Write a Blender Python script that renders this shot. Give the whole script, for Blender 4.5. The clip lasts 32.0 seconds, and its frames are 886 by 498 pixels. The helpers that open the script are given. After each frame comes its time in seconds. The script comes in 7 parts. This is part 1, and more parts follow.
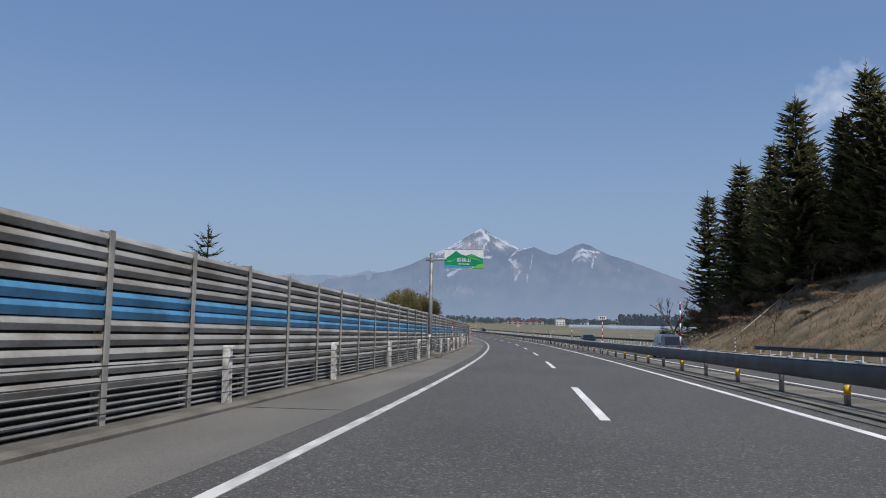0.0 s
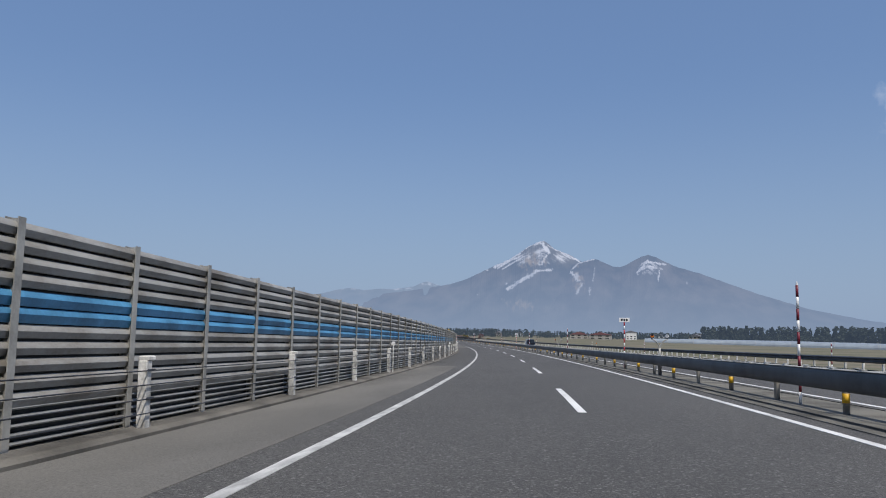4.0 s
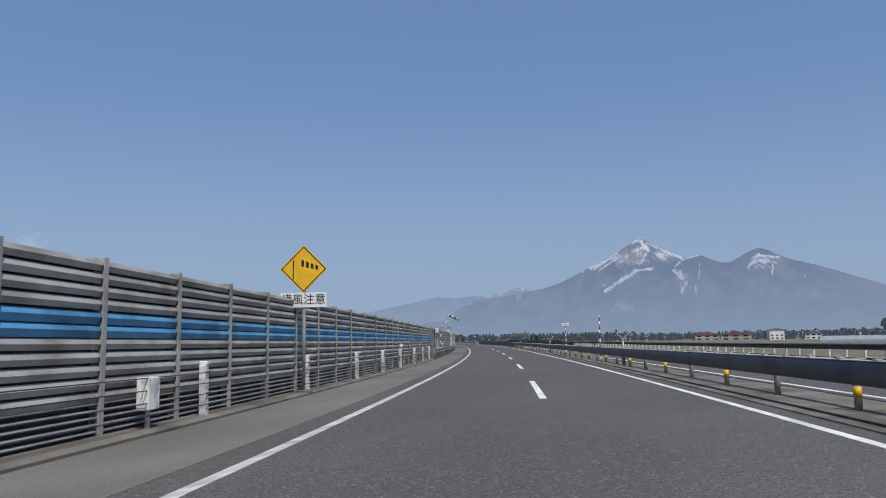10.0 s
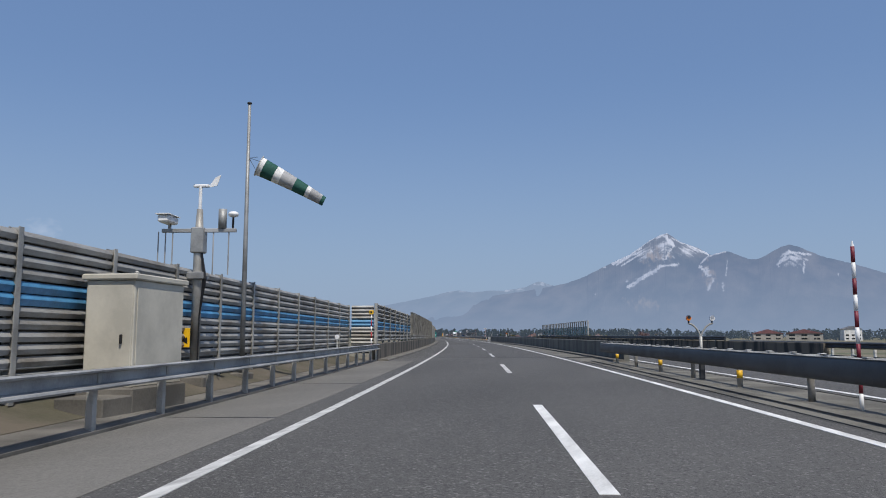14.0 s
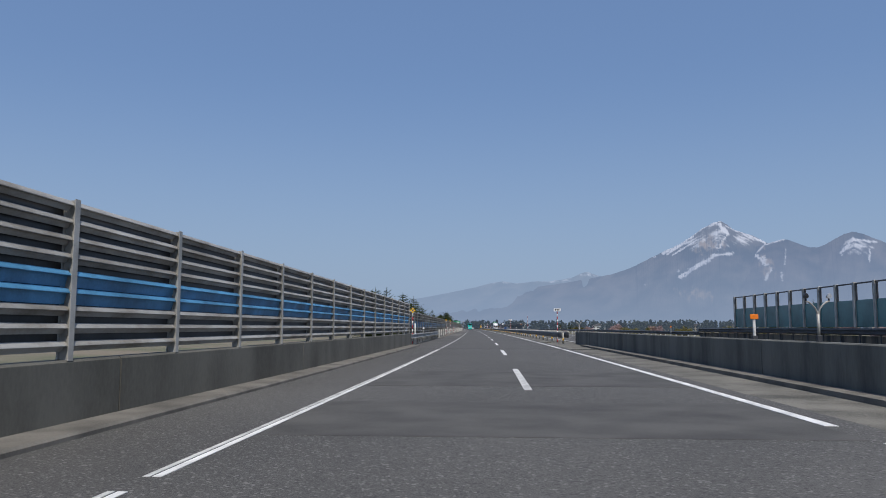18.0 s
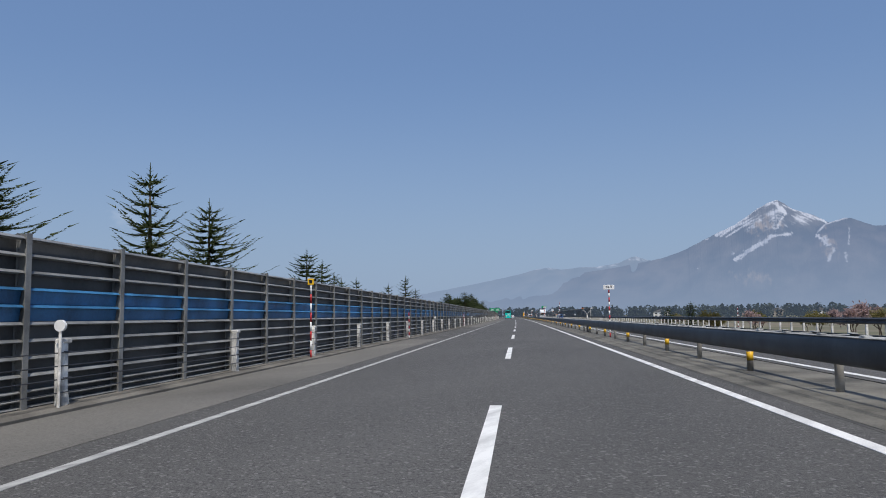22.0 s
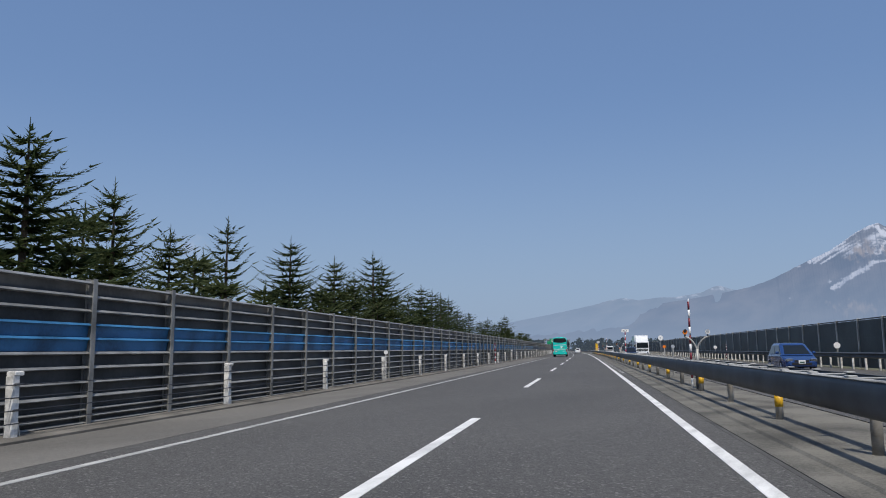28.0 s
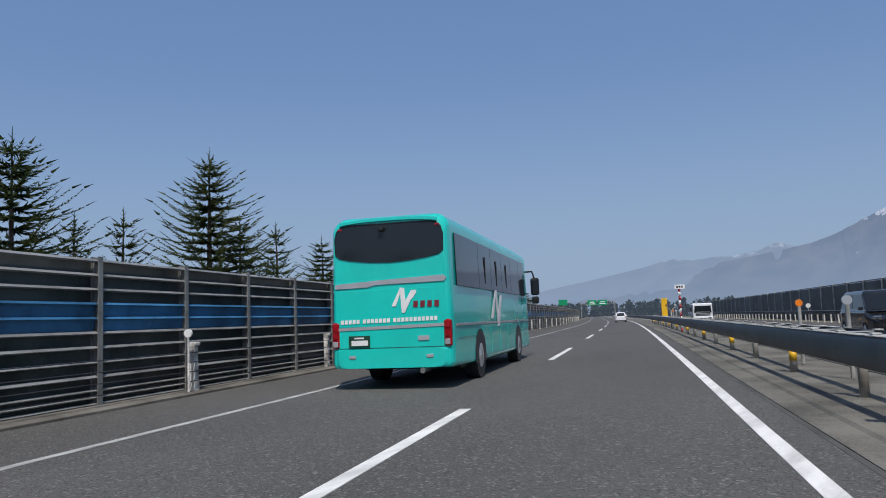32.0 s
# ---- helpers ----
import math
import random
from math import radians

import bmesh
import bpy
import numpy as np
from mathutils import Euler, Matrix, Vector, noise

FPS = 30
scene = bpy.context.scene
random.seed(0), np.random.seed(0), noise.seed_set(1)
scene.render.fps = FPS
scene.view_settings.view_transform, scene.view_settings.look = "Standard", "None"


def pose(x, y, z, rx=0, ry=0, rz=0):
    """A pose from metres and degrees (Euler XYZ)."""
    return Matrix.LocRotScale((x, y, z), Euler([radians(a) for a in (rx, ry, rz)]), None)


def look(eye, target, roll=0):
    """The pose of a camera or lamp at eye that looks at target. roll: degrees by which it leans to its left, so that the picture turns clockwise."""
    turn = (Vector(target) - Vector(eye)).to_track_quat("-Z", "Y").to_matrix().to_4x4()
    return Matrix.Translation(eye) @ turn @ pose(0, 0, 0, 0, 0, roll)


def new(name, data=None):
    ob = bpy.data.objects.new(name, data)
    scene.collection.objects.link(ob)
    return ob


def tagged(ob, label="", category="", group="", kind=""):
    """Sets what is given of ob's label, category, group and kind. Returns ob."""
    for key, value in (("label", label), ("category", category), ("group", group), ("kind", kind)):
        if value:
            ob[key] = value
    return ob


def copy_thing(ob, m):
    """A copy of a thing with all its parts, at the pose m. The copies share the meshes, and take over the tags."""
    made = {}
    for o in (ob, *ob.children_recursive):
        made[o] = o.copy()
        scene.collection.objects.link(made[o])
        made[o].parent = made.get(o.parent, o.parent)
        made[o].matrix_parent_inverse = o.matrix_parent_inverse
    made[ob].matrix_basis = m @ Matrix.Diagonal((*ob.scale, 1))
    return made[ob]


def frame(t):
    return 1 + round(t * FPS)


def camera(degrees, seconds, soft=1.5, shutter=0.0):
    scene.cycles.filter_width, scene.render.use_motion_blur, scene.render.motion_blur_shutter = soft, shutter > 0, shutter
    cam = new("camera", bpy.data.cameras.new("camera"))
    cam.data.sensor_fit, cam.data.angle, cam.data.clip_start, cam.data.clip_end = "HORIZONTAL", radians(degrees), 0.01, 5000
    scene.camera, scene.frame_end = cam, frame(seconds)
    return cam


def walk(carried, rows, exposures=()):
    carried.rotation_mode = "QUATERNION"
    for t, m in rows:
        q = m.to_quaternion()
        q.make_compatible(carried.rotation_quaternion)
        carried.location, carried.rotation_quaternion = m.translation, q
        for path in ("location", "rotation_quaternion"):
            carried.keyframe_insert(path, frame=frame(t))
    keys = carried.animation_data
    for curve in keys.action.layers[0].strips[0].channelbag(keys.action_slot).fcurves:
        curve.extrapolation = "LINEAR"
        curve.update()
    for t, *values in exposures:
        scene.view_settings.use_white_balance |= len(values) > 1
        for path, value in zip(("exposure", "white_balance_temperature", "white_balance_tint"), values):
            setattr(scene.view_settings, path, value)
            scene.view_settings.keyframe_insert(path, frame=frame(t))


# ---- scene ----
cam = camera(60.68, 32.0, soft=1.0)
ROWS = [
    (0.0, pose(-1.18, 7.58, 5.796, 95.16, -1.03, 7.19)),
    (1.0, pose(-1.53, 37.23, 5.103, 95.02, -0.52, 8.69)),
    (2.0, pose(-2.56, 66.64, 4.478, 95.66, -0.04, 9.60)),
    (3.0, pose(-4.35, 95.19, 3.928, 96.28, -0.67, 10.80)),
    (5.5, pose(-11.81, 169.32, 2.773, 96.24, -0.34, 13.80)),
    (6.0, pose(-13.78, 184.04, 2.580, 96.38, -0.14, 14.66)),
    (6.5, pose(-15.93, 198.65, 2.401, 95.14, -0.52, 14.59)),
    (7.0, pose(-18.25, 213.31, 2.234, 94.92, -0.77, 14.97)),
    (7.5, pose(-20.71, 228.19, 2.079, 95.47, -0.19, 15.65)),
    (8.0, pose(-23.33, 242.95, 1.939, 94.97, 0.23, 16.49)),
    (8.5, pose(-25.98, 257.09, 1.818, 95.90, -0.46, 17.57)),
    (9.0, pose(-28.79, 271.04, 1.712, 95.86, -1.02, 18.45)),
    (9.5, pose(-31.94, 285.35, 1.617, 95.83, -0.12, 18.50)),
    (10.0, pose(-35.21, 299.25, 1.538, 96.89, 0.88, 19.01)),
    (10.5, pose(-38.33, 311.86, 1.476, 98.33, 0.72, 16.98)),
    (11.0, pose(-41.56, 324.32, 1.423, 97.07, 0.28, 17.47)),
    (11.5, pose(-45.09, 337.54, 1.376, 97.11, 0.18, 18.15)),
    (12.0, pose(-48.83, 351.14, 1.339, 95.34, 0.12, 19.00)),
    (12.5, pose(-52.81, 365.18, 1.310, 95.96, -0.01, 19.57)),
    (13.0, pose(-56.93, 379.28, 1.293, 95.45, -0.12, 19.40)),
    (13.5, pose(-61.04, 393.01, 1.287, 95.43, -0.10, 19.76)),
    (14.0, pose(-65.22, 406.59, 1.287, 96.51, -0.03, 20.38)),
    (14.5, pose(-69.49, 420.28, 1.287, 96.15, 0.14, 21.38)),
    (16.5, pose(-87.17, 474.51, 1.287, 96.35, 1.07, 22.88)),
    (17.0, pose(-91.56, 487.20, 1.287, 95.91, 0.91, 22.92)),
    (17.5, pose(-95.82, 499.16, 1.287, 95.55, 0.31, 23.30)),
    (18.0, pose(-100.22, 511.31, 1.287, 95.92, -0.05, 23.70)),
    (18.5, pose(-105.14, 524.68, 1.287, 95.58, 0.48, 23.86)),
    (19.0, pose(-110.22, 538.34, 1.287, 95.35, 1.43, 24.07)),
    (19.5, pose(-115.18, 551.58, 1.287, 95.62, 2.80, 24.13)),
    (20.0, pose(-120.10, 564.76, 1.287, 97.11, 3.80, 24.57)),
    (20.5, pose(-124.99, 578.16, 1.287, 95.90, 3.46, 24.75)),
    (21.0, pose(-129.81, 591.51, 1.287, 95.79, 2.60, 24.91)),
    (21.5, pose(-134.47, 604.32, 1.287, 95.85, 1.65, 25.77)),
    (22.0, pose(-139.17, 617.23, 1.287, 95.11, 0.76, 27.10)),
    (22.5, pose(-144.06, 630.74, 1.287, 95.64, 0.32, 29.26)),
    (23.0, pose(-149.01, 644.38, 1.287, 95.84, 0.11, 31.20)),
    (23.5, pose(-153.92, 657.74, 1.287, 94.00, 0.17, 32.29)),
    (24.0, pose(-158.86, 671.08, 1.287, 95.96, 0.41, 32.51)),
    (25.0, pose(-169.54, 699.03, 1.287, 95.30, 0.46, 33.09)),
    (27.5, pose(-196.76, 768.14, 1.287, 95.46, 0.79, 32.45)),
    (28.0, pose(-202.30, 782.07, 1.287, 97.64, 0.53, 32.50)),
    (28.5, pose(-208.01, 796.36, 1.287, 96.23, 0.34, 32.47)),
    (29.0, pose(-213.74, 810.71, 1.287, 96.75, 0.13, 32.93)),
    (29.5, pose(-219.38, 825.08, 1.287, 95.44, 0.57, 33.00)),
    (30.0, pose(-225.07, 839.48, 1.287, 96.24, 1.06, 33.08)),
    (30.5, pose(-230.81, 853.72, 1.287, 95.82, 0.91, 33.50)),
    (31.0, pose(-236.60, 868.01, 1.287, 96.08, 0.68, 33.78)),
    (31.5, pose(-242.46, 882.44, 1.287, 94.26, 1.34, 35.68)),
    (32.0, pose(-248.36, 896.90, 1.287, 95.41, 2.19, 36.30)),
]
walk(cam, ROWS, [(0.0, 0.0, 6350, 11), (32.0, 0.0, 6350, 11)])

# ---- sky, sun ----
SUN_AZ = radians(139)      # from the driving direction at the start, towards the right
SUN_EL = radians(58)
world = bpy.data.worlds.new("sky")
scene.world = world
world.use_nodes = True
wn = world.node_tree
bg = wn.nodes["Background"]
sky = wn.nodes.new("ShaderNodeTexSky")
sky.sky_type = "NISHITA"
sky.sun_disc = False
sky.sun_elevation, sky.sun_rotation = SUN_EL, SUN_AZ
sky.altitude, sky.air_density, sky.dust_density, sky.ozone_density = 500, 1.2, 1.9, 3.6
haze = wn.nodes.new("ShaderNodeMix")
haze.data_type = "RGBA"
haze.inputs["B"].default_value = (1.68, 2.80, 5.25, 1)      # spring haze over the whole sky
wn.links.new(sky.outputs[0], haze.inputs["A"])
# paler, greyer air low over the plain
air = wn.nodes.new("ShaderNodeTexCoord")
axes = wn.nodes.new("ShaderNodeSeparateXYZ")
low = wn.nodes.new("ShaderNodeMapRange")
low.interpolation_type = "SMOOTHSTEP"
low.inputs["From Min"].default_value, low.inputs["From Max"].default_value = -0.05, 0.34
low.inputs["To Min"].default_value, low.inputs["To Max"].default_value = 0.80, 0.0
veil = wn.nodes.new("ShaderNodeMix")
veil.data_type = "RGBA"
veil.inputs["B"].default_value = (3.05, 4.02, 5.45, 1)
thin_air = wn.nodes.new("ShaderNodeMapRange")
thin_air.inputs["From Min"].default_value, thin_air.inputs["From Max"].default_value = 0.40, 0.85
thin_air.inputs["To Min"].default_value, thin_air.inputs["To Max"].default_value = 0.52, 0.12
wn.links.new(axes.outputs["Z"], thin_air.inputs["Value"])
wn.links.new(thin_air.outputs[0], haze.inputs["Factor"])
wn.links.new(air.outputs["Generated"], axes.inputs[0])
wn.links.new(axes.outputs["Z"], low.inputs["Value"])
wn.links.new(low.outputs[0], veil.inputs["Factor"])
wn.links.new(haze.outputs["Result"], veil.inputs["A"])
wn.links.new(veil.outputs["Result"], bg.inputs[0])
bg.inputs[1].default_value = 0.10
sun = new("sun", bpy.data.lights.new("sun", "SUN"))
sun.data.energy, sun.data.angle, sun.data.color = 3.6, radians(0.6), (1.0, 0.935, 0.83)
toward = Vector((math.sin(SUN_AZ) * math.cos(SUN_EL), math.cos(SUN_AZ) * math.cos(SUN_EL), math.sin(SUN_EL)))
sun.matrix_world = look(toward * 50, (0, 0, 0))

# ---- the road's line: headings in degrees every 75 m ----
HEADS = [-1.90, 0.95, 4.26, 7.91, 10.80, 14.32, 16.82, 18.80, 20.35, 21.29, 21.47, 21.60, 21.94, 22.16, 22.78]
K0, KSTEP = -50.0, 75.0
_k = np.radians(HEADS)
_m = np.gradient(_k, KSTEP)
SG = np.arange(-50, 1001, 2.0)
_i = np.clip(((SG - K0) / KSTEP).astype(int), 0, len(HEADS) - 2)
_t = (SG - K0 - _i * KSTEP) / KSTEP
HG = ((2 * _t**3 - 3 * _t**2 + 1) * _k[_i] + (_t**3 - 2 * _t**2 + _t) * KSTEP * _m[_i]
      + (-2 * _t**3 + 3 * _t**2) * _k[_i + 1] + (_t**3 - _t**2) * KSTEP * _m[_i + 1])
# straight run-outs at both ends
SG = np.concatenate([np.arange(-300, -50, 2.0), SG, np.arange(1002, 2601, 2.0)])
HG = np.concatenate([np.full(125, HG[0]), HG, HG[-1] + 0.04 * np.clip((SG[125 + len(HG):] - 1000) / 120, 0, 1)])
_dx, _dy = -np.sin(HG) * 2, np.cos(HG) * 2
XG = np.concatenate([[0], np.cumsum((_dx[1:] + _dx[:-1]) / 2)])
YG = np.concatenate([[0], np.cumsum((_dy[1:] + _dy[:-1]) / 2)])
_z = int(np.searchsorted(SG, 0))
XG, YG = XG - XG[_z], YG - YG[_z]


def heading(s):
    return float(np.interp(s, SG, HG))


# the road falls gently towards the bridge and runs level from there
GRADE = np.interp(SG, [-100, 0, 100, 200, 300, 400], np.tan(np.radians([-1.45, -1.45, -1.0, -0.67, -0.3, 0.0])))
ZG = np.concatenate([[0], np.cumsum((GRADE[1:] + GRADE[:-1]))])
ZG = ZG - ZG[-1]


def level(s):
    return float(np.interp(s, SG, ZG))


def at(s, c, z=0.0):
    """World place s metres along the road, c metres right of the lane dashes, z above the road."""
    h = heading(s)
    return Vector((float(np.interp(s, SG, XG)) + c * math.cos(h), float(np.interp(s, SG, YG)) + c * math.sin(h), z + level(s)))


def spot(s, c, z=0.0, turn=0.0, tilt=False):
    """A pose on the road: local y runs along the road, x to its right; tilt follows the road's fall."""
    m = Matrix.Translation(at(s, c, z)) @ Matrix.Rotation(heading(s) + radians(turn), 4, "Z")
    return m @ Matrix.Rotation(math.atan(float(np.interp(s, SG, GRADE))), 4, "X") if tilt else m


# ---- mesh builder ----
class Shape:
    def __init__(self):
        self.v, self.f = [], []

    def add(self, verts, faces):
        n = len(self.v)
        self.v += [tuple(p) for p in verts]
        self.f += [tuple(i + n for i in q) for q in faces]
        return self

    def box(self, x, y, z, sx, sy, sz, m=None):
        """A box centred at x, y with its foot at z."""
        p = [Vector((x + a * sx / 2, y + b * sy / 2, z + c * sz)) for c in (0, 1) for a, b in ((-1, -1), (1, -1), (1, 1), (-1, 1))]
        if m:
            p = [m @ q for q in p]
        return self.add(p, [(3, 2, 1, 0), (4, 5, 6, 7), (0, 1, 5, 4), (1, 2, 6, 5), (2, 3, 7, 6), (3, 0, 4, 7)])

    def cbox(self, x, y, z, sx, sy, sz, b=0.01, m=None):
        """A box with chamfered edges."""
        rings = []
        hx, hy = sx / 2, sy / 2
        for zz, k in ((z, b), (z + b, 0), (z + sz - b, 0), (z + sz, b)):
            ax, ay = hx - k, hy - k
            rings.append([Vector((x + px, y + py, zz)) for px, py in (
                (-ax + b, -ay), (ax - b, -ay), (ax, -ay + b), (ax, ay - b), (ax - b, ay), (-ax + b, ay), (-ax, ay - b), (-ax, -ay + b))])
        if m:
            rings = [[m @ q for q in r] for r in rings]
        return self.loft(rings)

    def loft(self, rings, caps=True, closed=True):
        n = len(rings[0])
        base = len(self.v)
        for r in rings:
            self.v += [tuple(p) for p in r]
        for j in range(len(rings) - 1):
            for i in range(n if closed else n - 1):
                a, b2 = base + j * n + i, base + j * n + (i + 1) % n
                self.f.append((a, b2, b2 + n, a + n))
        if caps and closed:
            self.f.append(tuple(base + i for i in reversed(range(n))))
            self.f.append(tuple(base + (len(rings) - 1) * n + i for i in range(n)))
        return self

    def tube(self, p0, p1, r0, r1=None, n=10, caps=True):
        p0, p1 = Vector(p0), Vector(p1)
        r1 = r0 if r1 is None else r1
        q = (p1 - p0).to_track_quat("Z", "Y")
        ring = [Vector((math.cos(2 * math.pi * i / n), math.sin(2 * math.pi * i / n), 0)) for i in range(n)]
        return self.loft([[p0 + q @ (r * r0) for r in ring], [p1 + q @ (r * r1) for r in ring]], caps)

    def pipe(self, pts, r, n=8):
        pts = [Vector(p) for p in pts]
        rings = []
        for i, p in enumerate(pts):
            d = (pts[min(i + 1, len(pts) - 1)] - pts[max(i - 1, 0)]).normalized()
            q = d.to_track_quat("Z", "Y")
            rr = r[i] if isinstance(r, (list, tuple)) else r
            rings.append([p + q @ Vector((math.cos(2 * math.pi * k / n) * rr, math.sin(2 * math.pi * k / n) * rr, 0)) for k in range(n)])
        return self.loft(rings)

    def ball(self, c, r, n=10, sz=1.0):
        c = Vector(c)
        rings = []
        for j in range(1, n // 2 + 1):
            a = math.pi * j / (n // 2 + 1)
            rings.append([c + Vector((math.cos(2 * math.pi * i / n) * math.sin(a) * r, math.sin(2 * math.pi * i / n) * math.sin(a) * r, -math.cos(a) * r * sz)) for i in range(n)])
        return self.loft(rings)

    def plate(self, pts, depth=(0, 0.01, 0)):
        """A flat outline given depth."""
        pts, d = [Vector(p) for p in pts], Vector(depth)
        return self.loft([pts, [p + d for p in pts]])

    def mesh(self, name, mat=None, smooth=False):
        me = bpy.data.meshes.new(name)
        me.from_pydata(self.v, [], self.f)
        if mat:
            me.materials.append(mat)
        if smooth:
            me.polygons.foreach_set("use_smooth", [True] * len(me.polygons))
        me.update()
        return me


def fixed(sh):
    """Faces turned outwards, for closed shapes of any winding."""
    me = sh.mesh("tmp")
    bm = bmesh.new()
    bm.from_mesh(me)
    bmesh.ops.recalc_face_normals(bm, faces=bm.faces)
    out = Shape()
    bm.verts.index_update()
    out.v = [tuple(v.co) for v in bm.verts]
    out.f = [tuple(v.index for v in f.verts) for f in bm.faces]
    bm.free()
    bpy.data.meshes.remove(me)
    return out


def part(name, shape, mat, parent, label="", smooth=False, m=None):
    """One mesh object under a thing or a part."""
    me = shape if isinstance(shape, bpy.types.Mesh) else fixed(shape).mesh(name, mat, smooth)
    ob = new(name, me)
    ob.parent = parent
    if m is not None:
        ob.matrix_basis = m
    return tagged(ob, label)


def thing(name, m, label, category, group="", kind=""):
    ob = new(name)
    ob.empty_display_size = 0.2
    ob.matrix_basis = m
    return tagged(ob, label, category, group, kind)


def solid(name, shape, mat, label="", category="", group="", kind="", smooth=False, m=None, fix=True):
    ob = new(name, (fixed(shape) if fix else shape).mesh(name, mat, smooth))
    if m is not None:
        ob.matrix_basis = m
    return tagged(ob, label, category, group, kind)


def bulge(s):
    """The barrier swings out towards the lane before one short jog."""
    return float(np.interp(s, [88, 103, 115.4, 117.2], [0.0, 0.36, 0.40, 0.0]))


def sweep(profile, s0, s1, step=2.0, closed=True, shift=None):
    """A profile of (c, z) drawn along the road; shift moves it sideways on the way."""
    n = max(1, int(round((s1 - s0) / step)))
    rings = []
    for i in range(n + 1):
        s = s0 + (s1 - s0) * i / n
        k = shift(s) if shift else 0.0
        rings.append([at(s, c + k, z) for c, z in profile])
    return Shape().loft(rings, closed=closed)


# ---- materials ----
def mat(name, color, rough=0.6, metal=0.0, vary=0.15, scale=3.0, fine=60.0, bump=0.0, color2=None, coat=0.0, spec=0.5, stretch=(1, 1, 1), random_amount=0.0, grain_part=0.35, broad_part=1.0, edges=(0.38, 0.68)):
    """A surface with broad stains, fine grain and relief at real size."""
    ma = bpy.data.materials.new(name)
    ma.use_nodes = True
    nt = ma.node_tree
    b = nt.nodes["Principled BSDF"]
    b.inputs["Roughness"].default_value = rough
    b.inputs["Metallic"].default_value = metal
    b.inputs["Coat Weight"].default_value = coat
    b.inputs["Specular IOR Level"].default_value = spec
    geo = nt.nodes.new("ShaderNodeNewGeometry")
    mp = nt.nodes.new("ShaderNodeMapping")
    mp.inputs["Scale"].default_value = stretch
    nt.links.new(geo.outputs["Position"], mp.inputs["Vector"])
    broad = nt.nodes.new("ShaderNodeTexNoise")
    broad.inputs["Scale"].default_value, broad.inputs["Detail"].default_value = scale, 5
    grain = nt.nodes.new("ShaderNodeTexNoise")
    grain.inputs["Scale"].default_value, grain.inputs["Detail"].default_value, grain.inputs["Roughness"].default_value = fine, 6, 0.72
    for t in (broad, grain):
        nt.links.new(mp.outputs[0], t.inputs["Vector"])
    mix = nt.nodes.new("ShaderNodeMix")
    mix.data_type = "RGBA"
    c2 = color2 or tuple(max(0.0, x * (1 - 2.2 * vary)) for x in color)
    c1 = color if color2 else tuple(min(1.0, x * (1 + vary)) for x in color)
    mix.inputs["A"].default_value, mix.inputs["B"].default_value = (*c1, 1), (*c2, 1)
    ramp = nt.nodes.new("ShaderNodeMapRange")
    ramp.inputs["From Min"].default_value, ramp.inputs["From Max"].default_value = edges
    add = nt.nodes.new("ShaderNodeMath")
    add.operation = "MULTIPLY_ADD"
    nt.links.new(grain.outputs["Fac"], add.inputs[0])
    add.inputs[1].default_value = grain_part
    sub = nt.nodes.new("ShaderNodeMath")
    sub.operation = "MULTIPLY_ADD"
    nt.links.new(broad.outputs["Fac"], sub.inputs[0])
    sub.inputs[1].default_value = broad_part
    sub.inputs[2].default_value = 0.5 - 0.5 * broad_part - 0.5 * grain_part
    nt.links.new(sub.outputs[0], add.inputs[2])
    nt.links.new(add.outputs[0], ramp.inputs["Value"])
    nt.links.new(ramp.outputs[0], mix.inputs["Factor"])
    out = mix.outputs["Result"]
    if random_amount:
        info = nt.nodes.new("ShaderNodeObjectInfo")
        hsv = nt.nodes.new("ShaderNodeHueSaturation")
        mr = nt.nodes.new("ShaderNodeMapRange")
        mr.inputs["To Min"].default_value, mr.inputs["To Max"].default_value = 1 - random_amount, 1 + random_amount
        nt.links.new(info.outputs["Random"], mr.inputs["Value"])
        nt.links.new(mr.outputs[0], hsv.inputs["Value"])
        nt.links.new(out, hsv.inputs["Color"])
        out = hsv.outputs[0]
    nt.links.new(out, b.inputs["Base Color"])
    if bump:
        bp = nt.nodes.new("ShaderNodeBump")
        bp.inputs["Strength"].default_value, bp.inputs["Distance"].default_value = min(1.0, bump), 0.01
        nt.links.new(grain.outputs["Fac"], bp.inputs["Height"])
        nt.links.new(bp.outputs[0], b.inputs["Normal"])
    return ma


def stony(ma, scale, pale, share):
    """Pale and dark chips of stone showing in a surface."""
    nt = ma.node_tree
    b = nt.nodes["Principled BSDF"]
    was = b.inputs["Base Color"].links[0].from_socket
    geo = nt.nodes.new("ShaderNodeNewGeometry")
    chips = nt.nodes.new("ShaderNodeTexVoronoi")
    chips.inputs["Scale"].default_value = scale
    nt.links.new(geo.outputs["Position"], chips.inputs["Vector"])
    rgb = nt.nodes.new("ShaderNodeSeparateColor")
    nt.links.new(chips.outputs["Color"], rgb.inputs[0])
    for channel, tone, lo in (("Red", pale, 1 - share), ("Green", tuple(x * 0.22 for x in pale), 1 - share * 1.3)):
        pick = nt.nodes.new("ShaderNodeMapRange")
        pick.inputs["From Min"].default_value, pick.inputs["From Max"].default_value = lo, lo + 0.12
        nt.links.new(rgb.outputs[channel], pick.inputs["Value"])
        mx = nt.nodes.new("ShaderNodeMix")
        mx.data_type = "RGBA"
        mx.inputs["B"].default_value = (*tone, 1)
        nt.links.new(pick.outputs[0], mx.inputs["Factor"])
        nt.links.new(was, mx.inputs["A"])
        was = mx.outputs["Result"]
    nt.links.new(was, b.inputs["Base Color"])
    return ma


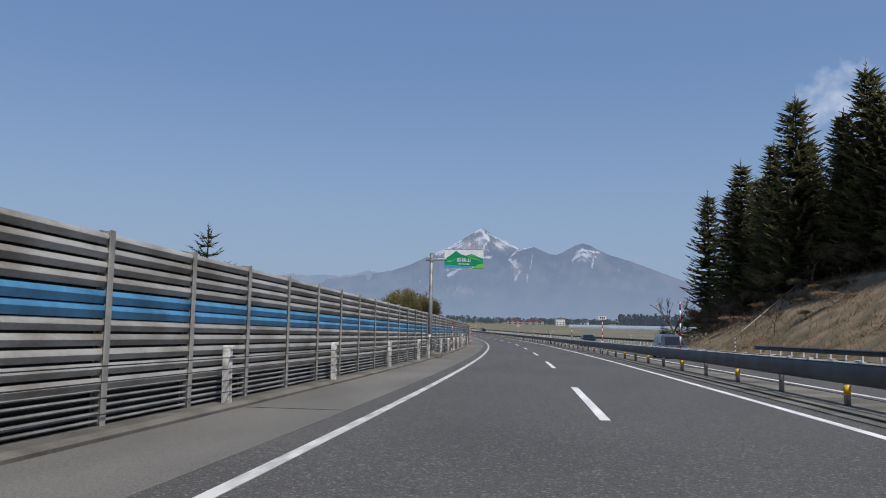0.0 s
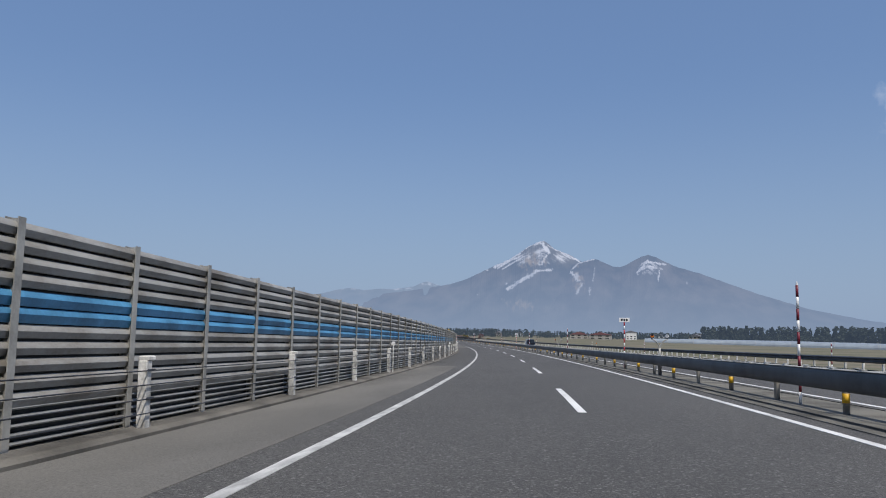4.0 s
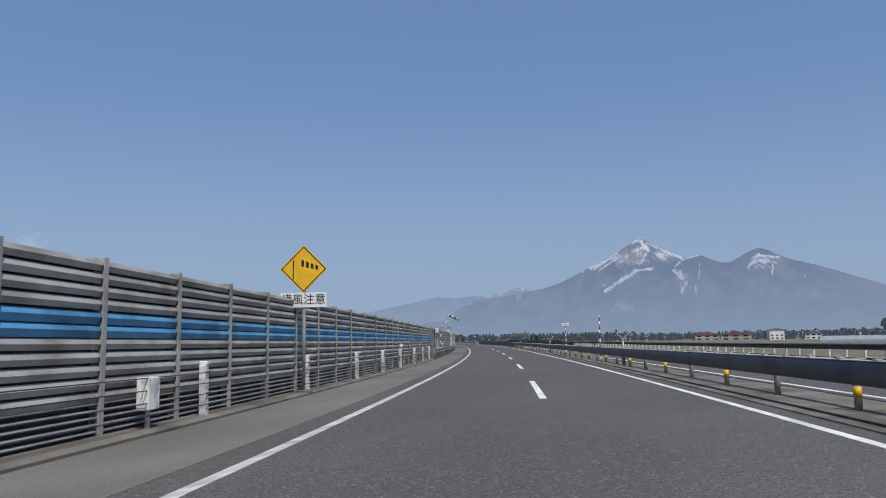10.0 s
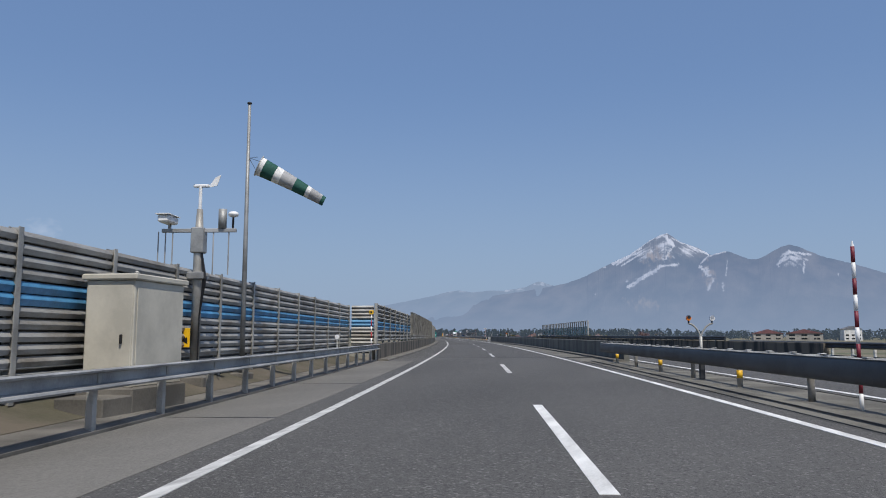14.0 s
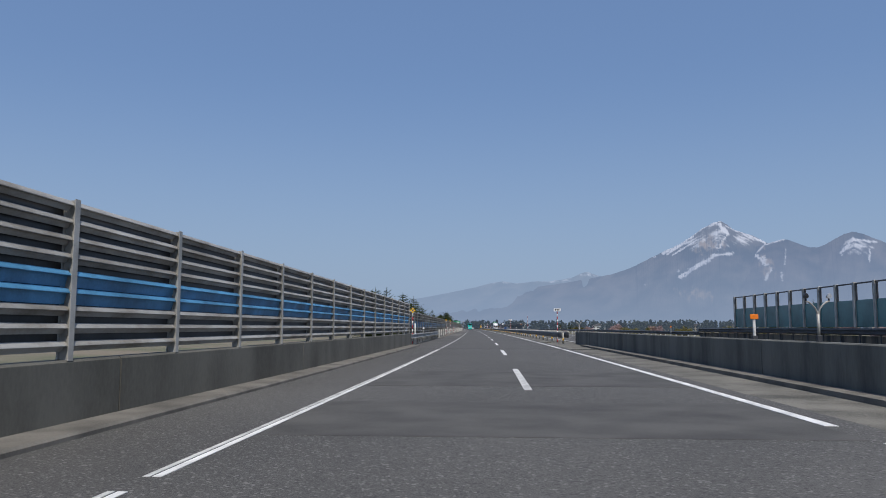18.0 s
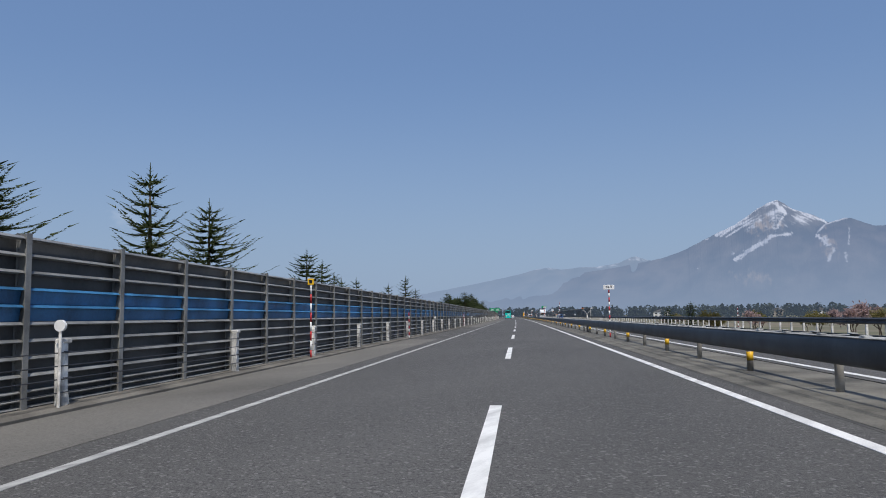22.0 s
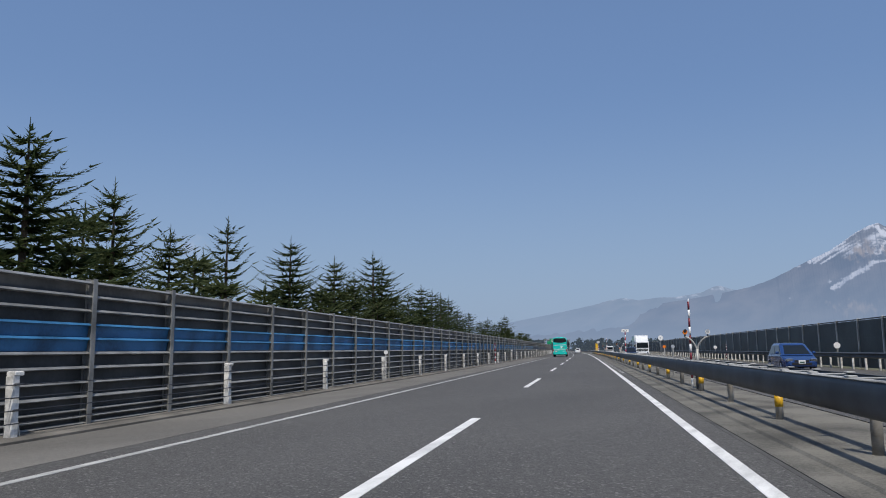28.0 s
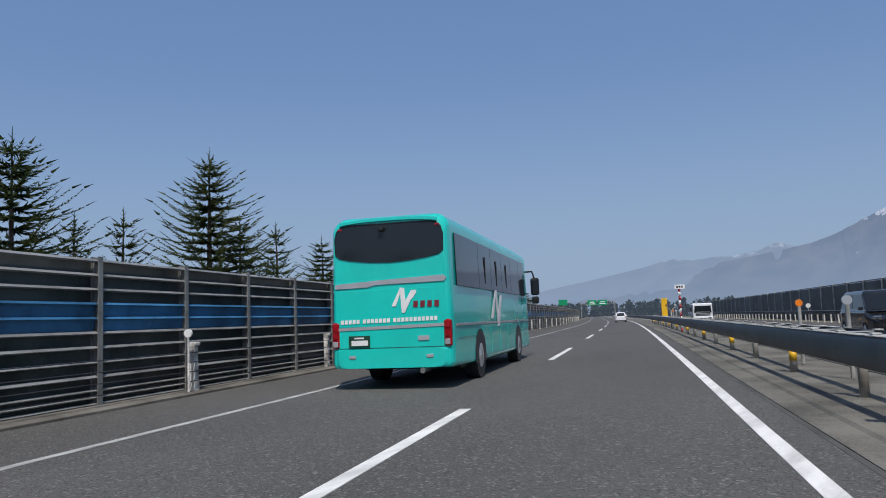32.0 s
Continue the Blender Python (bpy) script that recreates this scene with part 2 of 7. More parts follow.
ASPHALT = stony(mat("asphalt", (0.092, 0.089, 0.084), 0.88, vary=0.34, scale=0.25, fine=110, bump=0.12, grain_part=1.5, broad_part=0.25, stretch=(1, 0.4, 1)), 42, (0.19, 0.185, 0.175), 0.14)
ASPHALT_OLD = mat("worn_shoulder_asphalt", (0.160, 0.153, 0.138), 0.9, vary=0.24, scale=0.5, fine=80, bump=0.5, grain_part=0.9, broad_part=0.4, stretch=(1, 0.3, 1))
ASPHALT_DARK = mat("patched_asphalt", (0.078, 0.075, 0.070), 0.85, vary=0.16, scale=0.8, fine=45, bump=0.4)
CONCRETE = mat("weathered_concrete", (0.15, 0.140, 0.122), 0.9, vary=0.2, scale=0.9, fine=25, bump=0.3)
CONCRETE_STAIN = mat("stained_parapet_concrete", (0.145, 0.126, 0.098), 0.9, scale=1.25, fine=9, grain_part=0.22, bump=0.3, stretch=(1, 1, 0.16), color2=(0.030, 0.030, 0.028), edges=(0.45, 0.60))
CONCRETE_DULL = mat("dull_parapet_concrete", (0.130, 0.126, 0.108), 0.9, scale=0.5, fine=14, bump=0.3, stretch=(1, 1, 0.5), color2=(0.062, 0.060, 0.050))
CONCRETE_SOOT = mat("sooty_parapet_concrete", (0.165, 0.165, 0.145), 0.9, scale=0.8, fine=14, bump=0.3, stretch=(1, 1, 0.2), color2=(0.075, 0.075, 0.066))
FENCE_POST = mat("weathered_fence_post", (0.20, 0.19, 0.165), 0.6, 0.2, vary=0.2, scale=2, fine=25)
GUTTER = mat("grimy_gutter_concrete", (0.150, 0.143, 0.122), 0.9, vary=0.26, scale=0.6, fine=30, bump=0.5, grain_part=0.8)
PAINT_WHITE = mat("worn_white_road_paint", (0.72, 0.72, 0.70), 0.7, vary=0.12, scale=3.5, fine=60, stretch=(1, 0.2, 1))
PAINT_EDGE = mat("thin_worn_road_paint", (0.62, 0.62, 0.60), 0.75, scale=7.0, fine=60, color2=(0.34, 0.34, 0.33), stretch=(1, 0.2, 1))
PAINT_WORN = mat("flaked_road_paint", (0.60, 0.60, 0.58), 0.8, scale=11.0, fine=50, color2=(0.11, 0.11, 0.105), edges=(0.47, 0.58))
PAINT_FADED = mat("faded_road_paint", (0.50, 0.50, 0.48), 0.75, scale=7.0, fine=60, color2=(0.26, 0.26, 0.25), stretch=(1, 0.2, 1))
GALV = mat("galvanised_louvre", (0.37, 0.365, 0.345), 0.55, 0.1, scale=1.6, fine=16, color2=(0.20, 0.18, 0.15), stretch=(1, 0.6, 1.6), random_amount=0.14)
POST_DULL = mat("dull_grey_post", (0.24, 0.24, 0.23), 0.6, 0.2, vary=0.2, scale=2, fine=25)
GALV_DARK = mat("dull_galvanised_steel", (0.29, 0.295, 0.29), 0.55, 0.4, vary=0.18, scale=1.5, fine=22, random_amount=0.08)
LOUVRE_BLUE = mat("blue_louvre_paint", (0.075, 0.245, 0.43), 0.5, 0.0, vary=0.18, scale=1.5, fine=20, random_amount=0.10)
LOUVRE_NAVY = mat("dark_blue_louvre_paint", (0.040, 0.165, 0.34), 0.5, 0.0, vary=0.22, scale=1.2, fine=20, random_amount=0.12)
BACKING = mat("dark_sound_panel", (0.030, 0.029, 0.028), 0.42, 0.0, spec=0.35, vary=0.4, scale=0.8, fine=12)
BACKING_GREY = mat("grey_sound_panel", (0.056, 0.055, 0.053), 0.5, 0.0, spec=0.35, vary=0.3, scale=0.8, fine=12)
DUSTY_STEEL = mat("dusty_pale_steel", (0.40, 0.40, 0.385), 0.8, 0.0, vary=0.2, scale=1.5, fine=20)
STEEL_RAIL = mat("dark_weathered_rail", (0.056, 0.060, 0.066), 0.5, 0.0, spec=0.35, vary=0.2, scale=1.0, fine=18)
STEEL_BRIGHT = mat("bright_galvanised_rail", (0.34, 0.345, 0.345), 0.6, 0.08, vary=0.16, scale=1.2, fine=18)
STEEL_POST = mat("galvanised_post", (0.40, 0.39, 0.36), 0.55, 0.3, vary=0.16, scale=2, fine=25)
WHITE_POST = mat("dirty_white_post_paint", (0.62, 0.61, 0.58), 0.6, vary=0.25, scale=4, fine=25, random_amount=0.08)
WHITE = mat("white_enamel", (0.78, 0.78, 0.77), 0.4, vary=0.05, scale=3, fine=20)
RED = mat("red_reflective_tape", (0.50, 0.03, 0.035), 0.45, vary=0.12, scale=5, fine=20)
YELLOW = mat("yellow_band", (0.72, 0.42, 0.02), 0.5, vary=0.12, scale=5, fine=20)
SIGN_YELLOW = mat("yellow_sign_face", (0.80, 0.46, 0.01), 0.45, vary=0.05, scale=3, fine=20)
MAROON = mat("maroon_band", (0.17, 0.014, 0.028), 0.5, vary=0.12, scale=5, fine=20)
ORANGE = mat("orange_reflector", (0.80, 0.20, 0.01), 0.35, vary=0.08, scale=8, fine=30)
BLACK = mat("black_enamel", (0.012, 0.012, 0.013), 0.45, vary=0.1, scale=3, fine=20)
RUBBER = mat("tyre_rubber", (0.02, 0.02, 0.021), 0.8, vary=0.2, scale=6, fine=40)
GREEN_SIGN = mat("green_sign_face", (0.0, 0.27, 0.11), 0.45, vary=0.05, scale=3, fine=20)
BLUE_SIGN = mat("blue_sign_face", (0.06, 0.32, 0.62), 0.45, vary=0.05, scale=3, fine=20)
SIGN_BLUE_TEXT = mat("blue_numerals", (0.02, 0.06, 0.28), 0.45, vary=0.03, scale=3, fine=20)
CABINET = mat("beige_cabinet_paint", (0.52, 0.49, 0.41), 0.5, vary=0.08, scale=1.2, fine=10)
CABLE = mat("steel_cable", (0.06, 0.062, 0.068), 0.5, 0.5, vary=0.15, scale=3, fine=20)
GRASS_DRY = mat("dry_spring_grass", (0.185, 0.155, 0.110), 0.95, scale=0.022, fine=0.9, color2=(0.085, 0.098, 0.045), bump=0.3, stretch=(1, 2.4, 1), grain_part=0.5)
HILL_MAT = mat("brown_brush_slope", (0.25, 0.185, 0.115), 0.95, scale=0.5, fine=5, color2=(0.10, 0.085, 0.045), bump=0.8)
BARK = mat("bark", (0.12, 0.085, 0.06), 0.9, vary=0.25, scale=3, fine=20, bump=0.4)
TEAL = mat("teal_coach_paint", (0.014, 0.58, 0.50), 0.22, vary=0.03, scale=1.0, fine=8, coat=0.5)
TEAL_DARK = mat("teal_trim_paint", (0.004, 0.29, 0.225), 0.3, vary=0.04, scale=1.0, fine=8, coat=0.3)
SILVER = mat("silver_paint", (0.55, 0.56, 0.57), 0.3, 0.5, vary=0.05, scale=2, fine=10, coat=0.3)
CHROME = mat("polished_metal", (0.7, 0.7, 0.7), 0.15, 1.0, vary=0.05, scale=2, fine=10)
TAIL_RED = mat("red_lamp_lens", (0.30, 0.006, 0.012), 0.12, vary=0.1, scale=8, fine=30, coat=0.6)
DARK_GLASS = mat("tinted_vehicle_glass", (0.012, 0.016, 0.02), 0.06, vary=0.05, scale=1, fine=6, spec=0.5)
PLATE_GREEN = mat("dark_green_plate", (0.005, 0.05, 0.025), 0.5, vary=0.05, scale=8, fine=30)


def leaf_mat(name, c1, c2, air=0.0):
    ma = bpy.data.materials.new(name)
    ma.use_nodes = True
    nt = ma.node_tree
    b = nt.nodes["Principled BSDF"]
    b.inputs["Roughness"].default_value = 0.7
    b.inputs["Specular IOR Level"].default_value = 0.25
    geo = nt.nodes.new("ShaderNodeNewGeometry")
    info = nt.nodes.new("ShaderNodeObjectInfo")
    mix = nt.nodes.new("ShaderNodeMix")
    mix.data_type = "RGBA"
    mix.inputs["A"].default_value, mix.inputs["B"].default_value = (*c1, 1), (*c2, 1)
    ad = nt.nodes.new("ShaderNodeMath")
    ad.operation = "MULTIPLY_ADD"
    nt.links.new(geo.outputs["Random Per Island"], ad.inputs[0])
    ad.inputs[1].default_value = 0.7
    ml = nt.nodes.new("ShaderNodeMath")
    ml.operation = "MULTIPLY"
    nt.links.new(info.outputs["Random"], ml.inputs[0])
    ml.inputs[1].default_value = 0.3
    nt.links.new(ml.outputs[0], ad.inputs[2])
    nt.links.new(ad.outputs[0], mix.inputs["Factor"])
    nt.links.new(mix.outputs["Result"], b.inputs["Base Color"])
    # thin leaves let some light through
    thin = nt.nodes.new("ShaderNodeBsdfTranslucent")
    nt.links.new(mix.outputs["Result"], thin.inputs["Color"])
    both = nt.nodes.new("ShaderNodeMixShader")
    both.inputs[0].default_value = 0.40
    nt.links.new(b.outputs[0], both.inputs[1])
    nt.links.new(thin.outputs[0], both.inputs[2])
    last = both.outputs[0]
    if air:                                    # a kilometre of haze, painted in as flat bluish emission
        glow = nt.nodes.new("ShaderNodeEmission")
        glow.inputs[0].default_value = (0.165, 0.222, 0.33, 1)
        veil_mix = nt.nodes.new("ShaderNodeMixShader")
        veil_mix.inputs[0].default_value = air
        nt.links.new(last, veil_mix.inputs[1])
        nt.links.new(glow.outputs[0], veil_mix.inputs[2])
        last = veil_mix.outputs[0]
    nt.links.new(last, nt.nodes["Material Output"].inputs["Surface"])
    return ma


SPRUCE = leaf_mat("spruce_needles", (0.030, 0.052, 0.022), (0.104, 0.122, 0.046))
CEDAR = leaf_mat("cedar_foliage", (0.064, 0.076, 0.037), (0.175, 0.155, 0.075))
FAR_WOOD = leaf_mat("hazy_far_foliage", (0.035, 0.052, 0.036), (0.075, 0.085, 0.05), air=0.20)
BUDS = leaf_mat("spring_buds", (0.14, 0.13, 0.045), (0.20, 0.17, 0.06))
BLOSSOM = leaf_mat("pale_blossom", (0.42, 0.30, 0.30), (0.30, 0.22, 0.20))
DIRT = mat("dry_verge_dirt", (0.125, 0.105, 0.078), 0.95, scale=0.7, fine=9, color2=(0.07, 0.066, 0.040), bump=0.6)
BRUSH = leaf_mat("dry_brush", (0.30, 0.22, 0.13), (0.17, 0.12, 0.07))


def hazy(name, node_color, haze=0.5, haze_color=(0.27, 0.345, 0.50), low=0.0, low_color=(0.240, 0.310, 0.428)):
    """Far ground seen through kilometres of air: its own colour lit by the sun, with the haze painted in as emission.
    """
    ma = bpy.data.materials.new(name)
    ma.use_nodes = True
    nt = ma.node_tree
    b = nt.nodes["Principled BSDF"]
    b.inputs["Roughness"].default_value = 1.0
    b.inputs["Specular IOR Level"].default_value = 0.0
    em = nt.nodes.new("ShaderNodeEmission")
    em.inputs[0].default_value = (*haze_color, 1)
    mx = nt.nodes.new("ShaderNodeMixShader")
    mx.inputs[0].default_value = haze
    if low:                                    # painted haze gets stronger and paler towards the plain
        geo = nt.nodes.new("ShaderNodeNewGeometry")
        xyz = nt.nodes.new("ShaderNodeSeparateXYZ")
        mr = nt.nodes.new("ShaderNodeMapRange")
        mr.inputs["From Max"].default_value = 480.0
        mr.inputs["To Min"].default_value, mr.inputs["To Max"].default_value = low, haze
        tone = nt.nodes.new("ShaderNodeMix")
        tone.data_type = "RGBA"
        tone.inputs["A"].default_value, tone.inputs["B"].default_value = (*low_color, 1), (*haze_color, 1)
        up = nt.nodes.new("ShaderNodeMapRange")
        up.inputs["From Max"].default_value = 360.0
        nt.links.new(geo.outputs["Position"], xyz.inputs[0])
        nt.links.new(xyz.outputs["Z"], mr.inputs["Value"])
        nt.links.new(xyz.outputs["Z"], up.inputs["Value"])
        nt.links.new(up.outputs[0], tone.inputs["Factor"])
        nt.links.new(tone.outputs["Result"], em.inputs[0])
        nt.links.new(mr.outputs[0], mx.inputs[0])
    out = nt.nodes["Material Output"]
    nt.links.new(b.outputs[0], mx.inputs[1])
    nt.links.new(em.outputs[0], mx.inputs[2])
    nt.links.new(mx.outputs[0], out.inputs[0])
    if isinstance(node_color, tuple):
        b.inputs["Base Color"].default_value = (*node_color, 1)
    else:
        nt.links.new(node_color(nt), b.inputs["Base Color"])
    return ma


# ---- ground and road ----
def ground_sheet():
    sh = Shape()
    prof = [(-70, -2.5), (-22, -2.4), (-13, -1.9), (-8.2, -0.12), (-6.9, -0.04), (18.0, -0.04), (19.5, -0.1), (25, -2.2), (70, -2.5)]
    rows, ss = [], np.arange(-290, 2590, 15.0)
    for s in ss:
        rows.append([at(s, c, z if abs(c) < 24 else z - level(s)) for c, z in prof])
    sh.loft(rows, caps=False, closed=False)
    R2, n = 4780.0, 64
    mid = at(450, 0, -2.62)
    ring = [mid + Vector((R2 * math.cos(2 * math.pi * i / n), R2 * math.sin(2 * math.pi * i / n), 0)) for i in range(n)]
    sh.add([mid] + ring, [(0, 1 + i, 1 + (i + 1) % n) for i in range(n)])
    return solid("ground", sh, GRASS_DRY, "dry spring grassland and bare paddy fields", "ground", kind="structure", fix=False)


ground_sheet()


def strip(name, c0, c1, s0, s1, z, ma, label, cat, thick=0.03, step=4.0, kind="structure"):
    return solid(name, sweep([(c0, z - thick), (c1, z - thick), (c1, z), (c0, z)], s0, s1, step), ma, label, cat, kind=kind)


road_main = strip("road", -6.05, 4.19, -280, 2500, 0.0, ASPHALT, "grey two-lane expressway asphalt with worn wheel tracks", "road", 0.05)
strip("road_oncoming", 6.85, 17.3, -280, 2500, -0.004, ASPHALT, "grey asphalt of the oncoming carriageway", "road", 0.05)
strip("median_ground", 4.25, 6.85, -280, 2500, -0.02, GUTTER, "gritty grey asphalt median strip under the guardrail", "median", 0.05)
SHOULDERS = [(-60, 168), (267, 385), (398, 452), (641, 681), (727, 938)]
for n, (a, b) in enumerate(SHOULDERS):
    strip("shoulder_%d" % (n + 1), -6.04, -4.25, a, b, 0.006, ASPHALT_OLD, "pale worn asphalt hard shoulder", "shoulder", 0.02)
# kerb foot under the sound barrier, and the median's gutter
for n, (a, b) in enumerate([(-120, 452), (578, 1100)]):
    solid("kerb_%d" % (n + 1), sweep([(-6.9, -0.03), (-6.1, -0.03), (-6.1, 0.035), (-6.22, 0.07), (-6.9, 0.075)], a, b, 2, shift=bulge), CONCRETE, "low weathered concrete kerb below the sound barrier", "kerb", kind="structure")
GUTTER_STEP = [(4.27, -0.03), (4.98, -0.03), (4.98, 0.04), (4.62, 0.045), (4.58, 0.008), (4.30, 0.004), (4.27, 0.012)]
GUTTER_FLAT = [(4.25, -0.03), (4.92, -0.03), (4.92, 0.045), (4.64, 0.045), (4.60, 0.014), (4.29, 0.012), (4.25, 0.004)]
for n, (a, b, prof) in enumerate([(-120, 452, GUTTER_STEP), (591, 1500, GUTTER_FLAT)]):
    solid("gutter_%d" % (n + 1), sweep(prof, a, b, 4), GUTTER, "grimy concrete gutter along the median", "gutter", kind="structure")
# thin dark strips along the gutter's edge and step
for c, w, a, b in ((4.20, 0.045, -120, 452), (4.60, 0.03, -120, 452), (4.20, 0.07, 591, 1500)):
    strip("gutter_joint", c - w / 2, c + w / 2, a, b, 0.003 if c < 4.3 else 0.05, ASPHALT_DARK, "thin dark joint line along the median gutter", "joint", 0.02)


def line(name, c, w, s0, s1, parent, ma=PAINT_WHITE, z=0.0, lab=""):
    ob = solid(name, sweep([(c - w / 2, z + 0.001), (c + w / 2, z + 0.001), (c + w / 2, z + 0.007), (c - w / 2, z + 0.007)], s0, s1, 4 if s1 - s0 > 10 else 4), ma)
    ob.parent = parent
    return tagged(ob, lab)


line("edge_line", -3.68, 0.16, -200, 459, road_main, PAINT_EDGE)
for a, b in [(459.6, 520.5), (521.2, 530), (530.6, 569), (571.2, 1500)]:
    if a < 570:
        line("edge_line", -3.745, 0.06, a, b, road_main, PAINT_EDGE)
        line("edge_line", -3.65, 0.08, a, b, road_main, PAINT_WHITE)
    else:
        line("edge_line", -3.68, 0.13, a, b, road_main, PAINT_FADED)
for a, b in [(-200, 520), (521, 533), (534.5, 569.6), (571.4, 1500)]:
    line("edge_line", 3.69, 0.18, a, b, road_main)
for k in range(-6, 75):
    line("lane_dash", 0.0, 0.17, 20 * k, 20 * k + 8.0, road_main, PAINT_EDGE if 22 <= k < 28 else PAINT_WHITE)
line("edge_line", 7.2, 0.18, -200, 1500, road_main, z=-0.004)
line("edge_line", 14.6, 0.18, -200, 1500, road_main, z=-0.004)
for k in range(-6, 60):
    line("lane_dash", 10.9, 0.16, 20 * k + 6, 20 * k + 14, road_main, z=-0.004)
# rumble marks beside the inner edge line near the end
for k in range(39):
    line("rumble_mark", 4.03, 0.18, 856 + 2.0 * k, 856.5 + 2.0 * k, road_main, PAINT_WORN)
# resurfaced strips and joints on the bridge deck
for a, b in [(533.2, 537.4), (541.0, 546.5)]:
    strip("road_patch", -3.55, 3.55, a, b, 0.004, ASPHALT_DARK, "darker resurfaced asphalt patch", "road patch", 0.02)
for a in (459.2, 520.8, 570.3):
    strip("expansion_joint", -6.0, 6.3, a - 0.12, a + 0.14, 0.006, BLACK, "dark rubber and steel bridge expansion joint", "bridge joint", 0.03)
solid("crack_seal", sweep([(0.02, 0.001), (0.06, 0.001), (0.06, 0.006), (0.02, 0.006)], 459, 528, 2), BLACK, "dark sealed crack between the lanes", "crack seal", kind="structure")
for a, c0, c1 in [(20.2, -6.0, -4.3), (49.0, -6.0, -4.3), (78, -5.6, -4.4), (120, -6, -4.3), (300, -6, -4.3), (338, -6, -4.3), (425.5, -6, -4.25), (434, -6, -4.25)]:
    strip("shoulder_crack", c0, c1, a, a + 0.05, 0.010, BLACK, "thin dark transverse crack in the shoulder", "crack", 0.004)


def kid(name, me, parent, world_m, label=""):
    ob = new(name, me)
    ob.parent = parent
    ob.matrix_basis = parent.matrix_basis.inverted() @ world_m
    return tagged(ob, label)


# ---- louvred sound barrier ----
def slat_shape(length, h, deep=0.06, nose=None):
    """A louvre slat: a slanted, slightly rounded face over an undercut, and a short back plate below."""
    n = nose or h * 0.62
    prof = [(-0.035, 0.0), (0.003, 0.0), (deep * 0.40, -n * 0.26), (deep * 0.78, -n * 0.62), (deep, -n * 0.90), (deep * 0.95, -n)]
    if nose and nose < 0.08:                   # thin lip over a recessed plate
        prof += [(0.0, -n * 1.04), (-0.030, -h), (-0.036, -h)]
    else:
        prof += [(deep * 0.42, -h), (-0.04, -h)]
    return Shape().loft([[Vector((x, y, z)) for x, z in prof] for y in (-length / 2, length / 2)])


def joined(shapes):
    out = Shape()
    for s in shapes:
        out.add(s.v, s.f)
    return out


def moved(sh, m):
    out = Shape()
    out.v = [tuple(m @ Vector(p)) for p in sh.v]
    out.f = list(sh.f)
    return out


def post_shape(h, w=0.11, d=0.15):
    sh = Shape()
    sh.cbox(0, 0, 0, 0.012, w, h, 0.002, Matrix.Translation((d / 2, 0, 0)))
    sh.cbox(0, 0, 0, 0.012, w, h, 0.002, Matrix.Translation((-d / 2, 0, 0)))
    sh.box(0, 0, 0, d - 0.014, 0.010, h - 0.01)
    return sh


def posts_between(groups, s0, s1, bay):
    """Post places from s0 to s1: runs of (first, bay, count) with even bays between the runs."""
    out = [s0]
    for first, step, count in list(groups) + [(s1, 0, 1)]:
        n = max(1, round((first - out[-1]) / bay))
        a = out[-1]
        out += [a + (first - a) * k / n for k in range(1, n)]
        out += [first + step * k for k in range(count)]
    return out


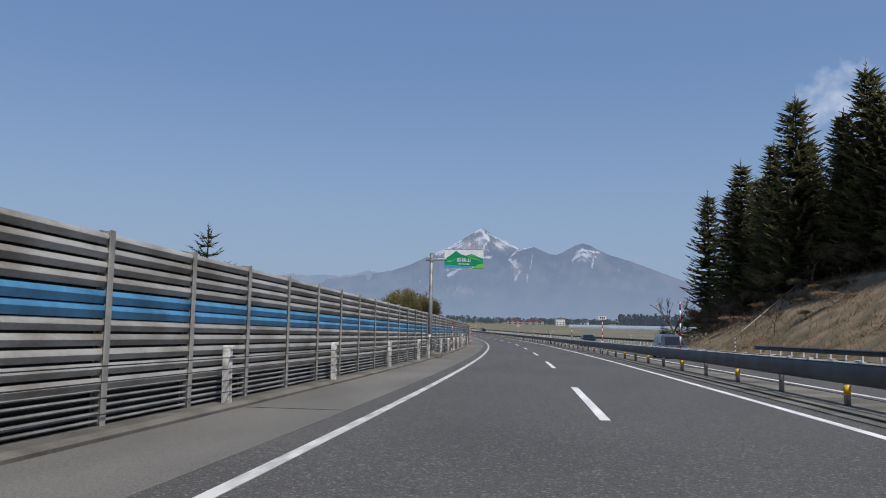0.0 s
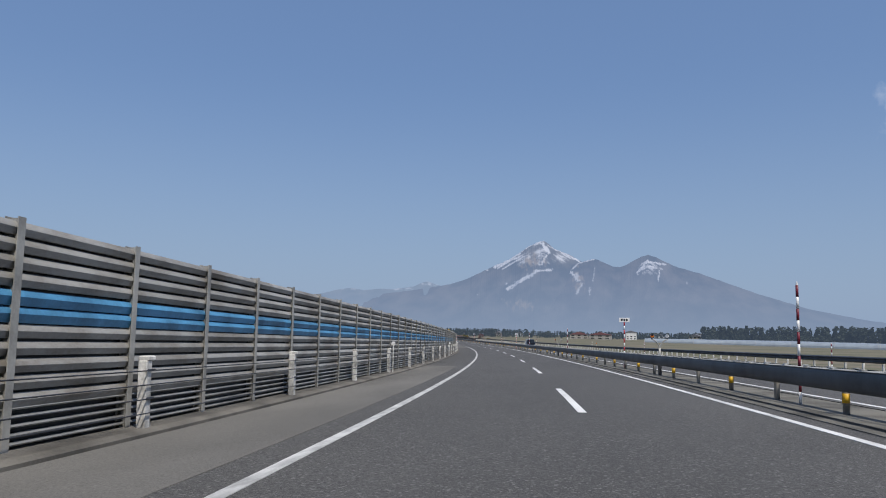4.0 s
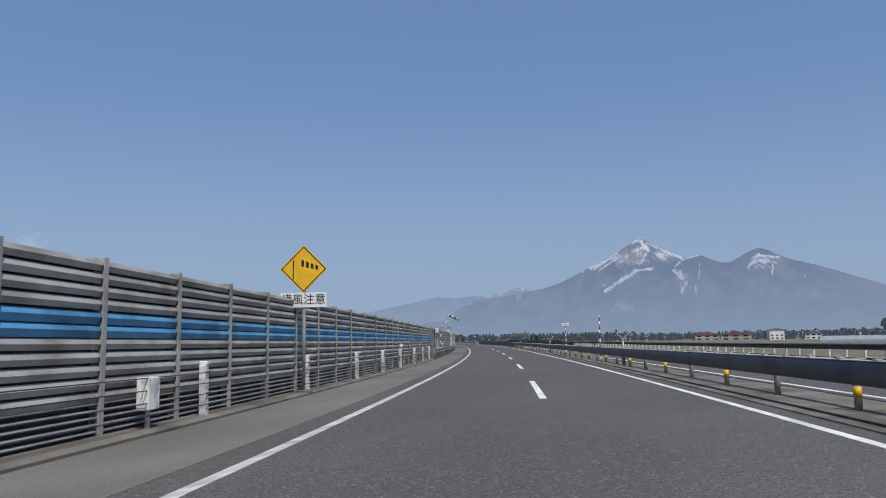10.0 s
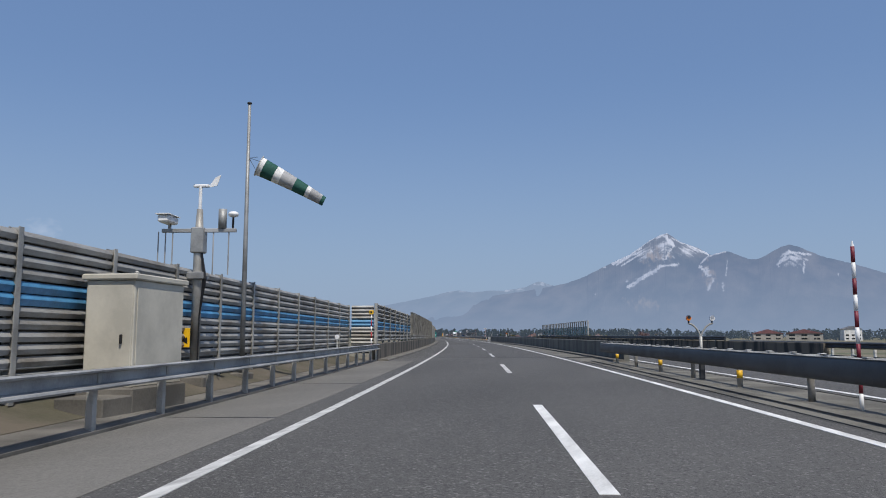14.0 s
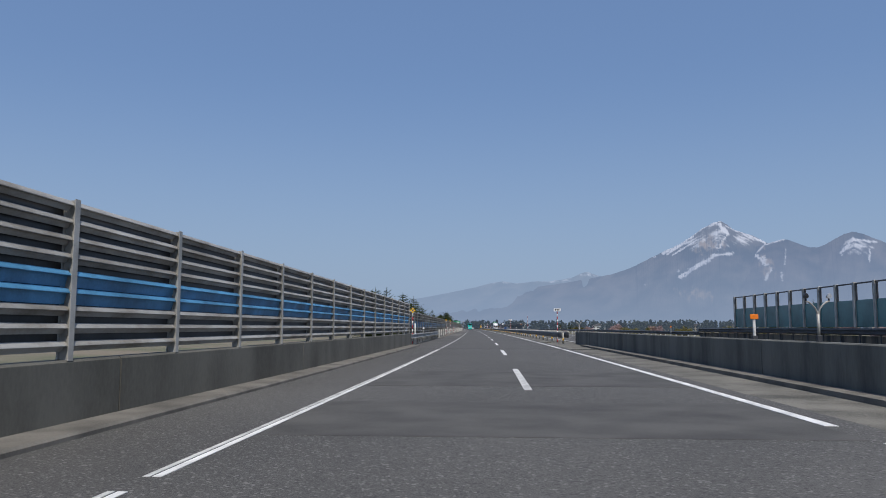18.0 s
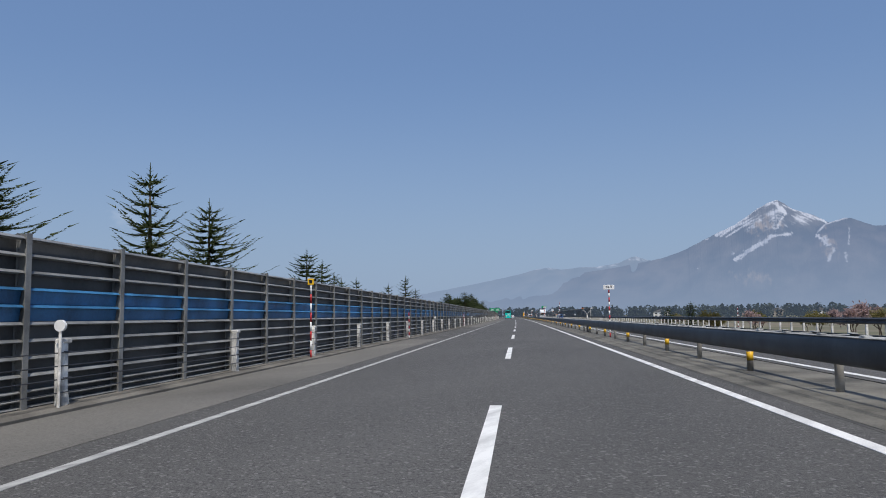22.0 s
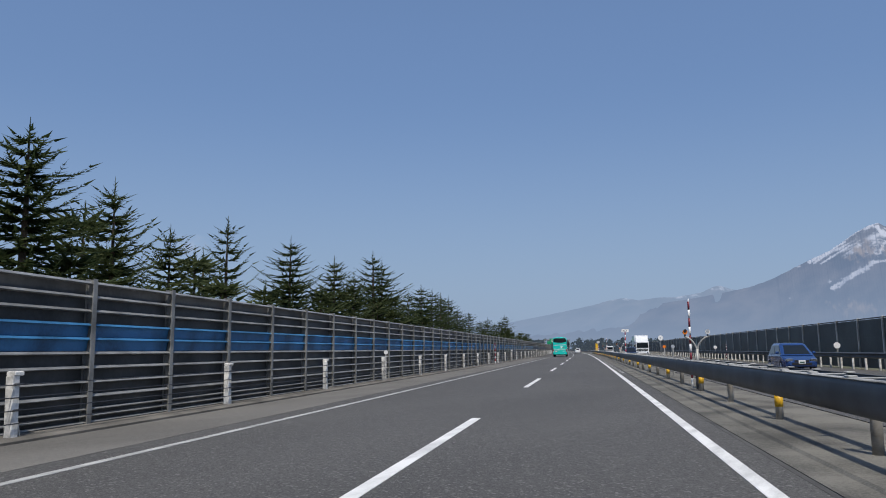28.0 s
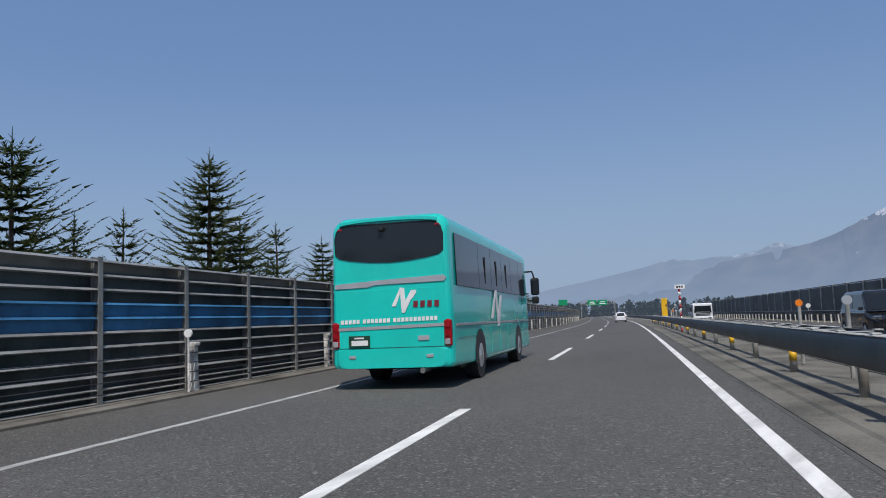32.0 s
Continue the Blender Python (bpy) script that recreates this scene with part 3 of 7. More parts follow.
def barrier(name, places, c, z0, big, small, top, single, label, blue_mat=LOUVRE_BLUE, lip=None, shift=None, rise=None, deep=0.052, grey_mat=GALV, post_mat=STEEL_POST, back_mat=BACKING):
    """places: where the posts stand; big: (z of upper edge, height, blue); small: lower thin slats; single: the stretch whose slats
    are picked out one by one; shift: sideways swing; rise: how the height grows along the road."""
    root = thing(name, spot(places[0], c, z0), label, "sound barrier", "sound barriers along the hard shoulder", "structure")
    L = 2.45
    grey = [(z, h) for z, h, blue in big if not blue]
    blues = [(z, h) for z, h, blue in big if blue]
    up = lambda z: Matrix.Translation((0, 0, z))
    unit = {}
    for z, h, blue in big:
        key = (round(h, 3), blue)
        if key not in unit:
            unit[key] = fixed(slat_shape(L, h, deep, lip)).mesh("slat", blue_mat if blue else grey_mat)
    thin = fixed(slat_shape(L, 0.04, 0.035)).mesh("thin_slat", GALV_DARK)
    me_grey = fixed(joined([moved(slat_shape(L, h, deep, lip), up(z)) for z, h in grey])).mesh("slats", grey_mat)
    me_blue = fixed(joined([moved(slat_shape(L, h, deep, lip), up(z)) for z, h in blues])).mesh("blue_slats", blue_mat)
    me_thin = fixed(joined([moved(slat_shape(L, 0.04, 0.035), up(z)) for z in small])).mesh("thin_slats", GALV_DARK) if small else None
    lowest = 0.05 if small else min(z - h for z, h, b in big)
    back = Shape().box(-0.085, 0, lowest, 0.02, L, top - 0.05 - lowest)
    me_back = back.mesh("backing_panel", back_mat)
    me_post = fixed(post_shape(top, 0.125)).mesh("post", post_mat)
    grow = lambda s: Matrix.Diagonal((1, 1, float(np.interp(s, *rise)) if rise else 1.0, 1))
    side = lambda s: c + (shift(s) if shift else 0.0)
    for s in places:
        kid("post", me_post, root, spot(s, side(s), z0) @ grow(s))
    for a, b in zip(places, places[1:]):
        p, q = at(a, side(a), z0), at(b, side(b), z0)
        d = q - p
        turn = Matrix.Rotation(math.atan2(-d.x, d.y), 4, "Z") @ Matrix.Rotation(math.atan2(d.z, math.hypot(d.x, d.y)), 4, "X")
        w = Matrix.Translation((p + q) / 2) @ turn @ grow((a + b) / 2) @ Matrix.Diagonal((1, (d.length - 0.05) / L, 1, 1))
        kid("backing_panel", me_back, root, w)
        if any(lo <= a < hi for lo, hi in single):
            for z, h, blue in big:
                kid("slat", unit[(round(h, 3), blue)], root, w @ up(z))
            for z in small:
                kid("thin_slat", thin, root, w @ up(z))
        else:
            tagged(kid("slats", me_grey, root, w), kind="stuff")
            tagged(kid("blue_slats", me_blue, root, w), kind="stuff")
            if small:
                tagged(kid("thin_slats", me_thin, root, w), kind="stuff")
    return root


BIG1 = [(2.50 - 0.183 * i, 0.170 if i in (4, 5) else 0.150, i in (4, 5)) for i in range(11)]
SMALL1 = [0.53 - 0.095 * i for i in range(5)]
# first run: grade section before the bridge
RUN1 = posts_between([(16.7, 2.45, 7), (47.5, 2.43, 6), (76.26, 2.515, 7), (103.95, 2.6, 4), (114.2, 1.7, 1), (115.6, 1.75, 2), (194.74, 1.67, 2), (198.82, 2.47, 5), (222.79, 2.42, 8), (254.78, 2.425, 7),
                      (281.52, 2.43, 8), (312.52, 2.49, 8), (338.38, 2.47, 9)], -29.8, 412.7, 2.48)
barrier("sound_barrier", RUN1, -6.6, 0.0, BIG1, SMALL1, 2.54, ((16, 36), (102, 118)), "galvanised louvred sound barrier with two blue slats, on steel posts", lip=0.082, shift=bulge,
        rise=([240, 290, 370], [1.0, 1.02, 1.04]))
BIG2 = [(2.50 - 0.242 * i, 0.236 if i in (3, 4) else 0.060, i in (3, 4)) for i in range(9)]
SMALL2 = [0.33, 0.22, 0.11]
even = lambda s0, n, bay: [s0 + bay * k for k in range(n + 1)]
# set-back run behind the weather station
barrier("sound_barrier", even(412.66, 14, 2.86), -7.72, 0.3, BIG1, SMALL1, 2.54, (), "galvanised louvred sound barrier set back behind a roadside weather station", lip=0.082)
solid("verge_dirt", sweep([(-8.3, -0.1), (-6.88, -0.1), (-6.88, 0.085), (-7.3, 0.17), (-7.9, 0.36), (-8.3, 0.38)], 415.4, 452.5, 2), DIRT, "dry brown dirt verge below the set-back barrier", "verge", kind="structure")
# on the bridge
BIG3 = [(2.06 - 0.226 * i, 0.215 if i in (4, 5) else 0.135, i in (4, 5)) for i in range(9)]
barrier("sound_barrier", even(530.2, 14, 3.3), -6.2, 0.86, BIG3, [], 2.08, ((0, 1000),), "galvanised louvred sound barrier on the bridge parapet, two blue slats", lip=0.07)
barrier("sound_barrier", even(452.6, 7, 3.27), -6.25, 0.86, BIG3, [], 2.08, ((0, 1000),), "short louvred sound barrier at the start of the bridge parapet", lip=0.07)


def return_panel(s, c0, c1, z0):
    """A short barrier bay across, closing the step between two runs and facing the traffic."""
    m = spot(s, (c0 + c1) / 2, z0, -90)
    root = thing("barrier_return", m, "short louvred return panel closing the barrier's step", "sound barrier", kind="structure")
    L = c1 - c0 - 0.16
    for z, h, blue in BIG1:
        kid("slat", fixed(slat_shape(L, h, 0.075)).mesh("slat", LOUVRE_BLUE if blue else GALV), root, m @ Matrix.Translation((0, 0, z)))
    for z in SMALL1:
        kid("thin_slat", fixed(slat_shape(L, 0.05, 0.035)).mesh("thin_slat", GALV_DARK), root, m @ Matrix.Translation((0, 0, z)))
    kid("backing_panel", Shape().box(-0.075, 0, 0.05, 0.02, L, 2.4).mesh("backing_panel", BACKING), root, m)


return_panel(452.75, -7.62, -6.32, 0.32)
# after the bridge
RUN2 = posts_between([(593.72, 2.45, 3), (619.53, 2.55, 9), (646.98, 2.566, 9), (677.48, 2.62, 5), (704.58, 2.66, 7), (734.49, 2.605, 7), (825.61, 2.64, 7), (856.5, 2.69, 6), (871.8, 2.6, 1),
                      (886.33, 2.62, 6), (901.23, 1.76, 2), (917.07, 2.64, 6), (948.49, 2.64, 5)], 576.85, 1150.0, 2.6)
barrier("sound_barrier", RUN2, -6.6, 0.0, BIG2, SMALL2, 2.54, ((615, 652),), "galvanised louvred sound barrier with a blue band, on steel posts", LOUVRE_NAVY, lip=0.046, grey_mat=GALV_DARK, post_mat=POST_DULL, back_mat=BACKING_GREY,
        rise=([640, 700, 880], [1.0, 1.02, 1.035]))


def w_beam(c, face, zc, h=0.33):
    """Profile of a two-wave beam whose waves point to face (+1 right, -1 left)."""
    f, t = face, 0.012
    outer = [(0, h / 2), (0.075, h * 0.36), (0.085, h * 0.26), (0.0, h * 0.07), (0.0, -h * 0.07), (0.085, -h * 0.26), (0.075, -h * 0.36), (0, -h / 2)]
    inner = [(x - 0.02, z) for x, z in reversed(outer)]
    return [(c + f * x, zc + z) for x, z in outer + inner]


def dish_beam(c, f, zc, h):
    """A beam with a rounded lip above and below a recessed web."""
    outer = [(0, h / 2), (0.06, h / 2), (0.082, h * 0.43), (0.07, h * 0.34), (-0.038, h * 0.27), (-0.038, -h * 0.22), (0.07, -h * 0.30), (0.082, -h * 0.40), (0.06, -h / 2), (0, -h / 2)]
    inner = [(x - 0.02, z) for x, z in ((-0.036, -h * 0.46), (-0.036, h * 0.46))]
    return [(c + f * x, zc + z) for x, z in outer + inner]


def guardrail(s0, s1, c, face, zc, gap, ma, label, h=0.33, post_c=None, top=None, post_mat=None, group="", spacers=True, dish=False):
    root = thing("guardrail", spot(s0, c), label, "guardrail", group, "structure")
    beam = fixed(sweep((dish_beam if dish else w_beam)(c, face, zc, h), s0, s1, 4.0)).mesh("beam", ma)
    kid("beam", beam, root, Matrix.Identity(4))
    pc = c - face * 0.12 if post_c is None else post_c
    ph = zc + h / 2 - 0.03 if top is None else top
    sh = Shape().cbox(0, 0, -0.1, 0.11, 0.11, ph + 0.1, 0.012)
    me = fixed(sh).mesh("post", post_mat or STEEL_POST)
    block = fixed(Shape().cbox(0, 0, -0.08, 0.09, 0.08, 0.16, 0.01)).mesh("spacer", STEEL_POST)
    k = 0
    while s0 + 0.5 + k * gap < s1:
        s = s0 + 0.5 + k * gap
        kid("post", me, root, spot(s, pc))
        if spacers:
            kid("spacer", block, root, spot(s, (c + pc) / 2, zc))
        k += 1
    return root


# hard shoulder rails before and after the bridge
guardrail(363.6, 452.2, -6.05, 1, 0.715, 2.2, STEEL_BRIGHT, "galvanised guardrail with pale lips at the weather station", h=0.27, dish=True)
guardrail(577.6, 613.5, -6.08, 1, 0.66, 2.3, STEEL_BRIGHT, "galvanised guardrail with pale lips after the bridge", h=0.30, dish=True)
# outer rail of the oncoming carriageway
guardrail(-20, 70, 17.6, -1, 0.74, 2.11, STEEL_RAIL, "dull steel guardrail at the foot of the slope", post_mat=WHITE_POST, spacers=False)
guardrail(95.5, 470, 17.6, -1, 0.80, 2.11, STEEL_RAIL, "dull steel guardrail with white posts beyond the oncoming lanes", post_mat=WHITE_POST, spacers=False)
guardrail(590, 1090, 17.6, -1, 0.80, 2.11, STEEL_RAIL, "dull steel guardrail with white posts beyond the oncoming lanes", post_mat=WHITE_POST, spacers=False)


def median_rail(s0, s1, first, gap):
    root = thing("median_guardrail", spot(s0, 5.55), "double-sided dark steel median guardrail on round posts, every third banded yellow", "guardrail", kind="structure")
    full = [(0.0, 0.22), (0.045, 0.207), (0.072, 0.145), (0.085, 0.03), (0.085, -0.09), (0.068, -0.172), (0.035, -0.215), (0.0, -0.22), (-0.02, -0.20), (-0.02, 0.20)]
    for c, f in ((5.30, -1), (5.80, 1)):
        kid("beam", fixed(sweep([(c + f * x, 0.682 + z) for x, z in full], s0, s1, 4.0)).mesh("beam", STEEL_RAIL, True), root, Matrix.Identity(4))
        top = [(0.045, 0.888), (0.062, 0.900), (0.045, 0.912), (-0.015, 0.914), (-0.015, 0.902)]
        kid("top_flange", fixed(sweep([(c + f * x, z) for x, z in top], s0, s1, 4.0)).mesh("top_flange", DUSTY_STEEL if f < 0 else STEEL_RAIL), root, Matrix.Identity(4), "pale dusty top flange" if f < 0 else "")
    me = fixed(Shape().tube((0, 0, -0.1), (0, 0, 0.88), 0.07, n=12)).mesh("post", GALV, True)
    band = fixed(Shape().tube((0, 0, 0.21), (0, 0, 0.41), 0.076, n=12)).mesh("yellow_band", YELLOW, True)
    bar = Shape().cbox(0, 0, 0.895, 0.40, 0.05, 0.018, 0.004)
    for e in (-1, 1):
        bar.cbox(e * 0.245, 0, 0.915, 0.11, 0.17, 0.022, 0.006)
    bar = fixed(bar).mesh("spacer", DUSTY_STEEL)
    k = 0
    while first + gap * k < min(s1, 1040):
        s = first + gap * k
        p = kid("post", me, root, spot(s, 5.55))
        for third in range(3):
            kid("spacer", bar, root, spot(s + third * gap / 3, 5.55))
        if k % 2 == 0:
            b = new("yellow_band", band)
            b.parent = p
            tagged(b, "worn yellow reflective band")
        k += 1


median_rail(-60, 453, -58.6, 4.17)
median_rail(586, 1300, 587.31, 4.824)

# ---- bridge ----
def parapet(name, c0, c1, s0, s1, h, label, ma=CONCRETE_STAIN):
    a, b = min(c0, c1), max(c0, c1)
    prof = [(a, -0.1), (b, -0.1), (b, h - 0.03), (b - 0.03, h), (a + 0.03, h), (a, h - 0.03)]
    root = thing(name, spot(s0, c0), label, "parapet", kind="structure")
    n = int((s1 - s0) / 10)
    for i in range(n):
        kid("parapet_block", fixed(sweep(prof, s0 + (s1 - s0) * i / n + 0.02, s0 + (s1 - s0) * (i + 1) / n - 0.02, 2.5)).mesh("parapet_block", ma), root, Matrix.Identity(4))


parapet("parapet_left", -6.12, -6.42, 452.3, 524.0, 0.87, "weathered concrete bridge parapet with dark run-off stains")
parapet("parapet_left_end", -6.12, -6.42, 524.0, 578.2, 0.87, "dull grey-green concrete bridge parapet with few stains", CONCRETE_DULL)
parapet("parapet_median", 6.35, 6.62, 452.5, 585.6, 0.98, "dark weathered concrete parapet on the median side of the bridge", CONCRETE_SOOT)
parapet("parapet_far", 17.4, 17.7, 455, 590, 0.9, "concrete parapet of the oncoming bridge")
for c0, c1, nm in [(-6.12, -5.55, "bridge_kerb_left"), (5.75, 6.35, "bridge_kerb_median")]:
    solid(nm, sweep([(c0, -0.03), (c1, -0.03), (c1, 0.05), (c1 - math.copysign(0.05, c1 - c0), 0.08), (c0, 0.085)], 452.3, 578, 4), CONCRETE, "gritty concrete kerb at the foot of the parapet", "kerb", kind="structure")


def mesh_fence(s0, n, bay, c, z0, h):
    root = thing("snow_fence", spot(s0, c, z0), "tall steel bridge fence with wire mesh between square posts", "fence", kind="structure")
    post = fixed(joined([Shape().cbox(0.09, 0, 0, 0.035, 0.17, h, 0.006), Shape().cbox(-0.10, 0, 0.5, 0.03, 0.17, h - 0.5, 0.006), Shape().box(0, 0, 0.45, 0.19, 0.05, h - 0.46)])).mesh("post", FENCE_POST)
    cap = fixed(Shape().cbox(0, 0, h, 0.24, 0.19, 0.03, 0.006)).mesh("post_cap", FENCE_POST)
    topbar = fixed(Shape().cbox(0, 0, h - 0.09, 0.08, bay, 0.07, 0.006)).mesh("top_bar", CABLE)
    wires = Shape()
    L = bay - 0.2
    # diamond wire mesh
    step = 0.075
    y = -L / 2 - (h - 0.7)
    while y < L / 2:
        for sg in (1, -1):
            y0, z_0, y1, z1 = y, 0.55, y + (h - 0.75), h - 0.2
            if y0 < -L / 2:
                z_0 += -L / 2 - y0
                y0 = -L / 2
            if y1 > L / 2:
                z1 -= y1 - L / 2
                y1 = L / 2
            if z1 > z_0:
                w = 0.0032
                wires.add([(0, sg * y0 - w, z_0), (0, sg * y0 + w, z_0), (0, sg * y1 + w, z1), (0, sg * y1 - w, z1)], [(0, 1, 2, 3)])
        y += step
    me_w = wires.mesh("wire_mesh", FENCE_POST)
    tie = Shape()
    for z in (0.62, 1.1, 1.6, h - 0.28):
        tie.tube((0.02, -L / 2, z), (0.02, L / 2, z), 0.012, n=6)
    for s in (-1, 1):
        for j in range(14):
            z = 0.6 + j * (h - 0.9) / 14
            tie.tube((0.02, s * (L / 2 - 0.02), z), (0.03, s * (L / 2 + 0.02), z + 0.1), 0.016, n=5)
    me_t = fixed(tie).mesh("tie_wires", CABLE)
    for i in range(n + 1):
        p = kid("post", post, root, spot(s0 + i * bay, c, z0))
        q = new("post_cap", cap)
        q.parent = p
    for i in range(n):
        w = spot(s0 + (i + 0.5) * bay, c, z0, tilt=True)
        kid("top_bar", topbar, root, w)
        kid("wire_mesh", me_w, root, w)
        kid("tie_wires", me_t, root, w)
    kid("kick_plate", fixed(sweep([(c - 0.13, z0 + 0.02), (c - 0.10, z0 + 0.02), (c - 0.10, z0 + 0.50), (c - 0.13, z0 + 0.50)], s0, s0 + n * bay, 3)).mesh("kick_plate", CABLE), root, Matrix.Identity(4), "dark lower plate behind the rails")
    for z in (0.17, 0.42):
        prof = [(c + 0.0 + 0.06 * math.cos(a), z0 + z + 0.07 * math.sin(a)) for a in [2 * math.pi * i / 8 for i in range(8)]]
        kid("rail", fixed(sweep(prof, s0, s0 + n * bay, 3)).mesh("rail", STEEL_BRIGHT, True), root, Matrix.Identity(4))


mesh_fence(477.7, 31, 1.69, -6.22, 0.87, 2.33)


# ---- mountains ----
def rocky(nt):
    at_ = nt.nodes.new("ShaderNodeAttribute")
    at_.attribute_name = "snow"
    geo = nt.nodes.new("ShaderNodeNewGeometry")
    no = nt.nodes.new("ShaderNodeTexNoise")
    no.inputs["Scale"].default_value, no.inputs["Detail"].default_value, no.inputs["Roughness"].default_value = 0.011, 6, 0.52
    run = nt.nodes.new("ShaderNodeMapping")        # gullies run down the slopes
    run.inputs["Scale"].default_value = (0.8, 0.4, 0.6)
    nt.links.new(geo.outputs["Position"], run.inputs["Vector"])
    nt.links.new(run.outputs[0], no.inputs["Vector"])
    rock = nt.nodes.new("ShaderNodeMix")
    rock.data_type = "RGBA"
    rock.inputs["A"].default_value, rock.inputs["B"].default_value = (0.036, 0.052, 0.060, 1), (0.18, 0.165, 0.15, 1)
    mr = nt.nodes.new("ShaderNodeMapRange")
    mr.inputs["From Min"].default_value, mr.inputs["From Max"].default_value = 0.36, 0.66
    nt.links.new(no.outputs["Fac"], mr.inputs["Value"])
    nt.links.new(mr.outputs[0], rock.inputs["Factor"])
    mx = nt.nodes.new("ShaderNodeMix")
    mx.data_type = "RGBA"
    nt.links.new(at_.outputs["Fac"], mx.inputs["Factor"])
    nt.links.new(rock.outputs["Result"], mx.inputs["A"])
    mx.inputs["B"].default_value = (0.88, 0.88, 0.9, 1)
    bare = nt.nodes.new("ShaderNodeAttribute")     # slips of bare tan earth
    bare.attribute_name = "bare"
    tan = nt.nodes.new("ShaderNodeMix")
    tan.data_type = "RGBA"
    tan.inputs["B"].default_value = (0.42, 0.32, 0.22, 1)
    nt.links.new(bare.outputs["Fac"], tan.inputs["Factor"])
    nt.links.new(mx.outputs["Result"], tan.inputs["A"])
    return tan.outputs["Result"]


# distance haze is painted into each range as a bluish emission
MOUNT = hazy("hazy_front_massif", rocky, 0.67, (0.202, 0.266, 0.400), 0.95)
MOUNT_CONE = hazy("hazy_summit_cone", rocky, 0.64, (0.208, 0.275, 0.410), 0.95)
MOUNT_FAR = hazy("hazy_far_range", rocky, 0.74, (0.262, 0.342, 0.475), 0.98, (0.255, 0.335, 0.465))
VIEW = Vector((-60, 350, 0))


def mountain(ridge, reach, az0, az1, ma, streaks, label, seed, cols=260, rows=96, deep=1000, patch=(), fine=True, apex=3.8, slips=()):
    """ridge: azimuth and elevation of the skyline, in degrees; the slopes come forward from it.
    streaks: snow gullies from one azimuth and elevation to another, with a width; patch: broader thawing fields."""
    az = np.linspace(az0, az1, cols)
    if fine:                                   # closer columns round the summits
        az = np.unique(np.concatenate([az, np.arange(max(az0, -7.5), min(az1, 9.5), 0.045)]))
        cols = len(az)
    el = np.interp(az, [r[0] for r in ridge], [r[1] for r in ridge])
    k = np.array([0.25, 0.5, 0.25])
    for _ in range(2):
        el = np.convolve(np.pad(el, 1, mode="edge"), k, "valid")
    sh, snow, bare = Shape(), [], []
    for j in range(rows):
        f = j / (rows - 1)                     # 0 foot, 1 ridge
        for i in range(cols):
            a = radians(az[i])
            rough = noise.fractal((az[i] * 2.2, 0, seed), 0.8, 2.0, 4)
            top = reach * math.tan(radians(max(0.0, el[i])))
            crag = reach * radians(0.03 * rough * min(1.0, el[i]))
            rib = 1 - abs(noise.noise((az[i] * 0.9 + 1.5 * f, f * 1.6, seed))) * 2
            rib2 = 1 - abs(noise.noise((az[i] * 2.4 - 1.2 * f, f * 3.0, seed + 5))) * 2
            fine = noise.fractal((az[i] * 2.0, f * 5.0, seed + 9), 0.8, 2.1, 4)
            low = min(1.0, top / 330) ** 1.5
            d = reach - (1 - f) * deep - (rib * 34) * f * (1 - f) * 3 * low
            z = top * f ** 1.2 + crag * f ** 8 + fine * 8 * f * (1 - f) * low
            sh.v.append((VIEW.x - math.sin(a) * d, VIEW.y + math.cos(a) * d, z - 6))
            e = math.degrees(math.atan2(z - 6, d))
            v = 0.0
            # snow lies in bands that run down the flanks from the summit
            away = abs(az[i] - apex)
            u = e + 0.53 * away
            wob = noise.noise((u * 2.6, away * 1.1, seed)) * 0.07
            gap = noise.fractal((u * 6.5, away * 1.7, seed + 2), 0.7, 2.1, 3)
            for (a0, e0, a1, e1, wd) in streaks:
                da, de = a1 - a0, e1 - e0
                t = max(0, min(1, ((az[i] - a0) * da + (e - e0) * de) / (da * da + de * de)))
                dist = math.hypot(az[i] - a0 - t * da + wob, e - e0 - t * de)
                v = max(v, min(1, max(0, (wd * (1.0 + 1.0 * gap) - dist) / 0.04)))
            for (a0, e0, wa, we) in patch:
                r = math.hypot((az[i] - a0) / wa, (e - e0) / we)
                streaky = noise.fractal((u * 4.6, away * 1.0, seed + 3), 0.6, 2.2, 4)
                v = max(v, min(1, max(0, (1 - r) * 1.3 + streaky * 1.5 - 0.42)) * 0.92)
            snow.append(v)
            w = 0.0
            for (a0, e0, wa, we) in slips:
                r = math.hypot((az[i] - a0) / wa, (e - e0) / we)
                w = max(w, min(1, max(0, (1 - r) * 1.2 + noise.fractal((az[i] * 3.2, e * 2.0, seed + 4), 0.7, 2.2, 4) * 1.3 - 0.25)))
            bare.append(w)
    for j in range(rows - 1):
        for i in range(cols - 1):
            p = j * cols + i
            sh.f.append((p, p + cols, p + cols + 1, p + 1))
    ob = solid("mountain_backdrop", sh, ma, label, "mountain", kind="structure", smooth=True, fix=False)
    lay = ob.data.attributes.new("snow", "FLOAT", "POINT")
    lay.data.foreach_set("value", snow)
    lay = ob.data.attributes.new("bare", "FLOAT", "POINT")
    lay.data.foreach_set("value", bare)
    return ob


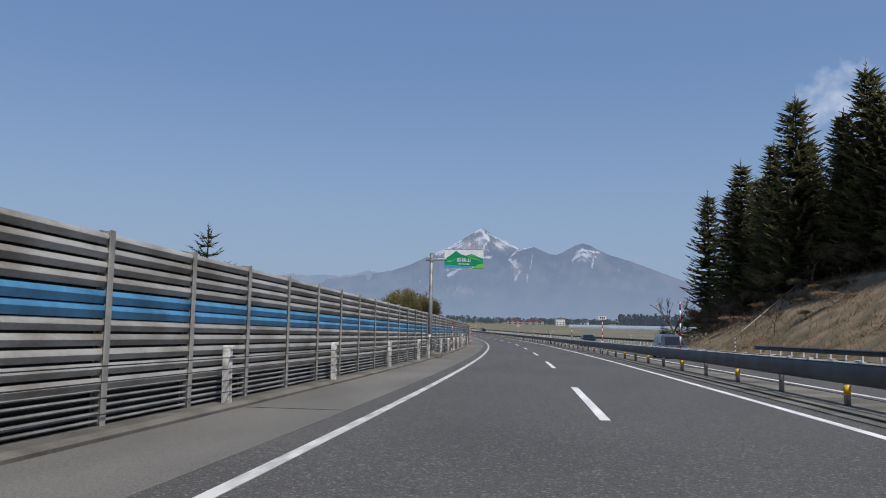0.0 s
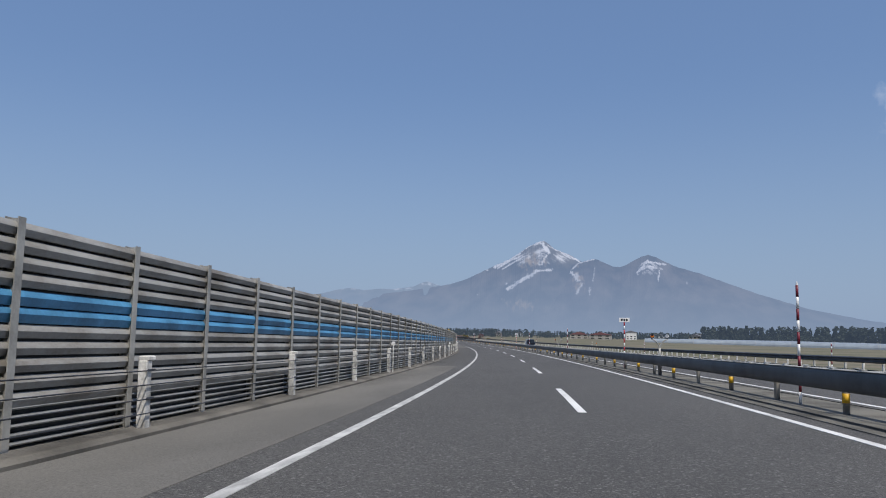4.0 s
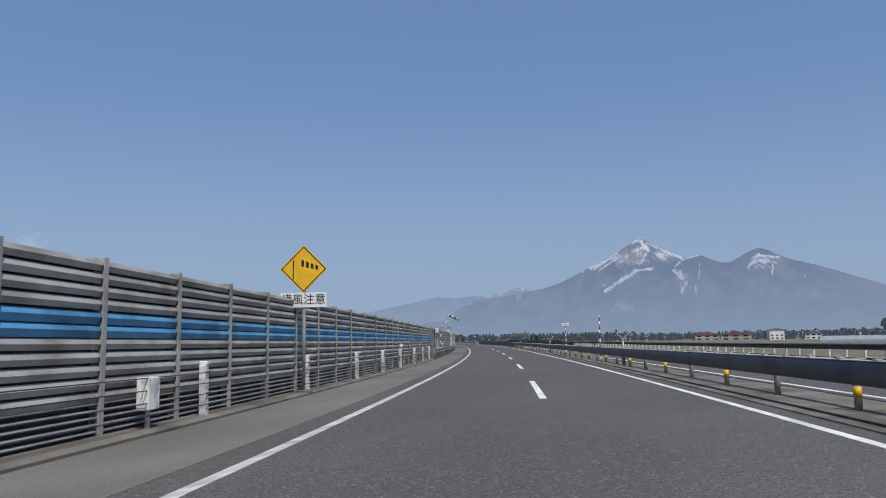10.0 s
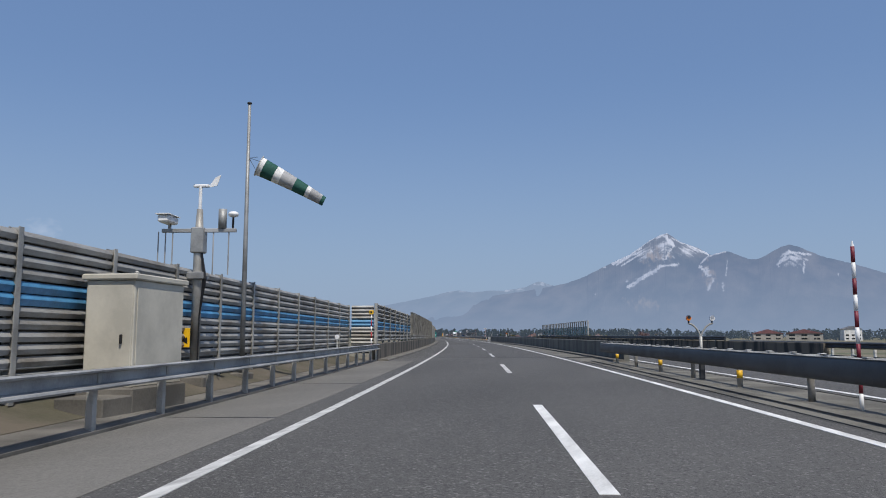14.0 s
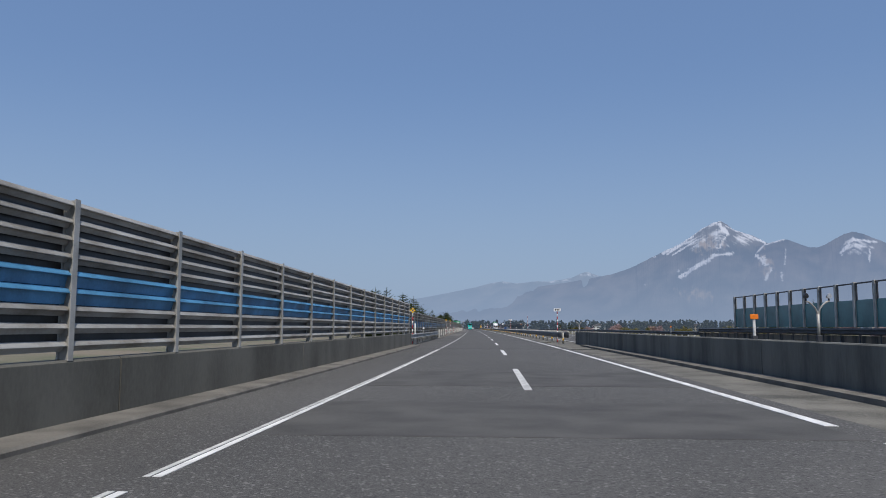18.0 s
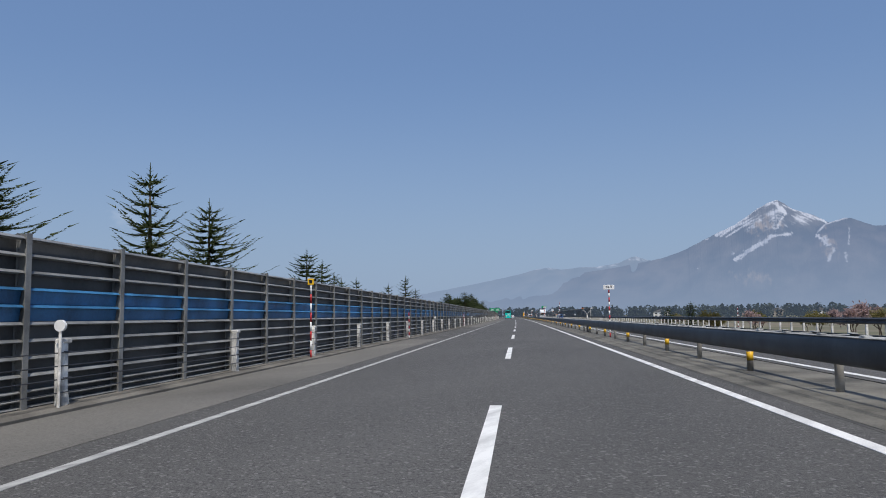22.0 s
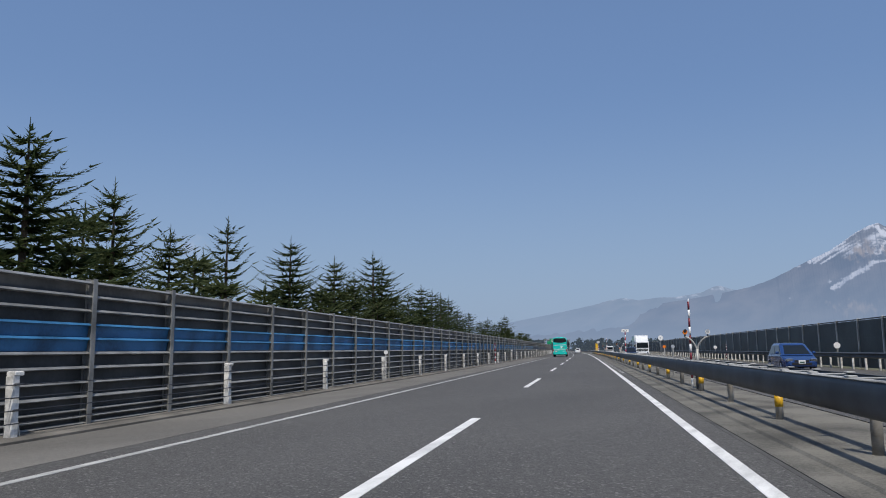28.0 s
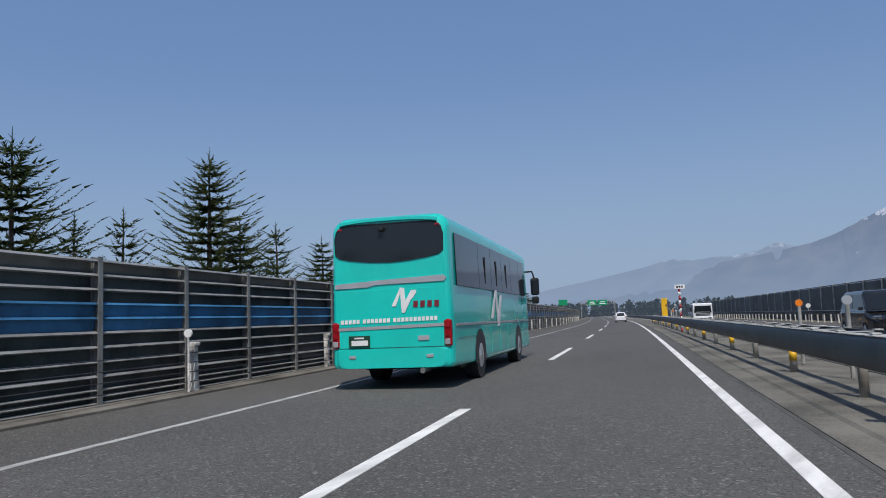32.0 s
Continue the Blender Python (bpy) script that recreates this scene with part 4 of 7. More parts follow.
FRONT_RIDGE = [(-30, 0.2), (-24, 0.7), (-18.9, 1.4), (-15.4, 2.15), (-11.9, 3.3), (-9.57, 4.2), (-7.9, 4.84), (-6.2, 5.36), (-5.4, 5.76), (-4.8, 6.08), (-4.2, 6.26), (-3.7, 6.12), (-3.1, 5.8), (-2.5, 5.45), (-2.1, 5.33), (-1.6, 5.38),
               (-1.0, 5.65), (-0.4, 5.92), (-0.1, 5.97), (0.6, 5.8), (1.5, 5.55), (3.07, 5.02), (5.1, 4.2), (6.7, 3.4), (8.8, 2.6), (12, 1.9), (17, 1.5), (24, 1.0), (32, 0.3)]
CONE_RIDGE = [(-1.5, 5.0), (0.96, 5.8), (1.7, 6.28), (2.36, 6.53), (3.0, 6.78), (3.35, 7.12), (3.79, 7.4), (4.24, 7.28), (5.04, 6.9), (5.62, 6.48), (6.43, 5.94), (7.6, 5.42), (8.77, 4.85), (9.94, 4.28), (11.1, 3.9), (12.1, 3.7), (14.45, 3.3), (16, 3.1), (20, 2.5), (26, 1.6), (33, 0.7), (38, 0.2)]
FRONT_SNOW = [(3.3, 4.80, 4.41, 4.40, 0.07), (4.41, 4.38, 5.33, 4.0, 0.10), (5.33, 4.0, 6.5, 3.3, 0.12), (4.9, 4.0, 5.9, 3.45, 0.08), (-0.13, 5.9, 1.07, 5.6, 0.07), (1.07, 5.6, 1.63, 4.94, 0.05), (1.63, 4.94, 1.21, 4.36, 0.11), (1.21, 4.7, 0.79, 3.89, 0.15),
              (0.79, 3.89, 1.14, 3.22, 0.09), (-0.22, 5.23, -0.08, 4.22, 0.04), (0.15, 3.65, 0.11, 3.15, 0.08), (-4.2, 5.72, -3.45, 4.8, 0.10), (-4.2, 5.65, -5.5, 5.45, 0.08), (-4.3, 5.35, -5.3, 5.08, 0.07), (-5.08, 5.0, -5.04, 4.2, 0.06), (-7.1, 4.1, -7.1, 3.95, 0.04)]
CONE_SNOW = [(3.06, 5.06, 4.41, 4.93, 0.09), (4.41, 4.93, 5.33, 4.3, 0.15), (5.33, 4.3, 6.6, 3.5, 0.14), (3.79, 7.31, 5.04, 6.84, 0.09), (5.04, 6.84, 5.6, 6.42, 0.06), (5.7, 6.3, 7.6, 5.22, 0.12), (5.97, 5.95, 7.4, 5.12, 0.07), (5.4, 6.07, 7.03, 5.06, 0.06), (3.9, 7.1, 3.4, 6.4, 0.12), (3.4, 6.4, 3.9, 5.5, 0.09), (4.6, 5.6, 4.0, 5.45, 0.06),
             (3.46, 6.95, 2.36, 6.40, 0.06), (2.36, 6.40, 1.06, 5.74, 0.09), (3.03, 6.24, 2.16, 5.76, 0.05), (8.3, 4.96, 8.2, 5.0, 0.06), (6.7, 3.95, 6.72, 3.9, 0.09), (8.98, 3.01, 8.97, 3.0, 0.04)]
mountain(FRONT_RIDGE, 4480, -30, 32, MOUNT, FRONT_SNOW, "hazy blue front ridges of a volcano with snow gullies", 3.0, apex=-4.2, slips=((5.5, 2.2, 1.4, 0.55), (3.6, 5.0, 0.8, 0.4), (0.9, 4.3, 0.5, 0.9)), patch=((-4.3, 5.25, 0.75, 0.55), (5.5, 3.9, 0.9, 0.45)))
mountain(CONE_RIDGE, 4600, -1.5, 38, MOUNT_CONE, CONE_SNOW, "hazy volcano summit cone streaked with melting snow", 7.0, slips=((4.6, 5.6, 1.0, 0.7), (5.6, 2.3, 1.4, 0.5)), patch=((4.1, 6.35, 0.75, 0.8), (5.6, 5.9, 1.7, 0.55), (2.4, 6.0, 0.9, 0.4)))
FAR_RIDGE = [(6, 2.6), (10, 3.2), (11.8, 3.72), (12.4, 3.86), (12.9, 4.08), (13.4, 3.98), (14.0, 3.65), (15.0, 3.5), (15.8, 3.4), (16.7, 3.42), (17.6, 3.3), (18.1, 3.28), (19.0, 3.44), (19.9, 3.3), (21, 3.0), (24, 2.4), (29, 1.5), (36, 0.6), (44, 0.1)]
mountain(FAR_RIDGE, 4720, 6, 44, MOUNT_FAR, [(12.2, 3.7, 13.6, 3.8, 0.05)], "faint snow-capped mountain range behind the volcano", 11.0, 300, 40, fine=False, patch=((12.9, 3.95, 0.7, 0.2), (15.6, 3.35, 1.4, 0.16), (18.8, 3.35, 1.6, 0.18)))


def cloud(az, el, wide, high, seed, thick):
    """A small soft cloud far off: a ragged veil whose edges thin out."""
    ma = bpy.data.materials.new("white_cloud")
    ma.use_nodes = True
    nt = ma.node_tree
    co = nt.nodes.new("ShaderNodeTexCoord")
    no = nt.nodes.new("ShaderNodeTexNoise")
    no.inputs["Scale"].default_value, no.inputs["Detail"].default_value = 2.6, 7
    off = nt.nodes.new("ShaderNodeVectorMath")
    off.inputs[1].default_value = (seed, seed, 0)
    nt.links.new(co.outputs["Object"], off.inputs[0])
    nt.links.new(off.outputs[0], no.inputs["Vector"])
    ln = nt.nodes.new("ShaderNodeVectorMath")
    ln.operation = "LENGTH"
    nt.links.new(co.outputs["Object"], ln.inputs[0])
    su = nt.nodes.new("ShaderNodeMath")
    su.operation = "SUBTRACT"
    nt.links.new(no.outputs["Fac"], su.inputs[0])
    half = nt.nodes.new("ShaderNodeMath")
    half.operation = "MULTIPLY"
    half.inputs[1].default_value = 0.42
    nt.links.new(ln.outputs["Value"], half.inputs[0])
    nt.links.new(half.outputs[0], su.inputs[1])
    mr = nt.nodes.new("ShaderNodeMapRange")
    mr.inputs["From Min"].default_value, mr.inputs["From Max"].default_value, mr.inputs["To Max"].default_value = 0.12, 0.62, thick
    nt.links.new(su.outputs[0], mr.inputs["Value"])
    em = nt.nodes.new("ShaderNodeEmission")
    em.inputs[0].default_value = (0.60, 0.66, 0.78, 1)
    tr = nt.nodes.new("ShaderNodeBsdfTransparent")
    mx = nt.nodes.new("ShaderNodeMixShader")
    for a, b in ((mr.outputs[0], mx.inputs[0]), (tr.outputs[0], mx.inputs[1]), (em.outputs[0], mx.inputs[2]), (mx.outputs[0], nt.nodes["Material Output"].inputs[0])):
        nt.links.new(a, b)
    a, d = radians(az), 4650.0
    c = Vector((VIEW.x - math.sin(a) * d, VIEW.y + math.cos(a) * d, d * math.tan(radians(el))))
    sh, n = Shape(), 16
    for i in range(n + 1):
        for j in range(n + 1):
            u, v = 2.0 * i / n - 1, 2.0 * j / n - 1
            sh.v.append((u, v, -0.06 * (u * u + v * v)))
    sh.f = [(i * (n + 1) + j, (i + 1) * (n + 1) + j, (i + 1) * (n + 1) + j + 1, i * (n + 1) + j + 1) for i in range(n) for j in range(n)]
    m = look(c, (VIEW.x, VIEW.y, 0)) @ Matrix.Diagonal((wide, high, wide, 1))
    ob = solid("cloud_backdrop", sh, ma, "small soft white cloud in the spring sky", "cloud", kind="structure", smooth=True, m=m, fix=False)
    ob.visible_shadow = False


cloud(-23.0, 15.6, 260, 290, 3.0, 0.75)
cloud(48.0, 6.9, 110, 75, 9.0, 0.30)


# ---- writing ----
def words(text, size, ma, parent, m, name="lettering", label=""):
    cu = bpy.data.curves.new(name, "FONT")
    cu.body, cu.size, cu.extrude, cu.align_x, cu.align_y = text, size, 0.004, "CENTER", "CENTER"
    tmp = bpy.data.objects.new(name, cu)
    scene.collection.objects.link(tmp)
    dg = bpy.context.evaluated_depsgraph_get()
    dg.update()
    me = bpy.data.meshes.new_from_object(tmp.evaluated_get(dg))
    bpy.data.objects.remove(tmp)
    me.materials.clear()
    me.materials.append(ma)
    ob = new(name, me)
    ob.parent = parent
    # letters stand up and face the coming traffic
    ob.matrix_basis = m @ Matrix.Rotation(math.pi / 2, 4, "X")
    return tagged(ob, label)


T = lambda x, y, z: Matrix.Translation((x, y, z))


def oval(n, rx, rz, y=0.0, cx=0.0, cz=0.0, a0=0.0, a1=2 * math.pi):
    return [(cx + rx * math.cos(a0 + (a1 - a0) * i / n), y, cz + rz * math.sin(a0 + (a1 - a0) * i / n)) for i in range(n + (0 if a1 - a0 > 6.2 else 1))]


# ---- landmark sign on its mast ----
def landmark_sign():
    root = thing("landmark_sign", spot(50.2, -6.40), "green and white mountain landmark sign on a galvanised mast arm", "road sign")
    sh = Shape().pipe([(0, 0, 0.3), (0, 0, 2.5), (0.0, 0, 5.85)], [0.112, 0.108, 0.10], 16)
    mast = part("mast", sh, GALV_DARK, root, smooth=True)
    part("mast_cap", Shape().tube((0, 0, 5.85), (0, 0, 5.90), 0.11, 0.06, 16), GALV_DARK, mast)
    part("footing", Shape().cbox(0.28, 0.1, 0.0, 0.75, 1.3, 0.30, 0.05), CONCRETE, root, "pale concrete footing")
    part("base_flange", Shape().cbox(0.06, 0, 0.30, 0.34, 0.46, 0.035, 0.01), GALV_DARK, root)
    for dx in (-0.06, 0.18):
        for dy in (-0.17, 0.17):
            part("anchor_bolt", Shape().tube((dx, dy, 0.33), (dx, dy, 0.41), 0.018, n=8), STEEL_POST, root)
    part("arm", Shape().tube((-0.32, 0, 5.50), (0.85, 0, 5.54), 0.06, n=12), STEEL_POST, root, smooth=True)
    part("clamp", Shape().tube((0, 0, 5.40), (0, 0, 5.62), 0.13, n=14), STEEL_POST, root)
    part("clamp", Shape().tube((0.30, 0, 5.36), (0.30, 0, 5.68), 0.05, n=10), STEEL_POST, root)
    x0, x1, z0, z1 = 0.74, 2.94, 5.02, 6.12
    panel = part("panel", Shape().cbox((x0 + x1) / 2, 0.0, z0, x1 - x0, 0.04, z1 - z0, 0.006), WHITE, root, "white enamel sign panel")
    w, h = x1 - x0, z1 - z0
    P = lambda pts, y: [(x0 + u * w, y, z0 + v * h) for u, v in pts]
    part("border", fixed(Shape().plate(P([(0, 0), (1, 0), (1, 0.012), (0, 0.012)], -0.026), (0, 0.003, 0))), GREEN_SIGN, panel)
    part("border", Shape().plate(P([(0, 0.985), (1, 0.985), (1, 1), (0, 1)], -0.026), (0, 0.003, 0)), GREEN_SIGN, panel)
    part("green_mountain", Shape().plate(P([(0.0, 0.18), (0.36, 0.15), (0.74, 0.12), (1.0, 0.12), (1.0, 0.52), (0.90, 0.58), (0.82, 0.66), (0.70, 0.76), (0.60, 0.70), (0.55, 0.67), (0.42, 0.74), (0.31, 0.91), (0.26, 0.86), (0.14, 0.66), (0.0, 0.48)], -0.028), (0, 0.004, 0)), GREEN_SIGN, panel, "dark green mountain outline")
    part("lake", Shape().plate(P([(0, 0.05), (0.70, 0.05), (0.72, 0.10), (0.55, 0.13), (0.2, 0.18), (0.0, 0.19)], -0.032), (0, 0.003, 0)), BLUE_SIGN, panel, "pale blue lake")
    lime = mat("light_green_sign_face", (0.16, 0.50, 0.12), 0.45, vary=0.05)
    part("field", Shape().plate(P([(0.70, 0.02), (1.0, 0.02), (1.0, 0.28), (0.86, 0.22)], -0.033), (0, 0.003, 0)), lime, panel, "light green field")
    for a in ([(0.03, 0.34), (0.10, 0.42), (0.20, 0.40), (0.30, 0.55), (0.26, 0.44), (0.16, 0.33)], [(0.56, 0.68), (0.70, 0.58), (0.84, 0.50), (1.0, 0.36), (1.0, 0.34), (0.82, 0.47), (0.68, 0.54)], [(0.62, 0.67), (0.72, 0.70), (0.80, 0.62), (0.72, 0.64)]):
        part("ridge_line", Shape().plate(P(a, -0.032), (0, 0.003, 0)), lime, panel)
    words("磐梯山", 0.27, WHITE, panel, T(x0 + w * 0.5, -0.034, z0 + h * 0.43), label="white characters")
    words("Mt.Bandai", 0.165, WHITE, panel, T(x0 + w * 0.5, -0.034, z0 + h * 0.24), label="white letters")


landmark_sign()


def crosswind_sign():
    root = thing("crosswind_sign", spot(322.4, -6.3), "yellow diamond crosswind warning sign over a white plate", "road sign")
    part("post", Shape().tube((0, 0, 0), (0, 0, 3.95), 0.05, n=12), STEEL_POST, root, smooth=True)
    part("footing", Shape().cbox(0, 0, 0, 0.4, 0.4, 0.12, 0.03), CONCRETE, root)
    d = 0.66
    di = lambda k, y: [(0, y, 3.38 - k), (k, y, 3.38), (0, y, 3.38 + k), (-k, y, 3.38)]
    pan = part("diamond_panel", Shape().plate(di(d, -0.075), (0, 0.02, 0)), SIGN_YELLOW, root, "yellow diamond panel")
    ring = Shape()
    o, i = di(d - 0.035, -0.079), di(d - 0.07, -0.079)
    for k in range(4):
        ring.plate([o[k], o[(k + 1) % 4], i[(k + 1) % 4], i[k]], (0, 0.003, 0))
    part("black_border", ring, BLACK, pan)
    part("symbol_pole", Shape().plate([(-0.30, -0.080, 3.10), (-0.27, -0.080, 3.10), (-0.27, -0.080, 3.62), (-0.30, -0.080, 3.62)], (0, 0.004, 0)), BLACK, pan)
    for k in range(4):
        x, hh = -0.06 + 0.13 * k, 0.17 - 0.02 * k
        part("symbol_band", Shape().plate([(x, -0.080, 3.46 - 0.03 * k), (x + 0.075, -0.080, 3.44 - 0.03 * k), (x + 0.075, -0.080, 3.44 + hh - 0.03 * k), (x, -0.080, 3.47 + hh - 0.03 * k)], (0, 0.004, 0)), BLACK, pan)
    sub = part("text_plate", Shape().cbox(0, -0.066, 2.33, 1.28, 0.02, 0.40, 0.004), WHITE, root, "white text plate")
    words("横風注意", 0.31, BLACK, sub, T(0, -0.078, 2.53), label="black characters")


crosswind_sign()


def speed_sign():
    root = thing("speed_limit_sign", spot(415.6, -6.9), "round red-ringed speed limit sign with a blue disc behind it", "road sign")
    part("post", Shape().tube((0, 0, 0), (0, 0, 3.05), 0.045, n=12), STEEL_POST, root, smooth=True)
    part("footing", Shape().cbox(0, 0, 0, 0.5, 0.5, 0.25, 0.03), CONCRETE, root)
    part("blue_disc", Shape().plate(oval(28, 0.49, 0.49, -0.05, 0, 3.05), (0, 0.015, 0)), BLUE_SIGN, root, "dark blue disc")
    face = part("sign_disc", Shape().plate(oval(32, 0.46, 0.46, -0.085, 0, 2.78), (0, 0.02, 0)), WHITE, root, "white disc")
    ring = Shape()
    o, i = oval(32, 0.425, 0.425, -0.089, 0, 2.78), oval(32, 0.325, 0.325, -0.089, 0, 2.78)
    for k in range(32):
        ring.plate([o[k], o[(k + 1) % 32], i[(k + 1) % 32], i[k]], (0, 0.003, 0))
    part("red_ring", ring, RED, face)
    words("80", 0.46, SIGN_BLUE_TEXT, face, T(0, -0.092, 2.78), label="dark blue numerals")
    part("control_box", Shape().cbox(0.13, -0.06, 1.55, 0.22, 0.16, 0.55, 0.01), GALV_DARK, root)


speed_sign()


def phone_stand():
    root = thing("emergency_phone", spot(370.5, -6.3), "emergency telephone box with a receiver sign on a steel platform", "telephone box")
    part("post", Shape().cbox(0, 0, 0, 0.14, 0.14, 2.05, 0.01), STEEL_POST, root)
    box = part("sign_box", Shape().cbox(0, 0, 2.05, 0.40, 0.52, 0.62, 0.015), GALV_DARK, root, "grey-green lamp box")
    part("sign_face", Shape().plate([(-0.17, -0.264, 2.09), (0.17, -0.264, 2.09), (0.17, -0.264, 2.62), (-0.17, -0.264, 2.62)], (0, 0.003, 0)), WHITE, box)
    part("green_field", Shape().plate([(-0.15, -0.268, 2.11), (0.15, -0.268, 2.11), (0.15, -0.268, 2.54), (-0.15, -0.268, 2.54)], (0, 0.003, 0)), mat("dark_green_enamel", (0.01, 0.10, 0.07), 0.45), box)
    part("symbol_field", Shape().plate([(-0.12, -0.272, 2.22), (0.12, -0.272, 2.22), (0.12, -0.272, 2.52), (-0.12, -0.272, 2.52)], (0, 0.003, 0)), WHITE, box)
    part("receiver_symbol", Shape().plate([(-0.085, -0.277, 2.48), (-0.03, -0.277, 2.50), (-0.02, -0.277, 2.44), (-0.05, -0.277, 2.41), (0.0, -0.277, 2.33), (0.05, -0.277, 2.31), (0.075, -0.277, 2.34), (0.095, -0.277, 2.29), (0.04, -0.277, 2.25), (-0.03, -0.277, 2.29), (-0.08, -0.277, 2.39)], (0, 0.003, 0)), BLACK, box)
    part("platform", Shape().cbox(0.0, 0.0, 0.62, 0.34, 2.5, 0.05, 0.01), STEEL_POST, root)
    for x, y in [(-0.14, -1.2), (-0.14, 1.2), (0.14, -1.2), (0.14, 1.2)]:
        part("platform_leg", Shape().tube((x, y, 0), (x, y, 0.63), 0.03, n=8), STEEL_POST, root)
    for y in (-1.15, 0.45):
        part("grab_rail", Shape().pipe([(-0.14, y, 0.65), (-0.14, y, 1.68), (-0.13, y + 0.04, 1.72), (-0.13, y + 0.62, 1.72), (-0.14, y + 0.66, 1.68), (-0.14, y + 0.66, 0.65)], 0.024, 8), STEEL_POST, root, smooth=True)
        for k in (0.22, 0.44):
            part("bar", Shape().tube((-0.135, y + k, 0.66), (-0.135, y + k, 1.72), 0.014, n=6), STEEL_POST, root)


phone_stand()


def weather_cabinet():
    root = thing("weather_cabinet", spot(426.4, -6.95, 0.1, -6), "beige steel equipment cabinet with an overhanging lid beside the guardrail", "cabinet")
    part("plinth", Shape().cbox(0, 0, -0.1, 1.0, 1.75, 0.46, 0.03), CONCRETE, root)
    body = part("body", Shape().cbox(0, 0, 0.36, 0.86, 1.60, 1.72, 0.015), CABINET, root)
    part("lid", Shape().cbox(0.0, 0.0, 2.08, 0.98, 1.74, 0.10, 0.02), CABINET, root)
    door = part("door", Shape().cbox(0.0, -0.808, 0.44, 0.80, 0.02, 1.56, 0.008), CABINET, root)
    part("door_handle", Shape().cbox(0.24, -0.84, 1.05, 0.035, 0.05, 0.15, 0.008), BLACK, door, "black handle")
    part("side_panel", Shape().cbox(0.437, 0.0, 0.46, 0.015, 1.46, 1.50, 0.005), CABINET, root)
    part("lifting_eye", Shape().ball((0.3, -0.55, 2.21), 0.04, 8), STEEL_POST, root)
    part("lifting_eye", Shape().ball((-0.3, 0.55, 2.21), 0.04, 8), STEEL_POST, root)
    part("step_slab", Shape().cbox(0.1, -1.25, -0.05, 0.8, 0.8, 0.30, 0.02), CONCRETE, root)


weather_cabinet()


def weather_mast():
    root = thing("weather_mast", spot(430.6, -7.5), "galvanised weather mast with wind vane, cameras and sensor arms", "weather station")
    root.scale = (1.12, 1.12, 1.07)
    part("footing", Shape().cbox(0, 0, 0, 0.6, 0.6, 0.35, 0.03), CONCRETE, root)
    part("mast", Shape().pipe([(0, 0, 0.3), (0, 0, 3.2), (0, 0, 3.9)], [0.095, 0.095, 0.06], 14), STEEL_POST, root, smooth=True)
    part("collar", Shape().cbox(0, 0, 2.95, 0.26, 0.26, 0.55, 0.02), GALV_DARK, root)
    part("cross_arm", Shape().cbox(0, 0, 3.40, 1.55, 0.07, 0.08, 0.008), STEEL_BRIGHT, root)
    part("lower_arm", Shape().cbox(-0.35, 0, 2.45, 1.15, 0.06, 0.07, 0.008), STEEL_BRIGHT, root)
    part("base_bracket", Shape().cbox(0, 0, 2.38, 0.36, 0.36, 0.16, 0.02), GALV_DARK, root)
    vane = part("wind_vane", Shape().cbox(0.02, 0, 4.38, 0.34, 0.06, 0.07, 0.02), WHITE, root, "pale wind vane")
    part("vane_stem", Shape().tube((0, 0, 3.9), (0, 0, 4.42), 0.035, n=10), WHITE, vane)
    part("vane_tail", Shape().plate([(0.16, 0, 4.38), (0.34, 0, 4.42), (0.42, 0, 4.66), (0.30, 0, 4.60)], (0, 0.015, 0)), WHITE, vane)
    cam_box = part("camera_housing", Shape().cbox(-0.62, -0.1, 3.58, 0.24, 0.52, 0.16, 0.03), WHITE, root, "white camera housing")
    part("sun_shield", Shape().cbox(-0.62, -0.12, 3.74, 0.30, 0.58, 0.02, 0.006), WHITE, cam_box)
    part("camera_bracket", Shape().tube((-0.62, 0, 3.44), (-0.62, 0, 3.6), 0.035, n=8), GALV_DARK, cam_box)
    part("rain_gauge", Shape().tube((0.48, 0, 3.48), (0.48, 0, 3.90), 0.085, n=14), GALV_DARK, root, smooth=True)
    dome = part("sensor_dome", Shape().ball((0.72, -0.05, 3.78), 0.11, 12, 0.6), WHITE, root, smooth=True)
    part("sensor_stem", Shape().tube((0.70, 0, 3.46), (0.72, -0.05, 3.76), 0.022, n=8), BLACK, dome)
    for x in (-0.85, -0.7, -0.55, 0.3, 0.62):
        part("sensor_rod", Shape().tube((x, 0, 2.48), (x, 0, 3.42), 0.014, n=6), STEEL_BRIGHT, root)
    for k in range(3):
        part("cable", Shape().pipe([(0.09, -0.06, 3.0), (0.16 + 0.03 * k, -0.12, 2.4), (0.10, -0.10, 1.6), (0.09, -0.09, 0.5)], 0.016, 6), BLACK, root, "black cable")
    arrow = part("hazard_plate", Shape().cbox(-0.18, -0.16, 0.95, 0.26, 0.02, 0.40, 0.004), SIGN_YELLOW, root, "yellow plate with a black arrow")
    part("arrow_mark", Shape().plate([(-0.27, -0.175, 1.28), (-0.22, -0.175, 1.31), (-0.13, -0.175, 1.14), (-0.10, -0.175, 1.17), (-0.09, -0.175, 1.02), (-0.20, -0.175, 1.08), (-0.17, -0.175, 1.10)], (0, 0.003, 0)), BLACK, arrow)


weather_mast()


